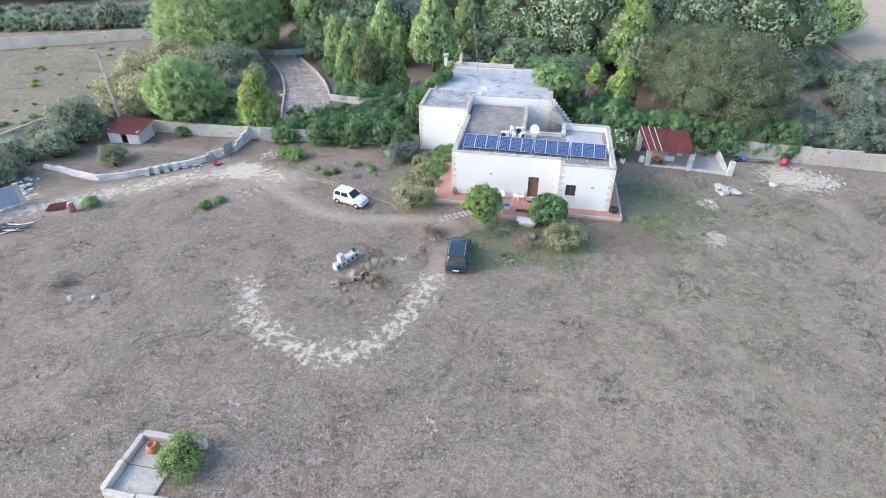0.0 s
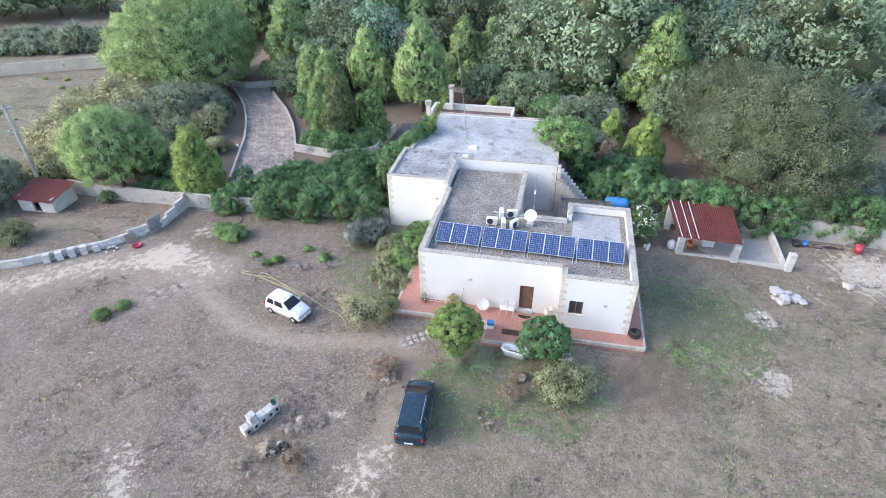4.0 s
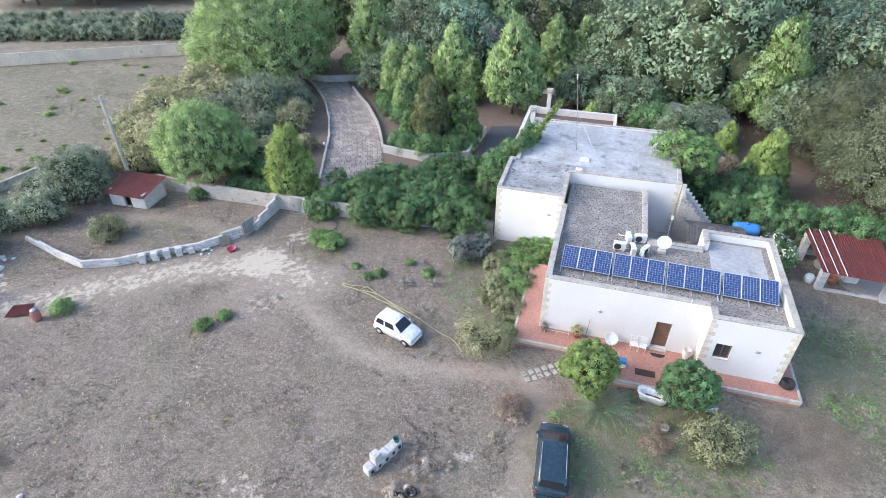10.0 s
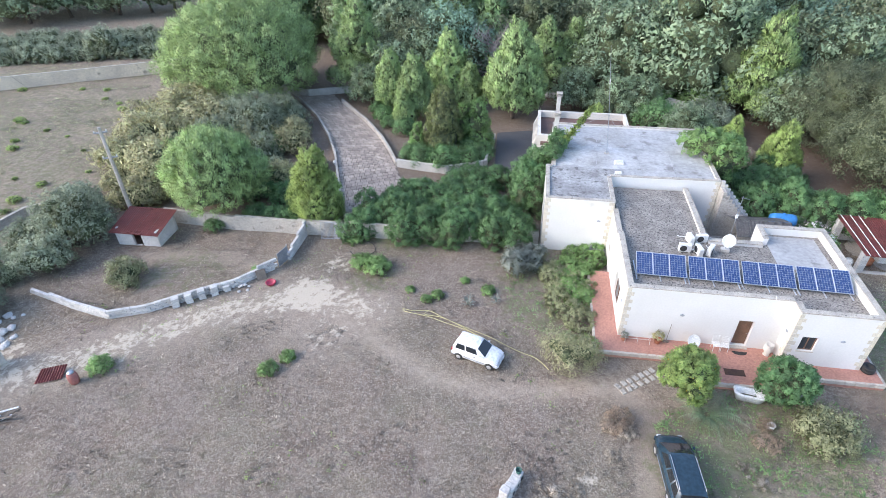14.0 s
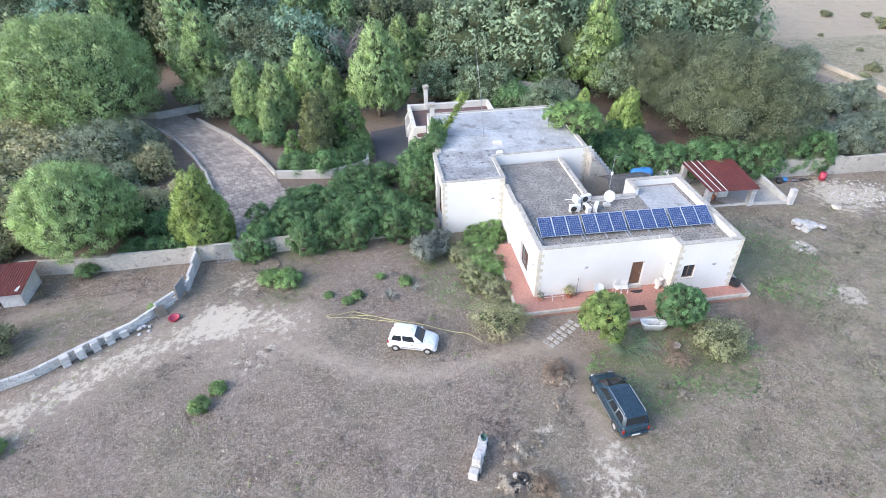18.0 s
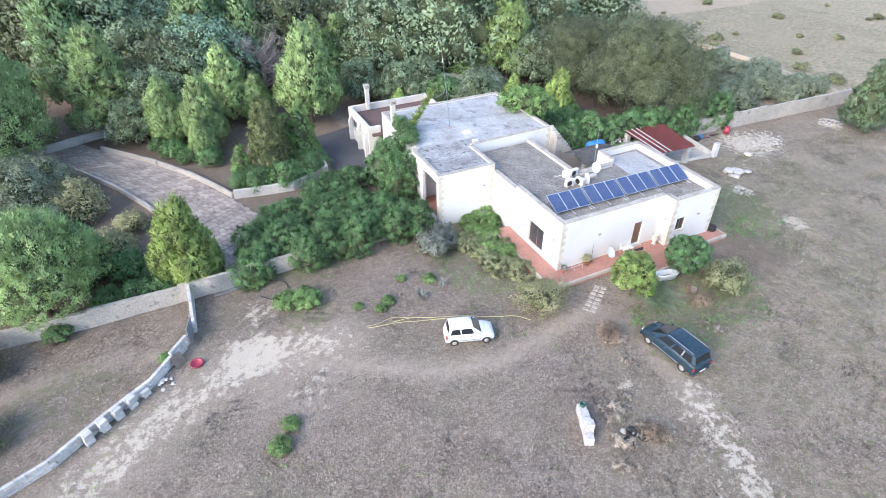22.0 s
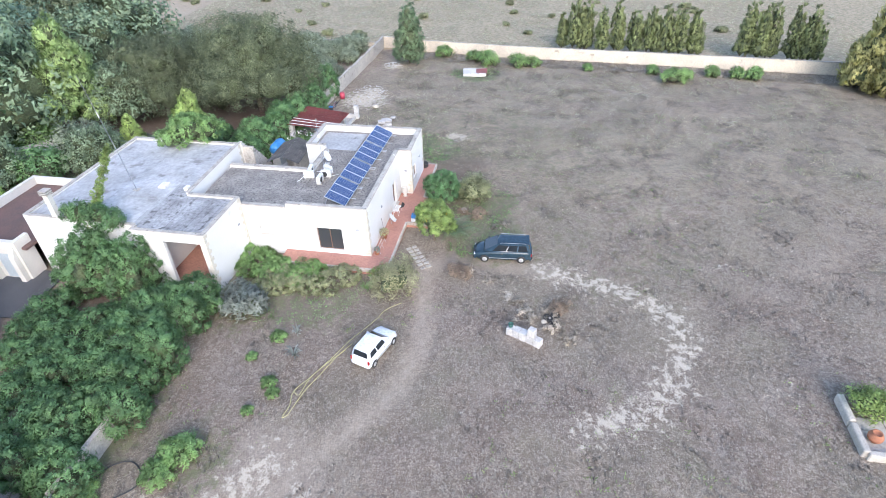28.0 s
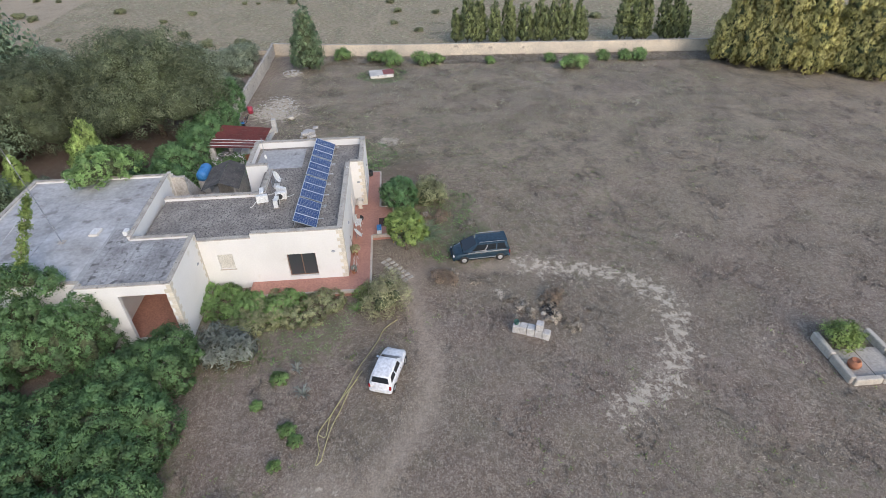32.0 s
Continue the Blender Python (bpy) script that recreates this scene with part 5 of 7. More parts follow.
def bush(m, seed, label, material, group="", lobes=44, name="bush", size=0.05, long=1.0, tall=1.0, core=0.7):
    rng = np.random.default_rng(seed + 90)
    b = [(0, 0, 0.5 * tall, 0.8, 0.8, 0.6 * tall)] + [(rng.uniform(-0.6, 0.6), rng.uniform(-0.6, 0.6), rng.uniform(0.3, 0.85) * tall, rng.uniform(0.35, 0.55), rng.uniform(0.35, 0.55), rng.uniform(0.35, 0.5) * tall) for _ in range(5)]
    return plant(name, b, material, seed, m, label, "bush", lobes, 0.24, 8, 13, size * 1.25, 0.1, None, 6, group, 0.6, long, -0.2, 1.0, 0.0, core)


def hedge(name, line, width, h, material, seed, label, per_m=6, size=0.075, lobe_r=0.33, category="hedge", z=None, core=0.7):
    """A long uneven mass of leaves along a line, built from lobes."""
    rng = np.random.default_rng(seed)
    ob = thing(name, (0, 0, 0), label, category)
    blobs = []
    total = 0
    for p0, p1 in zip(line, line[1:]):
        a, b = Vector(p0), Vector(p1)
        run = (b - a).length
        total += run
        d = (b - a).normalized()
        side = Vector((-d.y, d.x))
        for i in range(max(3, int(run / 0.3))):
            q = a.lerp(b, rng.random()) + side * rng.uniform(-0.38, 0.38) * width
            g = ground_z(q.x, q.y) if z is None else z
            hh = h * rng.uniform(0.6, 1.08)
            blobs.append((q.x, q.y, g + hh * 0.45, rng.uniform(0.8, 1.5) * min(width, 3) * 0.33, rng.uniform(0.8, 1.5) * min(width, 3) * 0.33, hh * 0.55))
    bm = bmesh.new()
    for i in range(int(total)):
        bl = blobs[rng.integers(len(blobs))]
        tube([(bl[0], bl[1], bl[2] - bl[5] - 0.2), (bl[0] + rng.normal(0, 0.2), bl[1] + rng.normal(0, 0.2), bl[2]), (bl[0] + rng.normal(0, 0.5), bl[1] + rng.normal(0, 0.5), bl[2] + bl[5] * 0.6)], [0.06, 0.04, 0.015], bm, 5)
    part("woody_base", bm, BARK, ob, "", True)
    # solid core whose dark colour stands in for shade between the lobes
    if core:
        part("shaded_inner_core", inner_mass(blobs, core, 1), SHADED_INSIDE, ob, "", True)
    made = leaves(lobe_cloud(blobs, int(total * width * per_m), lobe_r, 9, rng, -0.6), 20, size, lobe_r * 0.3, rng, 0.6)
    c = new("foliage", leaf_mesh("foliage", made, material))
    c.parent = ob
    return ob


# trees behind the garden wall
pine_round(at_ground(-33.3, 12.0, 0, 1.12, -0.6, 1.16), 1, "round stone pine with dense bright green crown")
pine_young(at_ground(-24.0, 11.5, 30, 1.15, -0.3), 2, "young yellow-green pine behind the wall")
pine_round(at_ground(-43.0, 40.0, 40, 2.6, -2.6, 2.1), 3, "huge umbrella pine beside the drive", "", 460, 0.38, 26, 0.042)
pine_tall(at_ground(-28.6, 42.5, 80, 1.0), 4, "tall bright green pine by the drive", LEAF_PINE)
k1 = plant("garden_pine", [(0, 0, 1.9, 1.65, 1.65, 1.3), (0.25, 0.15, 3.1, 1.5, 1.5, 1.4), (-0.2, 0.1, 4.3, 1.1, 1.1, 1.2), (0.05, 0, 5.3, 0.62, 0.62, 1.0), (0.8, -0.5, 2.4, 1.0, 1.0, 1.1), (-0.8, 0.6, 2.3, 1.0, 1.0, 1.1)], LEAF_PINE, 5, at_ground(-23.2, 36.6, 10, 1.1), "bushy bright green pine in the garden", "tree", 150, 0.34, 10, 16, 0.075, None, (4.9, 0.15), 0, "garden pines", 0.5, 1.8, -0.5, 1.6, 1.0, 0.7)
for x, y, r, s in ((-19.8, 34.0, 90, 1.05), (-16.6, 39.6, 150, 1.2), (-8.6, 35.4, 200, 1.5), (-20.6, 31.5, 20, 0.6), (-13.8, 37.5, 60, 0.8)):
    copy_thing(k1, at_ground(x, y, r, s))
plant("cypress", [(0, 0, 1.8, 1.6, 1.6, 1.8), (0, 0, 3.4, 1.35, 1.35, 1.7), (0.1, 0, 4.9, 0.8, 0.8, 1.3)], LEAF_CONE, 12, at_ground(-15.2, 24.9, 0, 1.22, -0.3), "dense rounded olive-green cypress in the shrub bed", "tree", 150, 0.24, 9, 12, 0.06, None, (4, 0.1), 3, "", 0.5, 1.4, -0.5, 1.3, 0.8, 0.84)
cyp2 = plant("conical_shrub", [(0, 0, 1.0, 1.15, 1.15, 1.1), (0, 0, 2.2, 0.9, 0.9, 1.2), (0, 0, 3.2, 0.5, 0.5, 0.9)], LEAF_WEED, 14, at_ground(-11.8, 26.4, 0, 1.35), "green conical evergreen in the raised bed", "bush", 80, 0.24, 9, 12, 0.06, None, (2.6, 0.07), 2, "conical evergreens", 0.5, 1.4, -0.5, 1.3, 0.6, 0.8)
for x, y, s in ((-13.2, 27.2, 0.85), (-17.9, 25.4, 0.6)):
    copy_thing(cyp2, at_ground(x, y, x * 20, s))
b1 = bush(at_ground(-16.8, 22.8, 0, 1.5), 13, "green shrub in the raised bed", LEAF_IVY, "bed shrubs")
for x, y, s in ((-14.6, 22.3, 1.15), (-12.6, 22.8, 1.0), (-11.3, 24.4, 0.95), (-18.3, 23.6, 0.8), (-12.6, 25.0, 1.0), (-20.4, 30.0, 0.9), (-23.4, 33.4, 0.9), (-22.4, 31.6, 0.7), (-24.6, 35.4, 0.8)):
    copy_thing(b1, at_ground(x, y, x * 40, s))
# olives and scrub in the west
o1 = oak(at_ground(-43.6, 6.6, 0, 0.72, -1.0), 21, "grey-green olive tree behind the shed", LEAF_OLIVE, "olive trees", 150, 0.7, 8, 9, 0.14)
for x, y, r, s in ((-45.0, -3.6, 80, 0.72), (-46.5, 0.6, 20, 0.6), (-37.5, 26, 140, 0.92), (-34.0, 22.5, 10, 0.62), (-41, 21.5, 200, 0.6), (-46.5, 11, 200, 0.6), (-31.0, 19.0, 100, 0.45), (-36.5, 17.5, 30, 0.5), (-40.5, 31, 300, 0.8), (-47.2, 5, 90, 0.55), (-37.2, 29.5, 30, 0.75), (-43.6, 34.5, 160, 0.75), (-37.4, 34.6, 250, 0.7), (-45.2, 8.6, 20, 0.62), (-36.0, 26.5, 70, 1.0), (-38.8, 22.8, 200, 0.85), (-34.5, 30.0, 120, 0.8)):
    copy_thing(o1, at_ground(x, y, r, s * 1.08, -1.1))
bush(at_ground(-43.2, 2.2, 0, 1.75), 22, "pale green leafy bush in the yard", LEAF_OLIVE, "yard bushes", tall=1.3)

b3 = bush(at_ground(-45.5, 15.5, 0, 1.5), 23, "brown-green scrub bush on the dry slope", LEAF_DRY, "scrub bushes", 30)
for x, y, s in ((-43.5, 18.5, 2.0), (-40.5, 15, 1.6), (-45, 23.5, 2.3), (-39, 19, 1.9), (-36, 14.8, 1.3), (-47, 19, 1.8), (-29.5, 17.5, 1.2), (-46.5, 28, 2.2), (-49, 24, 1.7), (-43, 27, 2.3), (-41.5, 12.6, 1.4), (-33, 27, 1.4), (-28, 20.5, 0.9), (-41.2, 24, 2.0), (-36.8, 23.5, 1.6), (-35.2, 20, 1.3), (-31.6, 24.5, 1.4), (-47.5, 32, 2.2), (-50.5, 29, 1.6), (-44.8, 30.4, 2.3), (-33.4, 17, 1.3), (-38.5, 15.8, 1.5)):
    copy_thing(b3, at_ground(x, y, x * 70, s))
bush(at_ground(-36.1, 1.9, 0, 1.4), 25, "round olive-green bush in the dry yard", LEAF_MIXED)
b4 = bush(at_ground(-27.9, 10.8, 0, 1.2), 24, "dark evergreen shrub behind the wall", LEAF_IVY, "wall shrubs")
for x, y, s in ((-29.5, 10.9, 1.0), (-26.2, 11.0, 1.1), (-32.6, 9.1, 0.7), (-31, 14.5, 1.3), (-28, 14, 1.3), (-33.5, 24, 1.4)):
    copy_thing(b4, at_ground(x, y, x * 33, s))

# ivy over the garden wall and up the house
hedge("ivy_hedge", [(-20.2, 10.6), (-15.5, 10.4), (-11.0, 10.7), (-6.6, 11.1)], 4.2, 2.7, LEAF_IVY, 31, "thick dark green ivy spilling over the garden wall", 9)
hedge("ivy_bank", [(-19.0, 14.6), (-13.0, 14.4), (-8.0, 15.0)], 4.6, 1.7, LEAF_IVY, 32, "dark green climbers behind the wall", 6)
hedge("climber", [(-6.4, 13.2), (-6.1, 16.5), (-5.8, 20.5)], 2.4, 4.5, LEAF_IVY, 33, "climbing ivy covering the house's side wall", 11)
hedge("roof_ivy", [(-4.6, 16.0), (-3.9, 17.6), (-4.4, 20)], 1.1, 1.1, LEAF_IVY, 34, "ivy spilling onto the flat roof", 12, z=4.1)
hedge("court_shrubs", [(-13.5, 18.2), (-8.2, 18.6)], 3.0, 1.8, LEAF_IVY, 76, "green shrubs between the ivy and the court", 7)
vine = thing("vine_pole", (-4.3, 18.4, 3.6), "leaning pole wrapped in yellow-green vine", "vine")
part("pole", tube([(0, 0, 0), (1.3, -0.6, 2.5), (2.72, -1.3, 4.9)], [0.04, 0.03, 0.02], None, 6), WOOD_OLD, vine)
rng = np.random.default_rng(35)
s = rng.random(130)
cl = np.stack([s * 2.72, -s * 1.3, s * 4.95], 1) + rng.normal(0, 0.13, (130, 3)) * (1.25 - s)[:, None]
made = leaves(np.hstack([cl, rng.normal(0, 1, (130, 3))]), 18, 0.11, 0.11, rng, 0.6)
new("leaf_mass", leaf_mesh("leaf_mass", made, LEAF_LIME)).parent = vine
# weeds and shrubs by the house's west side
hedge("tall_weeds", [(-2.6, 0.8), (-3.0, 3.6), (-3.4, 7.0)], 2.6, 0.75, LEAF_MIXED, 36, "tall dry weeds beside the terrace", 12, 0.05, 0.2, "weeds", None, 0)
hedge("green_weeds", [(-2.4, 3.4), (-2.2, 6.4), (-2.4, 8.9), (-0.6, 9.0)], 2.4, 0.8, LEAF_WEED, 37, "rank green weeds in the house corner", 12, 0.06, 0.2, "weeds", None, 0)
bush(at_ground(-6.4, 7.0, 0, 1.5), 38, "silvery grey shrub beside the garden wall", LEAF_SAGE, "", 44, size=0.05, long=1.8, tall=0.75)
dry = bush(at_ground(-3.1, -2.6, 0, 1.75), 39, "half-dry bush at the terrace corner", LEAF_DRY, "", 110, size=0.019, tall=0.95, long=3.0, core=0.5)
copy = bush(at_ground(-2.0, -1.2, 0, 0.8), 40, "low pale green shrub", LEAF_LIME, "", 26)
agave_n = thing("tufted_lily", at_ground(-3.2, -0.6), "dark green strap-leaved tuft", "plant")
rng = np.random.default_rng(41)
bm = bmesh.new()


def blade(bm, base, yaw, length, rise, width):
    d = Vector((math.cos(yaw), math.sin(yaw), 0))
    side = Vector((-d.y, d.x, 0)) * width
    q = [Vector(base) + d * length * k + Vector((0, 0, rise * (k * 1.9 - 1.35 * k * k))) for k in (0.03, 0.4, 0.75, 1)]
    vs = [(bm.verts.new(p - side * w), bm.verts.new(p + side * w)) for p, w in zip(q, (0.6, 1, 0.7, 0.06))]
    for (a, b), (c, e) in zip(vs, vs[1:]):
        bm.faces.new((a, b, e, c))


for i in range(40):
    blade(bm, (0, 0, 0), rng.uniform(0, 6.28), rng.uniform(0.4, 0.75), rng.uniform(0.5, 1.0), 0.025)
part("leaf_tuft", bm, LEAF_WEED, agave_n)


def agave(x, y, s, seed):
    rng = np.random.default_rng(seed)
    ob = thing("agave", at_ground(x, y, 0, s), "blue-grey agave rosette in the dry grass", "plant", "agaves")
    for i in range(16):
        bm = bmesh.new()
        blade(bm, (0, 0, 0), i * 2.4, rng.uniform(0.45, 0.7), rng.uniform(0.3, 1.3), 0.05)
        part("leaf", bm, LEAF_SAGE, ob)


agave(-9.9, 2.0, 0.9, 42)
agave(-8.0, 2.6, 0.7, 43)

# trees and bushes in front of the house
fig = plant("lemon_tree", [(0, 0, 2.3, 1.35, 1.35, 1.15), (0.7, 0.3, 1.9, 0.9, 0.9, 0.8), (-0.7, -0.3, 1.9, 0.9, 0.9, 0.85), (0.1, -0.7, 1.7, 0.9, 0.9, 0.8)], LEAF_LIME, 44, at_ground(3.3, -4.05, 0, 0.95), "yellow-green lemon tree by the terrace", "tree", 70, 0.3, 10, 20, 0.075, None, (1.7, 0.1), 5)
rng = np.random.default_rng(45)
for i in range(26):
    a = rng.uniform(0, 6.28)
    r = rng.uniform(0.9, 1.4)
    part("lemon", lathe([(0.005, -0.055), (0.04, -0.03), (0.045, 0.01), (0.02, 0.05), (0.005, 0.06)], None, 7, (math.cos(a) * r, math.sin(a) * r, rng.uniform(1.4, 2.9))), FRUIT, fig, "", True)
orange = plant("orange_tree", [(0, 0, 1.7, 1.3, 1.3, 1.15), (0.6, 0.3, 1.4, 0.9, 0.9, 0.8), (-0.6, -0.3, 1.4, 0.9, 0.9, 0.8)], LEAF_CITRUS, 46, at_ground(8.75, -3.7), "dense dark green citrus tree by the terrace", "tree", 70, 0.28, 10, 20, 0.07, None, (1.3, 0.09), 5)
bush(at_ground(9.9, -6.2, 0, 1.5), 47, "straggling olive-brown bush in front of the house", LEAF_MIXED, "", 60, size=0.045)
palm = thing("palm", at_ground(4.4, -5.4), "small fan of feathery palm fronds", "palm")
for i in range(19):
    yaw, ln, rs = i * 0.331 + 0.2, 1.6 + 0.25 * (i % 3), 1.1 + 0.3 * (i % 2)
    fr = bmesh.new()
    d = Vector((math.cos(yaw), math.sin(yaw), 0))
    side = Vector((-d.y, d.x, 0))
    for j in range(2, 22):
        k = j / 22
        p = d * ln * k + Vector((0, 0, rs * (k * 1.9 - 1.5 * k * k)))
        w = 0.38 * math.sin(math.pi * min(k * 0.9 + 0.12, 1))
        for sg in (-1, 1):
            e = p + side * sg * w + d * 0.16 - Vector((0, 0, 0.08))
            fr.faces.new([fr.verts.new(q) for q in (p, p + d * 0.045, e)])
    part("frond", fr, LEAF_CYPRESS, palm)
plant("fig_tree", [(-1.0, -0.6, 5.7, 1.7, 1.7, 1.1), (0.2, -1.6, 5.3, 1.3, 1.3, 1.0), (-2.1, 0.3, 5.3, 1.3, 1.3, 0.9), (0.3, 0.4, 5.0, 1.5, 1.5, 1.3), (0.5, 0.2, 3.4, 1.5, 1.5, 1.4), (-0.3, -1.4, 5.2, 1.2, 1.2, 0.9)], LEAF_WEED, 48, at_ground(9.4, 18.8), "broad-leaved fig tree leaning over the roof edge", "tree", 90, 0.36, 10, 12, 0.1, None, (4.8, 0.14), 6)
flower_bush = bush(at_ground(15.3, 11.3, 0, 1.5), 49, "oleander bush with pale pink flowers", LEAF_WEED, "", 40, tall=1.25)
rng = np.random.default_rng(50)
pts = rng.normal(0, 1, (90, 3))
pts /= np.linalg.norm(pts, axis=1)[:, None]
pts[:, 2] = np.abs(pts[:, 2])
made = leaves(np.hstack([pts * [1.0, 1.0, 1.25] + [0, 0, 0.7], pts]), 4, 0.06, 0.05, rng)
tagged(new("blossom", leaf_mesh("blossom", made, FLOWER)), kind="stuff").parent = flower_bush

# hedges and wood behind the north-east wall
hedge("oleander_hedge", [(11.5, 15.5), (18, 15.6), (25, 15.5), (33.5, 15.3)], 3.2, 3.8, LEAF_IVY, 51, "long evergreen hedge along the boundary wall", 8)
hedge("pale_shrubbery", [(10.5, 24), (12.0, 28)], 3.4, 2.9, LEAF_OLIVE, 52, "pale green shrubs behind the house", 7)
hedge("mixed_shrubbery", [(11, 18.5), (15, 20), (17, 24)], 3.6, 2.9, LEAF_IVY, 53, "green shrubs with rusty tips behind the house", 6)
hedge("rusty_shrubs", [(12.6, 21.5), (14.5, 22.8)], 2.2, 3.3, LEAF_RUST, 54, "rust-coloured shrub in the mixed planting", 7)
hedge("rear_shrubbery", [(3, 43), (8, 41), (14, 44), (19, 46)], 4.0, 3.0, LEAF_IVY, 55, "low green shrubs behind the annex", 5)
for x, y, s, mat, seed, lab in ((7.0, 33.8, 2.6, LEAF_IVY, 151, "broad dark green shrub behind the annex"), (13.0, 33.0, 2.7, LEAF_OLIVE, 152, "rounded pale green shrub behind the house"), (12.0, 37.5, 2.4, LEAF_WEED, 153, "green shrub at the edge of the wood"), (4.6, 44.0, 2.6, LEAF_MIXED, 154, "brown-tipped shrub at the edge of the wood"), (16.0, 47.0, 3.2, LEAF_WEED, 155, "tall green thicket in the wood"), (9.0, 48.0, 3.0, LEAF_TEAL, 156, "blue-green thicket in the wood")):
    bush(at_ground(x, y, x * 30, s), seed, lab, mat, "", 60, "shrub", 0.045)
y1 = pine_young(at_ground(16.4, 23.4, 0, 0.95), 56, "bright yellow-green young pine", None, "yellow young pines")
copy_thing(y1, at_ground(13.6, 28.4, 80, 0.72))
copy_thing(y1, at_ground(0.5, 31.5, 10, 0.62))
for x, y, s in ((-5.0, 44.6, 1.0), (-1.6, 46.6, 0.95)):
    pine_tall(at_ground(x, y, x * 50, s * 0.8), 157 + int(x), "bright feathery pine at the edge of the wood", LEAF_PINE, "edge pines")
pine_tall(at_ground(18.7, 38.1, 0, 1.05), 57, "tall bright pine with tiered branches", LEAF_BRIGHT)
big = oak(at_ground(26.9, 21.3, 0, 1.62, -1.6), 58, "great dark holm oak with dense lobed crown", None, "holm oaks", 300, 0.62, 16, 22, 0.058)
for x, y, r, s in ((25.2, 32.5, 200, 0.82), (31.5, 29.5, 80, 0.7)):
    copy_thing(big, at_ground(x, y, r, s, -1.4))
# the wood
dk = oak(at_ground(-24, 50, 0, 1.2), 60, "dark evergreen tree in the wood", LEAF_DARK, "trees of the wood")
dp = plant("wood_pine", [(0, 0, 2.6, 2.5, 2.5, 1.8), (0.3, 0.2, 4.8, 2.1, 2.1, 1.9), (-0.3, 0.1, 6.8, 1.6, 1.6, 1.8), (0, 0, 8.4, 0.9, 0.9, 1.3)], LEAF_WOODPINE, 61, at_ground(-12, 50, 0, 1.1), "tall green pine in the wood", "tree", 120, 0.55, 8, 8, 0.17, None, (8.6, 0.2), 0, "pines of the wood", 0.5, 1.5, -0.4, 1.3, 0.8)
do = oak(at_ground(0, 52, 0, 1.1), 62, "grey-green oak in the wood", LEAF_OAK, "oaks of the wood")
dt = oak(at_ground(-8, 56, 0, 1.2), 59, "blue-green broad tree in the wood", LEAF_TEAL, "blue-green trees of the wood")
rnd = random.Random(7)
placed = [(-24, 50), (-12, 50), (0, 52)]
tries = 0
while len(placed) < 96 and tries < 6000:
    tries += 1
    x, y = rnd.uniform(-52, 62), rnd.uniform(43.5, 84)
    if x < -33 and y < 62 or x > 30 + (y - 44) * 0.1 and y < 46:
        continue
    if x > 38:
        continue
    if math.hypot(x + 12, y - 44) < 5.5 or math.hypot(x + 3, y - 45.5) < 5 or math.hypot(x + 29.4, y - 45.5) < 4.5:
        continue
    if min(math.hypot(x - a, y - b) for a, b in placed) < 4.4 + (y - 44) * 0.025:
        continue
    placed.append((x, y))
    src, s = rnd.choice(((dk, 1.25), (dk, 1.1), (do, 1.15), (dp, 1.15), (dk, 1.35), (do, 1.3), (dk, 1.2), (dt, 1.2), (do, 1.1)))
    copy_thing(src, at_ground(x, y, rnd.uniform(0, 360), s * rnd.uniform(0.8, 1.2)))
for x, y, s in ((3, 37, 0.5), (7.5, 44, 0.62), (-1.5, 39, 0.5), (10, 43.5, 0.7), (5.5, 36.5, 0.5), (13.5, 43, 0.8), (-26.5, 38.6, 0.5), (-24.4, 41.5, 0.7), (-20, 44, 0.8), (22, 46, 1), (27, 42, 1.1), (9.5, 29.5, 0.5), (21, 34.5, 0.7), (19.5, 45.5, 0.9)):
    copy_thing(dk, at_ground(x, y, x * 50, s))
bright = oak(at_ground(47, 63, 0, 1.05), 77, "bright yellow-green broad tree beyond the scrub", LEAF_BRIGHT, "bright trees beyond the scrub")
for x, y, s in ((43, 60, 0.8), (52, 65, 0.9), (48, 71, 1.1), (57, 70, 0.9), (41, 67, 1.0), (54, 76, 1.1)):
    copy_thing(bright, at_ground(x, y, x * 30, s))
bare = thing("bare_tree", at_ground(-11.8, 44.6, 0, 1.5), "leafless grey tree at the wood's edge", "tree")
bm = bmesh.new()
rng = np.random.default_rng(63)
tube([(0, 0, -0.3), (0.1, 0, 2.2), (0, 0.1, 4)], [0.16, 0.12, 0.07], bm)
PALE_BARK = surface("pale_bark", (0.34, 0.30, 0.28), (0.24, 0.21, 0.2), 0.95, 2, 14, 0.4)
part("trunk", bm, PALE_BARK, bare)
for i in range(90):
    a, z = rng.uniform(0, 6.28), rng.uniform(1.0, 4)
    l = rng.uniform(1.2, 2.8)
    p = Vector((0.05, 0.05, z))
    e = p + Vector((math.cos(a) * l, math.sin(a) * l, rng.uniform(0.4, 1.8)))
    q = p.lerp(e, 0.5) + Vector((0, 0, -0.15))
    tw = tube([p, q, e], [0.045, 0.03, 0.01], None, 4)
    for j in range(6):
        k = q.lerp(e, rng.random())
        tube([k, k + Vector(rng.normal(0, 0.4, 3).tolist()) + Vector((0, 0, 0.3))], [0.018, 0.006], tw, 3)
    part("branch", tw, PALE_BARK, bare)
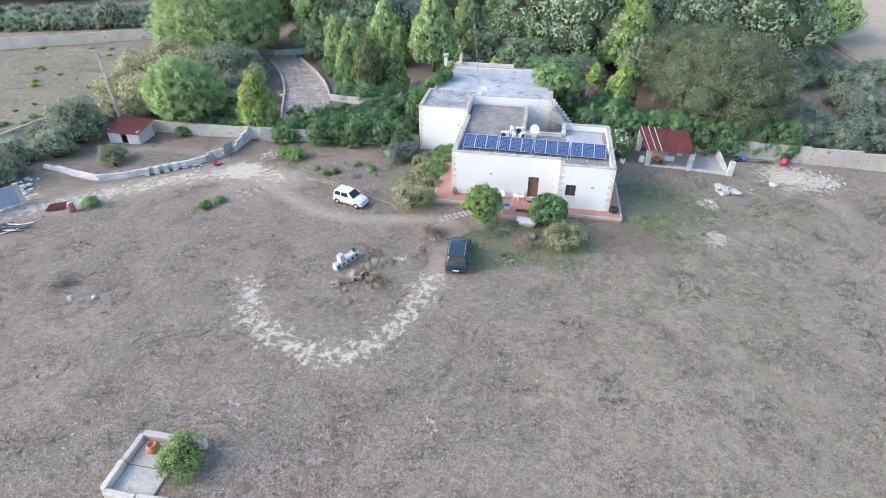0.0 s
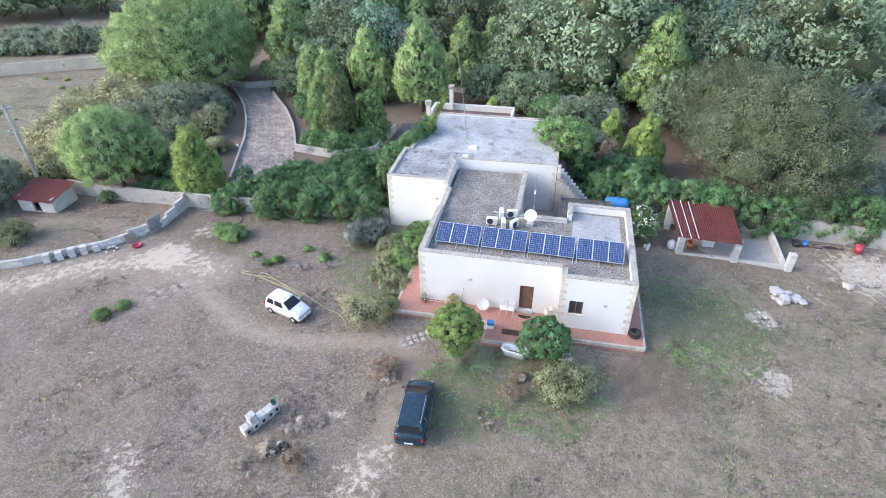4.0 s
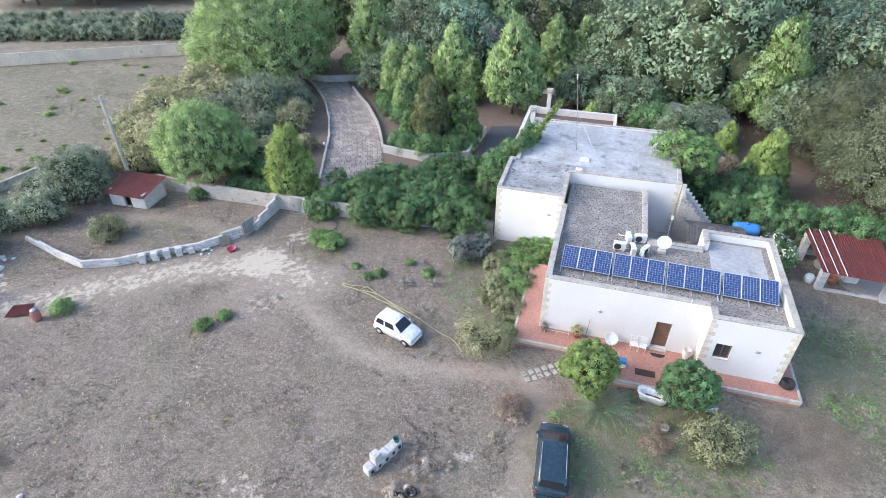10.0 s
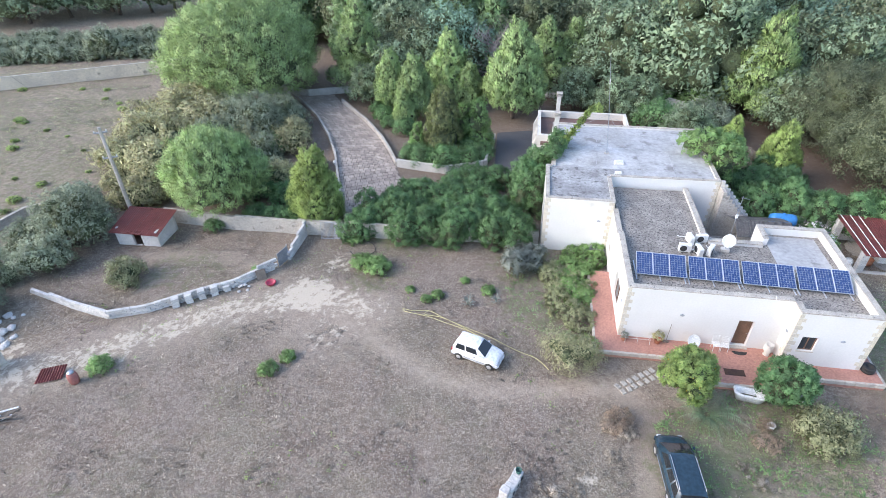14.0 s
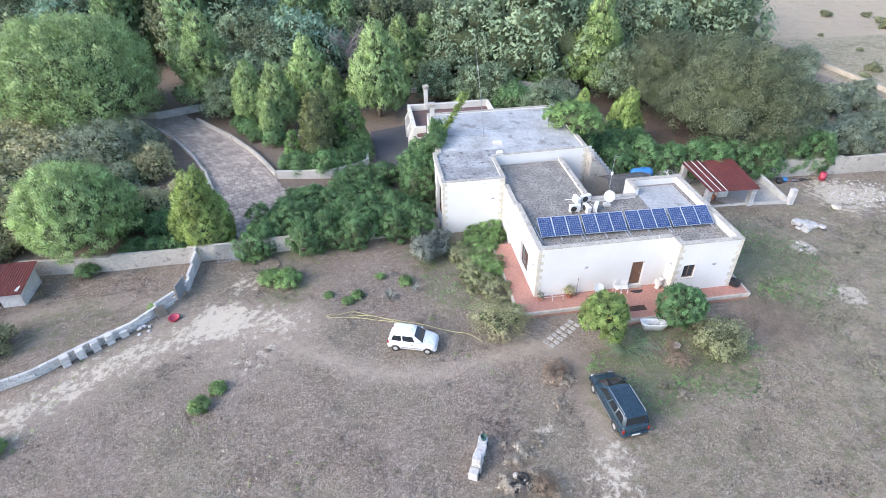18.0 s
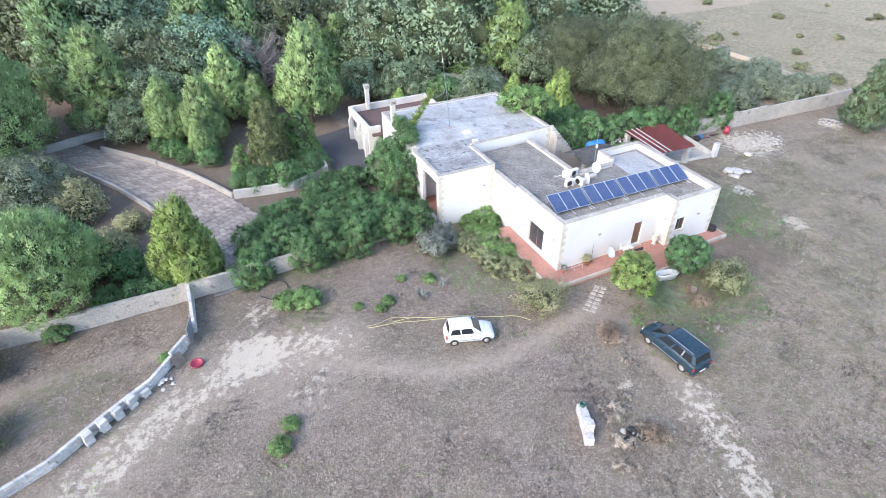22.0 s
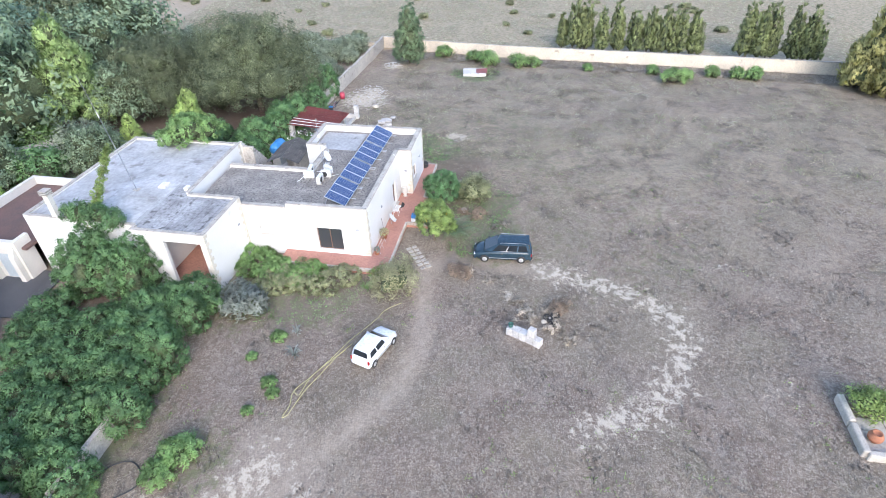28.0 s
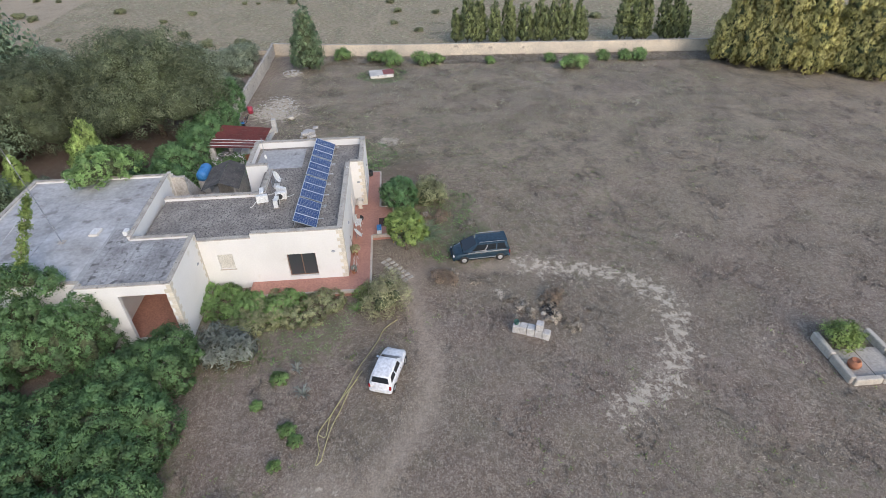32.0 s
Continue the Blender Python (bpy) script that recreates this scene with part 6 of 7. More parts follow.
# scrub beyond the walls in the east
m1 = bush(at_ground(40, 18, 0, 1.0), 64, "grey-green scrub bush beyond the wall", LEAF_OLIVE, "scrub beyond the wall", 44, size=0.05)
rnd = random.Random(9)
for i in range(64):
    copy_thing(m1, at_ground(rnd.uniform(35.5, 56), rnd.uniform(16.8, 48), rnd.uniform(0, 360), rnd.uniform(1.1, 2.2)))
m2 = bush(at_ground(62, 20, 0, 1.0), 75, "low green bush in the far dry field", LEAF_MIXED, "far field bushes", 30, size=0.06, tall=0.6)
for i in range(60):
    copy_thing(m2, at_ground(rnd.uniform(60, 110), rnd.uniform(-45, 80), rnd.uniform(0, 360), rnd.uniform(0.4, 1.1)))
plant("cedar", [(0, 0, 1.6, 2.3, 2.3, 1.7), (0, 0, 3.4, 2.0, 2.0, 1.8), (0.1, 0, 5.2, 1.4, 1.4, 1.6), (0, 0, 6.8, 0.7, 0.7, 1.2)], LEAF_CYPRESS, 65, at_ground(48.6, 8.4), "dark conical cypress in the field corner", "tree", 130, 0.38, 9, 12, 0.09, None, (7.4, 0.16), 0, "", 0.5, 1.4, -0.5, 1.4, 0.8)
fb = bush(at_ground(48.8, -3.2, 0, 1.45), 66, "low green bush against the boundary wall", LEAF_WEED, "field bushes", 28)
for x, y, s in ((48.5, -7.5, 0.9), (48.8, -9.5, 0.7), (43.6, -27.5, 1.0), (46.2, -38, 0.8), (46.9, -33, 0.7), (46.6, -36, 0.7), (47.5, -17, 0.5), (50.5, -1, 0.8), (47.2, -25.5, 0.6), (52.2, 4, 0.9), (44.6, -29, 0.7)):
    copy_thing(fb, at_ground(x, y, x * 30, s))
sl = plant("slim_cypress", [(0, 0, 1.2, 0.65, 0.65, 1.2), (0, 0, 2.6, 0.55, 0.55, 1.3), (0, 0, 3.9, 0.32, 0.32, 1.1)], LEAF_CONE, 67, at_ground(57.5, -16, 0, 1.1), "slim young cypress in a row beyond the wall", "tree", 34, 0.26, 7, 8, 0.1, None, (4, 0.07), 3, "row of cypresses", 0.5, 1.5, -0.5, 1.6, 1.0)
rnd = random.Random(10)
for i in range(44):
    k = i / 43
    x, y = 58.0 - 3.4 * k + rnd.uniform(-0.7, 0.7), -13 - 35 * k + rnd.uniform(-0.8, 0.8)
    if -33 > y > -38:
        continue
    copy_thing(sl, at_ground(x, y, rnd.uniform(0, 360), rnd.uniform(0.8, 1.35)))
dc = plant("conifer", [(0, 0, 2.0, 2.7, 2.7, 2.0), (0.5, 0.3, 4.2, 2.3, 2.3, 1.8), (-0.4, -0.3, 6.2, 1.8, 1.8, 1.7), (0.2, -0.3, 8.0, 1.2, 1.2, 1.6), (0, 0.2, 9.4, 0.7, 0.7, 1.3)], LEAF_GOLD, 68, at_ground(43.4, -49.4, 0, 0.95), "golden brown-green conifer at the field's end", "tree", 140, 0.5, 8, 10, 0.16, None, (9.6, 0.2), 0, "conifers at the field end", 0.5, 1.5, -0.5, 1.6, 1.0)
for x, y, r, s in ((41.1, -51.5, 40, 1.0), (39.6, -54.5, 90, 1.05), (42.8, -54.5, 150, 1.1), (38.6, -57.6, 210, 1.0), (41.6, -58, 60, 1.1), (37.6, -60.8, 20, 0.95), (35.8, -62.6, 100, 0.85), (40, -63, 10, 1.1), (46, -50.8, 0, 0.85), (33.6, -63.4, 70, 0.6), (45.4, -55, 120, 1.0)):
    copy_thing(dc, at_ground(x, y, r, s))
# olive grove and trees past the far west wall
g1 = oak(at_ground(-74, 54, 0, 0.6), 69, "grey-green olive in the far grove", LEAF_OLIVE, "far olive grove", 90, 1.0, 6, 6, 0.26)
rnd = random.Random(12)
for i in range(72):
    row, k = i % 3, (i // 3) / 23
    x = -112 + 57 * k + rnd.uniform(-0.5, 0.5)
    y = 49.6 + (x + 86) * 0.29 + row * 5.0 + rnd.uniform(-0.6, 0.6)
    copy_thing(g1, at_ground(x, y, rnd.uniform(0, 360), rnd.uniform(0.6, 0.78), -0.9))
for i in range(24):
    x = rnd.uniform(-120, -48)
    y = 74 + (x + 90) * 0.3 + rnd.uniform(0, 14)
    copy_thing(dk, at_ground(x, y, rnd.uniform(0, 360), rnd.uniform(0.9, 1.3)))
# low yellow-green weeds in the far field
w1 = bush(at_ground(-57, 8, 0, 0.8), 70, "yellow-green field weed clump", LEAF_LIME, "field weeds", 16, tall=0.6)
for i in range(46):
    x, y = (rnd.uniform(-60, -53.5), rnd.uniform(-4, 16)) if i < 22 else (rnd.uniform(-88, -50), rnd.uniform(14, 40))
    copy_thing(w1, at_ground(x, y, rnd.uniform(0, 360), rnd.uniform(0.3, 0.9)))
# weed clumps in the yard
w2 = bush(at_ground(-17.3, 5.1, 0, 1.0), 71, "leafy green bush in the dry yard", LEAF_WEED, "yard weeds", 40, size=0.05, long=1.6, tall=0.7, core=0.5)
for x, y, s in ((-18.6, 5.6, 0.85), (-32.2, -6.6, 0.75), (-21.4, -5.6, 0.6), (-20.6, -4.4, 0.5), (-12.2, 2.6, 0.45), (-12.9, 2.1, 0.4), (-8.6, 3.6, 0.5), (-14.2, 3.0, 0.35), (-26.3, 3.9, 0.5), (-20, 8.7, 0.7), (-10.4, 4.5, 0.35), (-34, -19, 0.6)):
    copy_thing(w2, at_ground(x, y, x * 60, s))
w3 = bush(at_ground(-4.2, -11.6, 0, 0.8), 72, "sprawling withered weeds beside the white blocks", STRAW, "weeds by the blocks", 10, size=0.03, tall=0.22, long=3.0, core=0)
for x, y, s in ((-5.0, -13.4, 0.9), (-3.7, -13.0, 0.8), (-5.9, -14.3, 0.8), (0.0, -7.2, 0.7), (-1.0, -8.8, 0.5), (5.6, -8.5, 0.55), (6.2, -9.4, 0.5), (-3.0, -11.0, 0.5)):
    copy_thing(w3, at_ground(x, y, x * 90, s))
for x, y, s, seed in ((-0.6, -6.6, 0.85, 161), (7.0, -6.9, 0.7, 162), (7.4, -5.6, 0.5, 163), (-3.2, -13.6, 0.7, 164)):
    bush(at_ground(x, y, x * 30, s), seed, "dry rust-brown brush in the field", LEAF_RUST, "dry brush", 20, size=0.03, tall=0.6, long=2.4, core=0)

# dry grass and green weeds over the field
TERR_BOX = [(-1.8, -3.4), (15.2, -3.4), (15.2, 14), (8.6, 24), (-6, 24), (-5.4, 9.2), (-1.8, 9.2)]


def tufts(name, count, region, height, material, seed, label, blades=5, keep=None, flat_z=0.3, clear=()):
    """Grass blades in tufts over a region, kept off the lines in clear (a line and its half width)."""
    rng = np.random.default_rng(seed)
    x, y = rng.uniform(region[0], region[1], count), rng.uniform(region[2], region[3], count)
    for line, gap in clear:
        ok = line_gap(x, y, line) > gap
        x, y = x[ok], y[ok]
    ok = np.array([not inside(a, b, TERR_BOX) and (keep is None or keep(a, b)) for a, b in zip(x, y)])
    x, y = x[ok], y[ok]
    z = np.array([ground_z(a, b) for a, b in zip(x, y)]) - 0.06
    n = len(x)
    c = np.repeat(np.stack([x, y, z], 1), blades, axis=0)
    yaw, s = rng.uniform(0, 6.28, n * blades), np.repeat(rng.uniform(0.5, 1.4, n), blades) * rng.uniform(0.6, 1.2, n * blades) * height
    lean = rng.uniform(0.75, 1.3, n * blades)
    d = np.stack([np.cos(yaw), np.sin(yaw), np.zeros_like(yaw)], 1)
    w = np.stack([-np.sin(yaw), np.cos(yaw), np.zeros_like(yaw)], 1) * (0.035 + 0.06 * s)[:, None]
    c = c + d * 0.06 * rng.random((n * blades, 1))
    tip = c + d * (s * lean)[:, None] + np.stack([0 * s, 0 * s, s * flat_z + 0.06], 1)
    v = np.stack([c - w, c + w, tip], 1).reshape(-1, 3)
    up = np.repeat(d * 0.35 + [0, 0, 1], 3, axis=0)
    up /= np.linalg.norm(up, axis=1)[:, None]
    ob = new(name, leaf_mesh(name, (v, np.arange(n * blades * 3).reshape(-1, 3), up), material))
    return tagged(ob, label, "grass", "", "stuff")


def no_chalk(x, y):
    return noise.noise((x * 0.25, y * 0.25, 5)) > -0.25 and y < 9.2


def stubbly(x, y):
    return 0.9 * noise.noise((x * 0.3, y * 0.3, 12)) + 0.7 * noise.noise((x * 0.9, y * 0.9, 15)) > (-0.42 if x < 16 else -0.12) and y < 9.2


def greenish(x, y):
    return noise.noise((x * 0.12, y * 0.12, 9)) > 0.12 and y < 14


def lush(x, y):
    return math.hypot(x - 19, (y - 2) * 0.8) < 4.4 or math.hypot(x - 9, y + 6.2) < 4 or math.hypot(x - 4, y + 7.5) < 2.6 or math.hypot(x + 4, (y - 4.5) * 0.7) < 3.4 or math.hypot(x - 44, y + 2) < 3.5


tufts("dry_grass", 52000, (-48, 54, -60, 14), 0.13, STRAW, 80, "short dry straw-coloured grass tufts", 3, no_chalk, 0.45, ((TRACK_W, 2.2), (TRACK_S, 1.0)))
tufts("withered_stubble", 104000, (-46, 54, -60, 12), 0.1, STUBBLE, 86, "dark withered stubble tufts dotted over the dry field", 3, stubbly, 0.85, ((TRACK_W, 1.9), (TRACK_S, 0.8), (PATCH_U, 0.8)))
tufts("east_field_grass", 22000, (18, 53, -46, 9), 0.13, LEAF_FIELD, 87, "thin yellow-green grass over the eastern field", 3, lambda x, y: noise.noise((x * 0.13, y * 0.13, 7)) > -0.25 - (x - 30) * 0.012, 0.6)
tufts("green_weeds_low", 9000, (-46, 50, -45, 14), 0.16, LEAF_LIME, 81, "scattered low green weeds", 5, greenish)
tufts("lush_grass", 13000, (-9, 49, -11, 10), 0.24, LEAF_WEED, 82, "rank green grass round the house", 5, lush)


def wall_foot(x, y):
    return abs(x - (54.4 + (y - 6.5) * 0.095)) < 4.5 and x < 53.8 + (y - 6.5) * 0.095


tufts("tall_dry_grass", 9000, (42, 55, -52, 8), 0.5, STRAW, 83, "tall straw grass along the boundary wall", 4, wall_foot, 0.4)
tufts("far_field_grass", 16000, (56, 100, -60, 60), 0.42, LEAF_FIELD, 84, "rough green and straw grass beyond the wall", 4, lambda x, y: noise.noise((x * 0.2, y * 0.2, 2)) > -0.15)
tufts("west_field_grass", 14000, (-100, -50, -10, 52), 0.35, LEAF_MIXED, 85, "rough grass in the western field", 4, lambda x, y: noise.noise((x * 0.2, y * 0.2, 4)) > 0)

# ---- cars ----


def loft(stations, profile, bm=None):
    """A body through stations along x; profile gives the half outline of each, from its lowest to its highest middle point."""
    bm = bm or bmesh.new()
    rings = []
    for st in stations:
        half = profile(*st[1:])
        ring = [bm.verts.new((st[0], y, z)) for y, z in half] + [bm.verts.new((st[0], -y, z)) for y, z in half[-2:0:-1]]
        rings.append(ring)
    n = len(rings[0])
    for r, s in zip(rings, rings[1:]):
        for i in range(n):
            bm.faces.new((r[i], r[(i + 1) % n], s[(i + 1) % n], s[i]))
    bm.faces.new(rings[0][::-1])
    bm.faces.new(rings[-1])
    return bm


def body_outline(w, lo, hi):
    return [(0, lo), (w * 0.82, lo), (w * 0.97, lo + 0.08), (w, lo + 0.26), (w * 0.992, hi - 0.2), (w * 0.95, hi - 0.05), (w * 0.86, hi), (w * 0.45, hi + 0.025), (0, hi + 0.035)]


def cabin_faces(belt, roof):
    """Corner points of the cabin: belt and roof as (rear, front, half width, height)."""
    br, bf, bw, bz = belt
    rr, rf, rw, rz = roof
    p = lambda x, y, z: Vector((x, y, z))
    return {"left": (p(br, bw, bz), p(bf, bw, bz), p(rf, rw, rz), p(rr, rw, rz)), "right": (p(bf, -bw, bz), p(br, -bw, bz), p(rr, -rw, rz), p(rf, -rw, rz)),
            "front": (p(bf, bw, bz), p(bf, -bw, bz), p(rf, -rw, rz), p(rf, rw, rz)), "rear": (p(br, -bw, bz), p(br, bw, bz), p(rr, rw, rz), p(rr, -rw, rz))}


def pane_on(quad, u0, u1, v0, v1, lift=0.008, u2=None, u3=None):
    """A thin pane on a four-cornered face, between shares of its width and height (u2, u3: shares at its top)."""
    a, b, c, d = quad
    n = (b - a).cross(d - a).normalized()
    at = lambda u, v: (a.lerp(b, u)).lerp(d.lerp(c, u), v)
    u2, u3 = u0 if u2 is None else u2, u1 if u3 is None else u3
    q = [at(u0, v0), at(u1, v0), at(u3, v1), at(u2, v1)]
    bm = bmesh.new()
    lo = [bm.verts.new(p - n * 0.004) for p in q]
    hi = [bm.verts.new(p + n * lift) for p in q]
    bm.faces.new(lo[::-1])
    bm.faces.new(hi)
    for i in range(4):
        bm.faces.new((lo[i], lo[(i + 1) % 4], hi[(i + 1) % 4], hi[i]))
    return bm


HUB = surface("wheel_cover", (0.5, 0.5, 0.5), (0.4, 0.4, 0.4), 0.5, 5, 20, 0.1, metal=0.4)
LAMP_CLEAR = glass("clear_lamp", (0.6, 0.62, 0.65), 0.1)
LAMP_RED = glass("red_lamp", (0.35, 0.02, 0.02), 0.15)


def car(m, label, paint, length, width, stations, belt, roof, side_panes, wheel_r, axles, rails=False, trim=None):
    ob = thing("car", m, label, "car", "parked cars")
    w = width / 2
    body = part("body", loft(stations, body_outline), paint, ob, "", True)
    br, bf, bw, bz = belt
    rr, rf, rw, rz = roof
    bm = bmesh.new()
    rows = []
    for x0, x1, hw, z in ((br, bf, bw, bz - 0.05), (br + 0.01, bf - 0.02, bw, bz), (rr, rf, rw, rz), (rr + 0.12, rf - 0.1, rw - 0.1, rz + 0.045), (rr + 0.4, rf - 0.4, rw - 0.35, rz + 0.06)):
        rows.append([bm.verts.new(v) for v in ((x0, hw, z), (x1, hw, z), (x1, -hw, z), (x0, -hw, z))])
    for r, s in zip(rows, rows[1:]):
        for i in range(4):
            bm.faces.new((r[i], r[(i + 1) % 4], s[(i + 1) % 4], s[i]))
    bm.faces.new(rows[-1])
    bmesh.ops.bevel(bm, geom=[e for e in bm.edges if len(e.link_faces) == 2], offset=0.05, segments=2, affect="EDGES")
    part("cabin", bm, paint, ob, "", True)
    faces = cabin_faces((br + 0.01, bf - 0.02, bw, bz), roof)
    part("windscreen", pane_on(faces["front"], 0.06, 0.94, 0.06, 0.93), CAR_GLASS, ob)
    part("rear_window", pane_on(faces["rear"], 0.1, 0.9, 0.14, 0.88), CAR_GLASS, ob)
    for a, b, c, d in side_panes:
        part("side_window", pane_on(faces["left"], a, b, 0.1, 0.86, 0.008, c, d), CAR_GLASS, ob)
        part("side_window", pane_on(faces["right"], 1 - b, 1 - a, 0.1, 0.86, 0.008, 1 - d, 1 - c), CAR_GLASS, ob)
    for x in axles:
        for sg in (-1, 1):
            wheel = new("wheel")
            wheel.parent = ob
            wheel.matrix_local = pose(x, sg * (w - 0.075), wheel_r, 90 * sg, 0, 0)
            bm = lathe([(wheel_r * 0.6, -0.085), (wheel_r * 0.93, -0.09), (wheel_r, -0.06), (wheel_r, 0.06), (wheel_r * 0.93, 0.09), (wheel_r * 0.6, 0.085)], None, 20)
            part("tyre", bm, RUBBER, wheel, "", True)
            bm = lathe([(0.02, -0.1), (wheel_r * 0.3, -0.1), (wheel_r * 0.58, -0.085), (wheel_r * 0.62, -0.075), (wheel_r * 0.62, -0.02)], None, 16)
            part("rim", bm, HUB, wheel, "", True)
            arch = tube([(wheel_r * 1.1 * math.cos(radians(a)), sg * wheel_r * 1.1 * math.sin(radians(a)), -0.07) for a in range(-5, 186, 10)], 0.022, None, 5)
            part("arch", arch, PLASTIC_BLACK, wheel)
    f, r = stations[-1], stations[0]
    bump = trim or paint
    part("front_bumper", loft([(f[0] - 0.16, w * 0.9, 0.3, 0.5), (f[0] - 0.03, w * 0.88, 0.28, 0.52), (f[0] + 0.06, w * 0.7, 0.3, 0.5)], lambda q, lo, hi: [(0, lo), (q, lo), (q, hi), (0, hi)]), bump, ob)
    part("rear_bumper", loft([(r[0] - 0.07, w * 0.75, 0.34, 0.54), (r[0] + 0.02, w * 0.93, 0.3, 0.56), (r[0] + 0.16, w * 0.96, 0.32, 0.54)], lambda q, lo, hi: [(0, lo), (q, lo), (q, hi), (0, hi)]), bump, ob)
    part("number_plate", box(r[0] - 0.09, r[0] - 0.075, -0.26, 0.26, 0.4, 0.51), PLASTIC_WHITE, ob, "pale number plate")
    for sg in (-1, 1):
        part("headlight", box(f[0] - 0.12, f[0] - 0.0, sg * w * 0.64 - 0.12, sg * w * 0.64 + 0.12, 0.56, 0.68, None, 0.02), LAMP_CLEAR, ob)
        part("tail_light", box(r[0] - 0.015, r[0] + 0.09, sg * w * 0.86 - 0.06, sg * w * 0.86 + 0.06, 0.6, 0.86, None, 0.015), LAMP_RED, ob)
        part("mirror", box(bf - 0.42, bf - 0.3, sg * (w + 0.06) - 0.07, sg * (w + 0.06) + 0.07, bz + 0.02, bz + 0.14, None, 0.025), trim or paint, ob)
        part("side_strip", box(axles[0] + 0.35, axles[1] - 0.35, sg * w * 1.0 - 0.012, sg * w * 1.0 + 0.012, 0.42, 0.48), PLASTIC_BLACK if trim else METAL_GREY, ob)
        part("door_handle", box(0.0, 0.14, sg * w * 0.995 - 0.018, sg * w * 0.995 + 0.018, bz - 0.2, bz - 0.16), PLASTIC_BLACK, ob)
        if rails:
            part("roof_rail", tube([(rr + 0.15, sg * (rw - 0.04), rz + 0.03), (rr + 0.25, sg * (rw - 0.04), rz + 0.09), (rf - 0.25, sg * (rw - 0.04), rz + 0.09), (rf - 0.12, sg * (rw - 0.04), rz + 0.03)], 0.02), METAL_GREY, ob)
    if rails:
        part("spoiler", box(rr - 0.12, rr + 0.2, -rw + 0.05, rw - 0.05, rz - 0.01, rz + 0.05, None, 0.015), paint, ob)
    return ob


car(pose(-8.73, -2.74, -0.53, 0, 0, -18) @ Matrix.Scale(0.94, 4), "small white three-door hatchback parked on the grass", PAINT_WHITE, 3.25, 1.49,
    [(-1.62, 0.62, 0.36, 0.8), (-1.55, 0.70, 0.26, 0.9), (-1.3, 0.735, 0.2, 0.92), (-0.5, 0.745, 0.2, 0.92), (0.7, 0.745, 0.2, 0.9), (1.1, 0.735, 0.2, 0.83), (1.42, 0.70, 0.23, 0.75), (1.58, 0.62, 0.28, 0.66), (1.63, 0.5, 0.34, 0.6)],
    (-1.52, 0.82, 0.70, 0.9), (-1.36, 0.16, 0.57, 1.39), [(0.06, 0.38, 0.1, 0.42), (0.42, 0.78, 0.46, 0.9)], 0.265, (-1.08, 1.1), False, None)
car(pose(2.1, -9.48, -0.53, 0, 0, 94) @ Matrix.Scale(0.93, 4), "dark blue-green people carrier parked on the grass", PAINT_DARK, 4.5, 1.81,
    [(-2.24, 0.76, 0.4, 0.95), (-2.16, 0.86, 0.3, 1.02), (-1.8, 0.9, 0.24, 1.04), (-0.6, 0.905, 0.22, 1.03), (1.0, 0.905, 0.22, 1.0), (1.6, 0.89, 0.22, 0.9), (2.0, 0.82, 0.25, 0.78), (2.2, 0.7, 0.3, 0.68), (2.25, 0.6, 0.36, 0.6)],
    (-2.14, 1.5, 0.84, 1.02), (-1.92, 0.35, 0.69, 1.64), [(0.05, 0.27, 0.07, 0.29), (0.3, 0.52, 0.33, 0.58), (0.55, 0.84, 0.61, 0.93)], 0.32, (-1.45, 1.4), True, None)

# ---- yard and terrace objects ----
blocks = thing("block_stack", at_ground(-6.28, -11.62, 65), "white tufa blocks stacked in a row round a taller middle", "stack")
rnd = random.Random(21)
for x0, x1, w, z0, z1 in ((-1.16, -0.72, 0.24, 0, 0.52), (-0.7, -0.22, 0.25, 0, 0.56), (-0.69, -0.25, 0.23, 0.57, 1.08), (-0.2, 0.27, 0.26, 0, 0.6), (0.29, 0.74, 0.25, 0, 0.57), (0.76, 1.18, 0.24, 0, 0.53)):
    part("block", box(x0, x1, -w, w, z0 - (0.1 if z0 == 0 else 0), z1, None, 0.03, pose(0, 0, 0, 0, 0, rnd.uniform(-3, 3))), CHALK, blocks)
    if z0 == 0:
        # no hole is cut: a near-black plate on the face paints its shade
        part("hollow", box((x0 + x1) / 2 - 0.09, (x0 + x1) / 2 + 0.09, -0.02 - w, 0.01 - w, 0.14, 0.36), HOLLOW_SHADE, blocks, "dark plate standing in for the shade of a hollow in the block")
pot2 = thing("bucket", at_ground(-5.86, -10.72, 0, 1, 0.53), "small dark green bucket on the white blocks", "bucket")
part("body", lathe([(0.1, 0), (0.13, 0.01), (0.17, 0.24), (0.15, 0.24), (0.11, 0.04)], None, 12), surface("green_plastic", (0.04, 0.12, 0.1), (0.03, 0.1, 0.08), 0.5, 3, 10, 0), pot2, "", True)
heap = thing("scrap_heap", at_ground(-4.3, -13.0), "heap of old tyres, mesh and stones in the weeds", "heap")
for i, (x, y, z, r) in enumerate(((0, 0, 0.08, 0.32), (0.45, -0.5, 0.1, 0.34), (-0.5, -0.4, 0.08, 0.3))):
    bm = lathe([(r * 0.55, -0.09), (r * 0.95, -0.1), (r, 0), (r * 0.95, 0.1), (r * 0.55, 0.09), (r * 0.5, 0)], None, 16)
    bmesh.ops.transform(bm, matrix=pose(x, y, z, rnd.uniform(-15, 15), rnd.uniform(-15, 15), 0), verts=bm.verts)
    part("tyre", bm, RUBBER, heap, "", True)


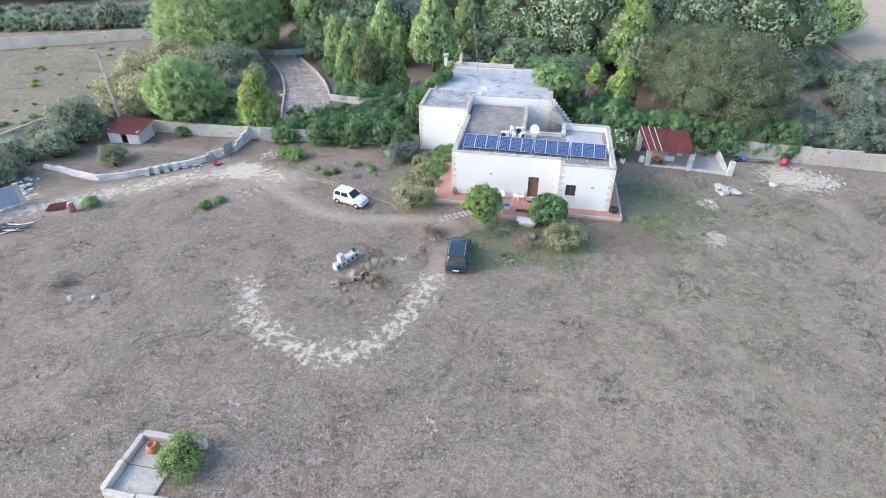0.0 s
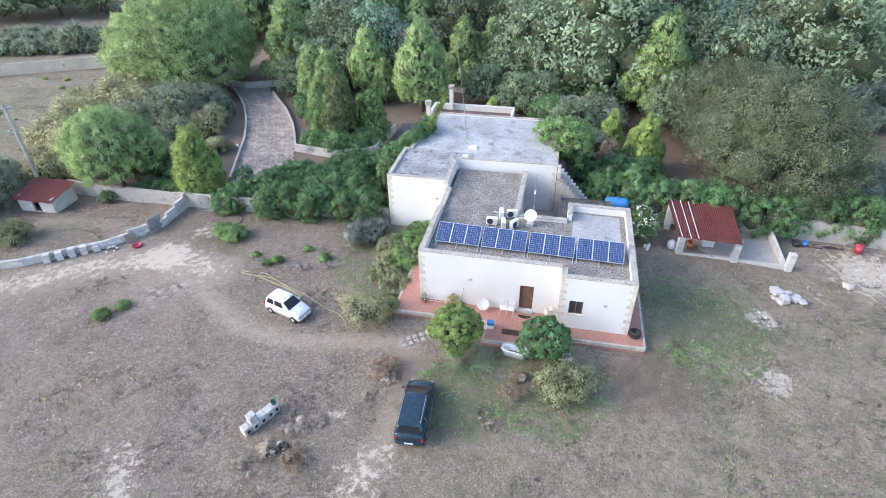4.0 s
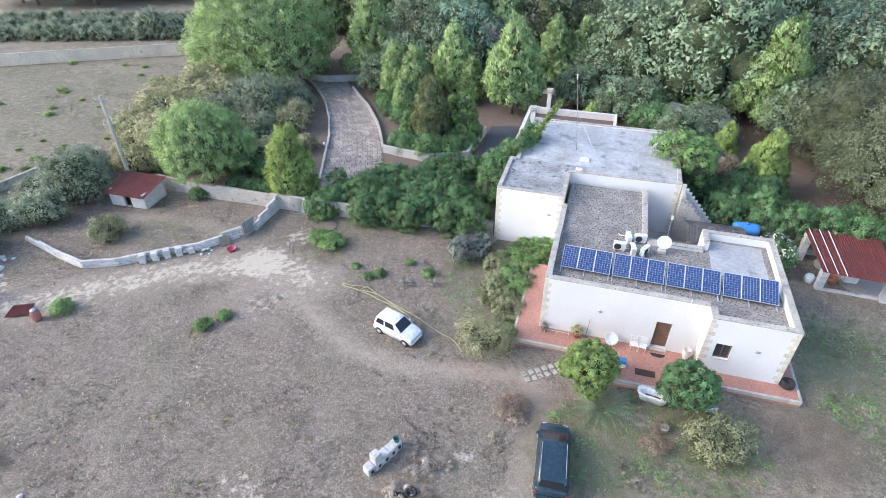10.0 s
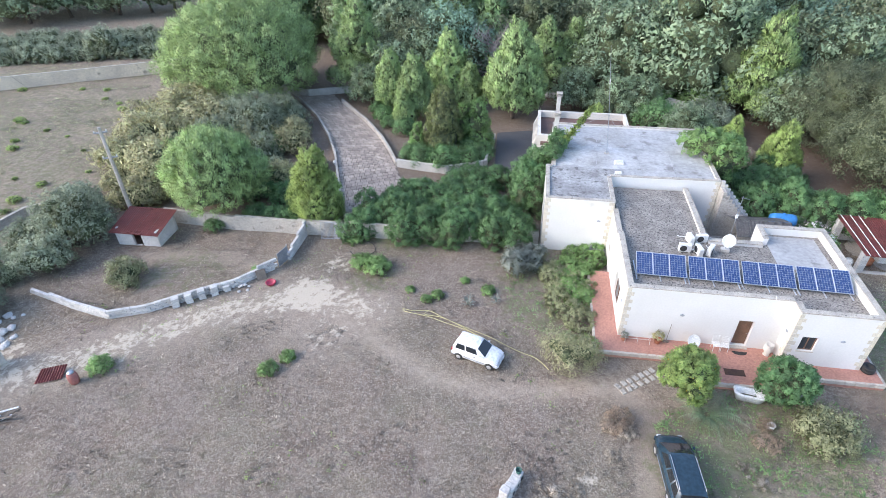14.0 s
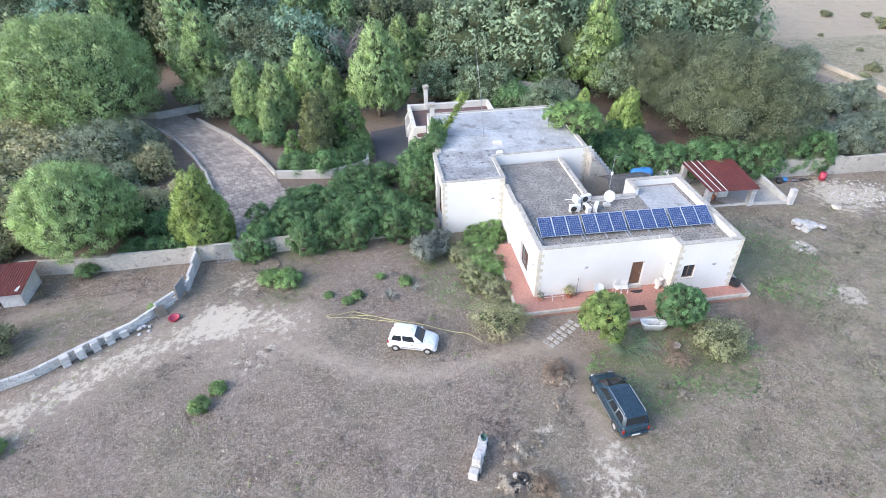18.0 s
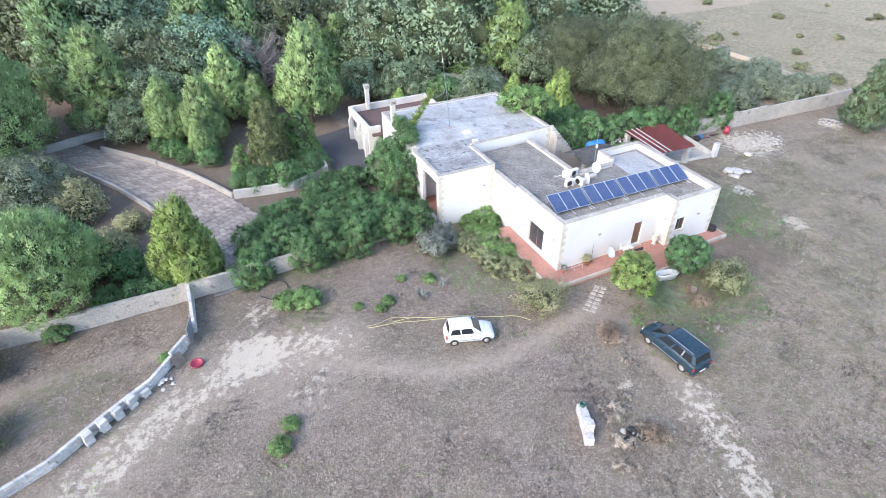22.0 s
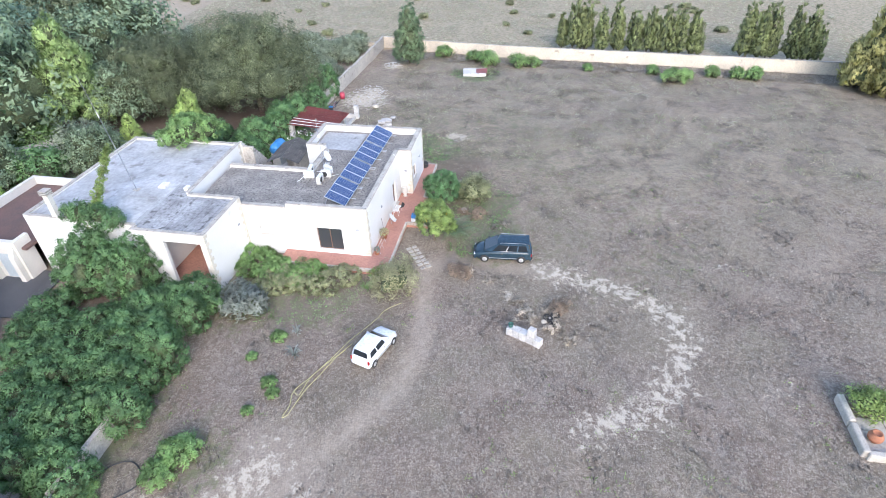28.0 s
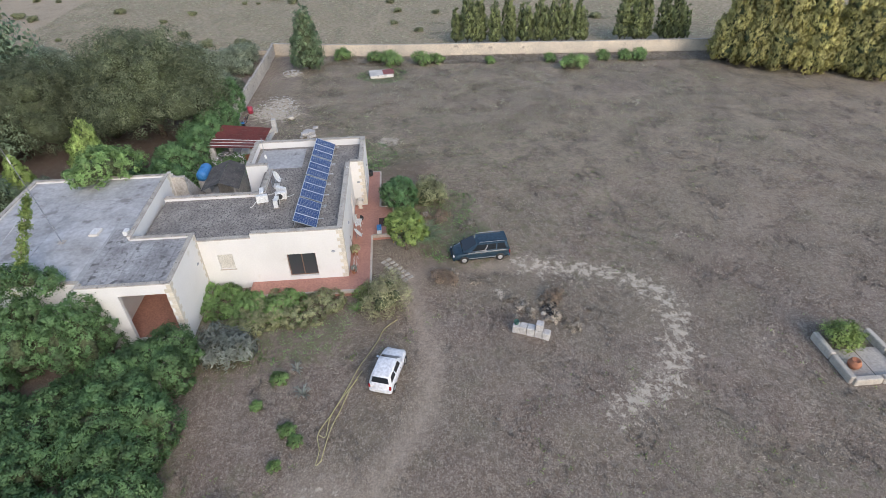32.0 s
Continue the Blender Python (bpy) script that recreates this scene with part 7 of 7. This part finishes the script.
def rock(bm, x, y, z, s, rnd, flat=0.6):
    m = bmesh.ops.create_icosphere(bm, subdivisions=1, radius=s, matrix=pose(x, y, z, rnd.uniform(0, 360), rnd.uniform(0, 360), 0))
    for v in m["verts"]:
        k = 1 + 0.35 * noise.noise(v.co * (1.4 / s))
        v.co = Vector((x, y, z)) + Vector(((v.co.x - x) * k, (v.co.y - y) * k, (v.co.z - z) * k * flat))


def rock_pile(name, x, y, spread, count, size, label, material=CHALK, seed=1, h=0.25, turn=0.0, stretch=1.0):
    rnd = random.Random(seed)
    ob = thing(name, at_ground(x, y, turn), label, "rubble")
    for i in range(count):
        a, r = rnd.uniform(0, 6.28), spread * math.sqrt(rnd.random())
        bm = bmesh.new()
        rock(bm, 0, 0, 0, size * rnd.uniform(0.5, 1.3), rnd)
        st = part("stone", bm, material, ob)
        st.matrix_local = pose(r * math.cos(a) * stretch, r * math.sin(a), h * (1 - r / spread) + 0.02)
    return ob


for x in (0.1, 0.55, -0.3, 0.2):
    bm = bmesh.new()
    rock(bm, x, rnd.uniform(-0.9, 0.4), 0.06, rnd.uniform(0.12, 0.25), rnd)
    part("stone", bm, STONE_EDGE, heap)

bed = thing("raised_bed", at_ground(-10.0, -30.3), "ruined raised bed with crumbling pale stone walls", "raised bed")
for i, (x, y, l, turn, h) in enumerate(((0.85, 1.72, 1.75, 0, 0.55), (-0.95, 1.7, 1.75, 0, 0.5), (-1.85, 0.85, 1.6, 90, 0.45), (-1.85, -0.8, 1.6, 92, 0.5), (0.9, -1.65, 1.7, 2, 0.5), (-0.9, -1.68, 1.7, -2, 0.42))):
    part("wall_stone", box(-l / 2, l / 2, -0.17, 0.17, -0.2, h, None, 0.05, pose(x, y, 0, 0, 0, turn)), STONE_EDGE, bed)
part("slab", box(-1.65, 0.6, -1.48, 1.5, -0.1, 0.1, None, 0.02), CONCRETE, bed)
part("crack", box(-1.6, 0.6, 0.0, 0.04, 0.1, 0.11), MORTAR, bed)
bush(at_ground(-8.9, -29.9, 0, 1.15), 90, "bright green bush growing out of the bed", LEAF_LIME, "", 44)
urn = thing("clay_pot", at_ground(-10.8, -29.35, 0, 1, 0.1), "round orange terracotta pot in the raised bed", "pot")
part("body", lathe([(0.14, 0), (0.2, 0.02), (0.34, 0.2), (0.36, 0.36), (0.3, 0.5), (0.22, 0.54), (0.25, 0.6), (0.2, 0.6), (0.17, 0.5)], None, 18), CLAY, urn, "", True)

hose = thing("garden_hose", (0, 0, -0.45), "yellow garden hose looped across the dry grass", "hose")


def smooth_line(pts, n=6):
    out = []
    ps = [Vector((*p, 0)) for p in pts]
    for i in range(len(ps) - 1):
        p0, p1, p2, p3 = ps[max(i - 1, 0)], ps[i], ps[i + 1], ps[min(i + 2, len(ps) - 1)]
        for k in range(n):
            s = k / n
            out.append(0.5 * (2 * p1 + (p2 - p0) * s + (2 * p0 - 5 * p1 + 4 * p2 - p3) * s * s + (3 * p1 - p0 - 3 * p2 + p3) * s ** 3))
    return out + [ps[-1]]


for line in ([(-14.1, 0.65), (-14.3, 0.9), (-13.5, 0.8), (-12.5, 0.95), (-11.3, 0.35), (-9.6, -0.4), (-8.1, -1.0), (-7.0, -1.6), (-6.0, -2.1), (-5.1, -2.45), (-4.3, -3.3)], [(-14.1, 0.65), (-12.4, 0.35), (-11.1, -0.1), (-9.6, -0.6), (-8.4, -1.2)], [(-12.5, 0.95), (-12.7, 0.55), (-11.5, 0.4), (-10.2, -0.2), (-9.0, -0.95)]):
    part("hose_run", tube([p + Vector((0, 0, 0.05)) for p in smooth_line(line)], 0.02, None, 5), HOSE, hose, "", True)
cab = thing("cable", (0, 0, -0.58), "black pipe curling out of the hedge", "pipe")
part("run", tube([p + Vector((0, 0, 0.05)) for p in smooth_line([(-19.7, 8.7), (-18.6, 8.5), (-18.0, 7.6), (-18.4, 6.7), (-19.2, 6.4), (-20, 7.2)])], 0.035, None, 6), CABLE, cab, "", True)

# gates leaning on the wall, stacks of blocks, basin and boards
for i, (x, y, turn) in enumerate(((-22.4, 8.75, 4), (-21.3, 8.8, -3))):
    g = thing("metal_gate", pose(x, y, ground_z(x, y), -16, 0, turn), "blue-grey barred metal gate leaning on the wall", "gate", "leaning gates")
    bm = tube([(-0.5, 0, 0), (-0.5, 0, 1.45)], 0.025)
    for q in (((0.5, 0, 0), (0.5, 0, 1.45)), ((-0.5, 0, 1.45), (0.5, 0, 1.45)), ((-0.5, 0, 0.05), (0.5, 0, 0.05))):
        tube(q, 0.025, bm)
    part("gate_frame", bm, METAL_GREY, g)
    for j in range(9):
        part("bar", tube([(-0.4 + j * 0.1, 0, 0.05), (-0.4 + j * 0.1, 0, 1.45)] if i == 0 else [(-0.5, 0, 0.15 + j * 0.15), (0.5, 0, 0.15 + j * 0.15)], 0.018 if i == 0 else 0.045, None, 5), METAL_GREY, g)
gp = thing("gate_leaf", pose(-24.75, 5.2, ground_z(-24.7, 5.2), 0, 0, 75), "grey sheet-metal gate leaf at the wall end", "gate")
part("sheet", box(-0.6, 0.6, -0.02, 0.02, 0.05, 1.25), METAL_GREY, gp)
part("post", tube([(0.62, 0, 0), (0.62, 0, 1.4)], 0.04), METAL_GREY, gp)
rnd = random.Random(31)
for i in range(5):
    x, y = -30.6 + i * 0.72, -0.5 + i * 0.52
    st = thing("block_pallet", at_ground(x, y, 36), "stack of pale hollow building blocks beside the wall", "blocks", "block stacks")
    for c in range(3 if i < 4 else 2):
        for r in range(2):
            part("block", box(-0.24, 0.24, -0.25 + r * 0.26, -0.005 + r * 0.26, c * 0.25, c * 0.25 + 0.24, None, 0.012, pose(rnd.uniform(-0.03, 0.03), rnd.uniform(-0.03, 0.03), 0, 0, 0, rnd.uniform(-5, 5))), BLOCK, st)
rock_pile("rubble_heap", -26.6, 1.9, 0.5, 16, 0.12, "small heap of pale rubble by the wall", seed=4)
basin = thing("basin", at_ground(-24.75, 2.6, 0, 0.75), "red plastic basin lying on the ground", "basin")
part("body", lathe([(0.3, 0), (0.4, 0.02), (0.5, 0.26), (0.53, 0.27), (0.46, 0.25), (0.36, 0.05), (0.02, 0.04)], None, 22), PLASTIC_RED, basin, "", True)
brd = thing("board", pose(-25.6, 3.0, ground_z(-25.6, 3), 60, 0, 35), "grey board leaning on the low wall", "board")
part("sheet", box(-0.35, 0.35, 0, 0.8, 0, 0.03), WOOD_OLD, brd)
barrel = thing("barrel", at_ground(-33.1, -7.9), "faded red plastic barrel", "barrel", "")
part("body", lathe([(0.24, 0), (0.27, 0.03), (0.3, 0.25), (0.31, 0.45), (0.3, 0.62), (0.24, 0.8), (0.19, 0.84)], None, 18), surface("faded_red", (0.36, 0.14, 0.12), (0.3, 0.11, 0.09), 0.6, 2, 9, 0.1), barrel, "", True)
part("lid", lathe([(0.2, 0.845), (0.2, 0.9), (0.03, 0.91)], None, 14), METAL_GREY, barrel, "", True)
pile = thing("sheet_pile", at_ground(-34.9, -7.6, 20), "crumpled red corrugated sheets on the ground", "sheets")
sheet_roof(pile, [(-0.9, -0.6, 0.05), (0.7, -0.5, 0.1), (0.8, 0.5, 0.35), (-0.8, 0.5, 0.2)], 10, RED_SHEET, "sheet", 2, 0.05)
planks = thing("plank_pile", at_ground(-36.2, -11.2, 22), "untidy pile of planks and poles", "planks")
rnd = random.Random(33)
for i in range(16):
    l = rnd.uniform(1.4, 3.4)
    part("plank", box(-l / 2, l / 2, -0.06, 0.06, 0, 0.035, None, 0, pose(rnd.uniform(-0.4, 0.4), rnd.uniform(-0.7, 0.7), 0.03 + i * 0.02, 0, rnd.uniform(-4, 4), rnd.uniform(-25, 25))), METAL_WHITE if i % 5 == 0 else WOOD_OLD, planks)
part("panel", box(-0.8, 0.5, -0.9, 0.1, 0.3, 0.34, None, 0, pose(-0.6, 0.4, 0, 4, 6, 30)), PLASTIC_BLACK, planks)
slabs = rock_pile("slab_heap", -41.2, -4.4, 2.0, 22, 0.32, "broken pale stone slabs beside the yard", BLOCK, 6, 0.2, 30, 0.6)
lg = thing("entrance_gate", pose(-40.0, -9.0, ground_z(-40, -9), 0, 0, 62), "blue-grey sheet entrance gate", "gate")
part("leaf", box(-2.0, 2.0, -0.03, 0.03, 0.1, 1.9), surface("blue_grey_paint", (0.30, 0.36, 0.42), (0.25, 0.3, 0.36), 0.6, 1, 8, 0.1), lg)
part("post", box(2.02, 2.4, -0.2, 0.2, -0.2, 2.0, None, 0.02), CONCRETE, lg)
part("top_rail", tube([(-2, 0, 1.93), (2, 0, 1.93)], 0.03), METAL_GREY, lg)
pole = thing("utility_pole", at_ground(-40.5, 9.7), "grey wooden utility pole with insulator arms", "pole")
part("shaft", tube([(0, 0, -0.5), (0, 0, 8.9)], [0.2, 0.13], None, 10), CONCRETE, pole)
for z, w in ((8.4, 0.5), (6.2, 0.55)):
    part("crossarm", box(-w, w, -0.05, 0.05, z, z + 0.1, None, 0, pose(0, 0, 0, 0, 0, 30)), METAL_GREY, pole)
    for s in (-w * 0.9, 0, w * 0.9):
        part("insulator", lathe([(0.03, z + 0.1), (0.06, z + 0.14), (0.03, z + 0.2), (0.05, z + 0.24), (0.01, z + 0.27)], None, 8, (s * math.cos(radians(30)), s * math.sin(radians(30)), 0)), PLASTIC_WHITE, pole)
post = thing("drive_lamp", at_ground(-25.6, 20.9, 0, 1, 0.42), "small white globe lamp on the drive kerb", "lamp")
part("globe", lathe([(0.02, 0.2), (0.12, 0.24), (0.17, 0.36), (0.12, 0.5), (0.02, 0.53)], None, 12), PLASTIC_WHITE, post, "", True)
part("stem", tube([(0, 0, 0), (0, 0, 0.22)], 0.04), METAL_GREY, post)
brush = thing("brushwood", at_ground(-26.2, -17.4), "grey heap of cut brushwood", "heap")
bm = bmesh.new()
rng = np.random.default_rng(34)
for i in range(70):
    a, l = rng.uniform(0, 6.28), rng.uniform(0.6, 1.7)
    c = Vector((rng.normal(0, 0.7), rng.normal(0, 0.5), rng.uniform(0.03, 0.3)))
    d = Vector((math.cos(a), math.sin(a), rng.uniform(-0.1, 0.15))) * l / 2
    tube([c - d, c, c + d], [0.012, 0.02, 0.008], bm, 4)
tagged(part("twigs", bm, WOOD_OLD, brush), kind="stuff")
for x, y in ((-24.4, -18.9), (-22.7, -18.5)):
    rock_pile("white_stone", x, y, 0.12, 2, 0.16, "small white stone lying in the field", seed=int(x * -10))

# east yard
bags = thing("rubble_bags", at_ground(25.3, 5.7, -18), "pile of white building blocks and sacks", "blocks")
rnd = random.Random(35)
for i in range(15):
    s = rnd.uniform(0.2, 0.34)
    part("sack" if i % 3 else "block", box(-s * 1.3, s * 1.3, -s, s, -s * 0.5, s * 0.5, None, 0.06, pose(rnd.uniform(-1.0, 1.0), rnd.uniform(-0.5, 0.5), s * 0.5 + (0.3 if i > 9 else 0), rnd.uniform(-8, 8), rnd.uniform(-8, 8), rnd.uniform(0, 180))), CHALK, bags)
rock_pile("boulder", 30.2, 8.3, 0.12, 2, 0.45, "single pale boulder in the yard", STONE_EDGE, 7, 0.1)
rock_pile("chalk_heap", 34.2, 10.6, 2.6, 150, 0.085, "spread heap of white chalk rubble", seed=8, h=0.3, stretch=1.3)
rock_pile("wall_rubble", 46.8, 10.6, 1.4, 70, 0.11, "white rubble heap at the foot of the wall", seed=9, h=0.5)
rock_pile("yard_rubble", 23.0, 3.0, 0.8, 14, 0.1, "flat patch of white rubble", seed=10, h=0.08)
redb = thing("red_barrel", at_ground(32.5, 13.3), "small red metal drum by the wall", "drum")
part("body", lathe([(0.25, 0), (0.3, 0.02), (0.3, 0.35), (0.32, 0.37), (0.3, 0.39), (0.3, 0.75), (0.28, 0.78), (0.02, 0.77)], None, 16), PLASTIC_RED, redb, "", True)
junk = thing("pipe_pile", at_ground(29.3, 13.4), "pipes and dark scrap along the wall", "pipes")
rnd = random.Random(36)
for i in range(9):
    l = rnd.uniform(1.2, 2.8)
    part("pipe", tube([(-l / 2 + rnd.uniform(-1, 1), rnd.uniform(-0.3, 0.3), 0.05), (l / 2 + rnd.uniform(-1, 1), rnd.uniform(-0.3, 0.3), 0.06)], 0.04, None, 6), (PLASTIC_BLACK, METAL_GREY, RED_SHEET)[i % 3], junk)
bl = thing("bottle_crate", at_ground(27.9, 13.2), "blue and black plastic tubs by the pen", "tubs")
part("tub", lathe([(0.25, 0), (0.32, 0.4), (0.29, 0.4), (0.2, 0.05)], None, 12), PLASTIC_BLACK, bl, "", True)
part("tub", lathe([(0.2, 0), (0.26, 0.35), (0.23, 0.35), (0.17, 0.05)], None, 12, (0.7, 0.2, 0)), PLASTIC_BLUE, bl, "", True)
lad = thing("ladder", pose(27.6, 14.05, -0.65, -8, 0, 0), "grey metal ladder leaning on the wall", "ladder")
for s in (-0.2, 0.2):
    part("rail", tube([(s, 0, 0), (s, 0, 2.6)], 0.025, None, 6), METAL_GREY, lad)
for i in range(8):
    part("rung", tube([(-0.2, 0, 0.25 + i * 0.3), (0.2, 0, 0.25 + i * 0.3)], 0.015, None, 5), METAL_GREY, lad)
cone = thing("white_bucket", at_ground(18.0, 10.6), "white plastic churn beside the lean-to", "churn")
part("body", lathe([(0.3, 0), (0.36, 0.05), (0.34, 0.45), (0.2, 0.62), (0.14, 0.66)], None, 14), PLASTIC_WHITE, cone, "", True)
jugs = thing("jug_group", at_ground(15.9, 10.0), "pale plastic jugs on the bare soil", "jugs")
for x, y in ((0, 0), (0.3, 0.15), (0.15, -0.3)):
    part("jug", lathe([(0.1, 0), (0.13, 0.02), (0.13, 0.25), (0.05, 0.33), (0.04, 0.38)], None, 10, (x, y, 0)), PLASTIC_WHITE, jugs, "", True)
trough = thing("trough", at_ground(44.3, -1.3, 8), "long white trough with a rusty cover", "trough")
part("body", box(-1.2, 1.2, -1.9, 1.2, -0.1, 0.4, None, 0.06), PLASTER_OLD, trough)
part("cover", box(-0.9, 0.9, -2.1, -0.6, 0.402, 0.45, None, 0.02), RED_SHEET, trough)

# terrace
tub = thing("bathtub", pose(7.05, -3.75, -0.52, 0, 0, -10), "old white bathtub standing on the grass", "bathtub")
bm = bmesh.new()
rings = []
for k, (s, z) in enumerate(((0.78, 0), (0.98, 0.5), (1.02, 0.54), (0.8, 0.53), (0.62, 0.16))):
    ring = []
    for i in range(28):
        a = 2 * math.pi * i / 28
        ca, sa = math.cos(a), math.sin(a)
        square = (abs(ca) ** 4 + abs(sa) ** 4) ** -0.25 if k < 3 else 1.0
        waist = 1 - (0.1 if k < 3 else 0.3) * math.exp(-(ca * 2.6) ** 2)
        ring.append(bm.verts.new((ca * 0.88 * s * square, sa * 0.4 * s * square * waist, z)))
    rings.append(ring)
for r, s in zip(rings, rings[1:]):
    for i in range(28):
        bm.faces.new((r[i], r[(i + 1) % 28], s[(i + 1) % 28], s[i]))
bm.faces.new(rings[0][::-1])
bm.faces.new(rings[-1])
part("shell", bm, surface("white_enamel", (0.84, 0.84, 0.83), (0.79, 0.79, 0.77), 0.25, 2, 12, 0.02), tub, "", True)
part("water", box(-0.42, 0.42, -0.14, 0.14, 0.2, 0.215), surface("murky_water", (0.16, 0.14, 0.085), (0.11, 0.1, 0.06), 0.1, 2, 6, 0.05), tub, "murky water")
dish(4.45, -0.35, -0.04, 15, 0.42, 0.5, "white satellite dish standing on the terrace", -50)
bench = thing("drying_rack", (1.15, -0.4, -0.045), "slim metal rack with boots along the wall", "rack")
for x in (-0.75, 0, 0.75):
    part("leg", tube([(x, -0.2, 0), (x, 0, 0.55), (x, 0.2, 0)], 0.014, None, 5), METAL_WHITE, bench)
for z, y in ((0.53, 0), (0.3, -0.1), (0.3, 0.1)):
    part("bar", tube([(-0.78, y, z), (0.78, y, z)], 0.012, None, 5), METAL_WHITE, bench)
pp = thing("potted_plant", (2.4, -0.35, -0.045), "potted round shrub in a clay pot", "potted plant")
part("pot", lathe([(0.13, 0), (0.17, 0.02), (0.22, 0.32), (0.24, 0.33), (0.19, 0.32), (0.15, 0.05)], None, 14), CLAY, pp, "", True)
rng = np.random.default_rng(91)
made = leaves(lobe_cloud([(0, 0, 0.55, 0.3, 0.3, 0.28)], 20, 0.1, 6, rng), 8, 0.04, 0.04, rng, 0.7)
new("foliage", leaf_mesh("foliage", made, LEAF_DRY)).parent = pp
pp2 = thing("small_pot", (0.35, -0.35, -0.045), "clay pot with grey plant at the house corner", "potted plant")
part("pot", lathe([(0.12, 0), (0.15, 0.02), (0.19, 0.26), (0.15, 0.26), (0.12, 0.05)], None, 12), CLAY, pp2, "", True)
made = leaves(lobe_cloud([(0, 0, 0.4, 0.18, 0.18, 0.2)], 12, 0.07, 6, rng), 7, 0.04, 0.03, rng, 0.7)
new("foliage", leaf_mesh("foliage", made, LEAF_SAGE)).parent = pp2
broom = thing("broom", (2.95, -0.12, -0.045), "broom leaning on the wall", "broom")
part("stick", tube([(0, -0.1, 0.1), (0.1, 0.08, 1.4)], 0.014, None, 6), WOOD_OLD, broom)
part("head", box(-0.16, 0.16, -0.16, -0.04, 0.0, 0.12, None, 0.01), WOOD_OLD, broom)


def chair(m):
    ob = thing("garden_chair", m, "white slatted folding garden chair by the wall", "chair", "terrace chairs")
    for x in (-0.2, 0.2):
        for y in (-0.2, 0.2):
            part("leg", tube([(x, y, 0), (x, y * 0.8, 0.43)], 0.014, None, 6), METAL_WHITE, ob)
    for i in range(6):
        part("seat_slat", box(-0.23, 0.23, -0.22 + i * 0.075, -0.16 + i * 0.075, 0.43, 0.45), PLASTIC_WHITE, ob)
    for s in (-0.21, 0.21):
        part("back_post", tube([(s, 0.2, 0.43), (s, 0.3, 0.9)], 0.014, None, 6), METAL_WHITE, ob)
    for i in range(5):
        part("back_slat", box(-0.21, 0.21, 0.215 + i * 0.02, 0.23 + i * 0.02, 0.52 + i * 0.08, 0.575 + i * 0.08), PLASTIC_WHITE, ob)
    return ob


c1 = chair(pose(5.85, -0.42, -0.045, 0, 0, 5))
copy_thing(c1, pose(6.35, -0.45, -0.045, 0, 0, -8))
mat = thing("doormat", (7.3, -0.45, -0.044), "dark half-round doormat at the front door", "mat")
bm = prism([(math.cos(radians(a)) * 0.45, -0.3 * math.sin(radians(a))) for a in range(180, -1, -15)], 0.0, 0.015)
part("body", bm, RUBBER, mat)
urn2 = thing("white_urn", (8.85, -0.45, -0.045), "white amphora-shaped urn in the wall corner", "urn")
part("body", lathe([(0.16, 0), (0.2, 0.02), (0.12, 0.12), (0.26, 0.4), (0.28, 0.6), (0.2, 0.78), (0.25, 0.86), (0.2, 0.85), (0.14, 0.7)], None, 16), PLASTER_OLD, urn2, "", True)
cr = thing("water_crates", (5.2, -2.05, -0.045), "blue and white plastic crates on the terrace", "crates")
part("crate", box(-0.25, 0.25, -0.18, 0.18, 0, 0.28, None, 0.02), PLASTIC_WHITE, cr)
part("crate", box(-0.22, 0.24, -0.17, 0.17, 0.285, 0.55, None, 0.02), PLASTIC_BLUE, cr)
wt = thing("tyre_planter", (14.35, -1.0, -0.045), "black tyre stack at the house corner", "tyres")
for z in (0, 0.2):
    part("tyre", lathe([(0.2, z), (0.34, z + 0.01), (0.38, z + 0.1), (0.34, z + 0.19), (0.2, z + 0.2), (0.22, z + 0.1)], None, 18), RUBBER, wt, "", True)
grate = thing("plastic_crate", at_ground(10.15, -3.5, 20), "grey slatted plastic crate on its side", "crate")
bm = box(-0.35, 0.35, -0.22, -0.19, 0, 0.3)
box(-0.35, 0.35, 0.19, 0.22, 0, 0.3, bm)
part("side", bm, PLASTIC_WHITE, grate)
for i in range(8):
    part("slat", box(-0.34 + i * 0.09, -0.3 + i * 0.09, -0.19, 0.19, 0.1, 0.28), METAL_GREY, grate)
wp = thing("white_pot", at_ground(7.65, -5.75), "toppled white flower pot on the grass", "pot")
part("body", lathe([(0.12, 0), (0.17, 0.02), (0.22, 0.34), (0.18, 0.34), (0.13, 0.05)], None, 14), PLASTER_OLD, wp, "", True)
rnd = random.Random(41)
path = tagged(new("stepping_path"), "short path of pale stepping stones to the terrace", "path", "", "structure")
for i in range(14):
    k = (i // 2) / 6
    x, y = -0.15 + 2.2 * k + (0.14 if i % 2 else -0.14) + rnd.uniform(-0.03, 0.03), -4.1 + 1.55 * k + (-0.2 if i % 2 else 0.2) + rnd.uniform(-0.03, 0.03)
    part("stone", box(-0.13, 0.13, -0.18, 0.18, -0.2, rnd.uniform(0.0, 0.02), None, 0.015, pose(x, y, -0.44, 0, 0, 35 + rnd.uniform(-14, 14))), COPING, path)
for p0, p1, z0, z1 in (((-40.5, 9.7), (-60, 22), 7.5, 7.5),):
    wire = thing("overhead_wire", (0, 0, 0), "thin overhead wire from the utility pole", "wire")
    a, b = Vector((*p0, z0)), Vector((*p1, z1))
    part("run", tube([a.lerp(b, k / 6) - Vector((0, 0, 0.5 * math.sin(math.pi * k / 6))) for k in range(7)], 0.012, None, 4), CABLE, wire)
part("roof_pipe", tube([(8.3, -0.05, 3.95), (8.35, 0.15, 4.12), (8.4, 0.4, 3.5)], 0.03), PLASTIC_WHITE, house)
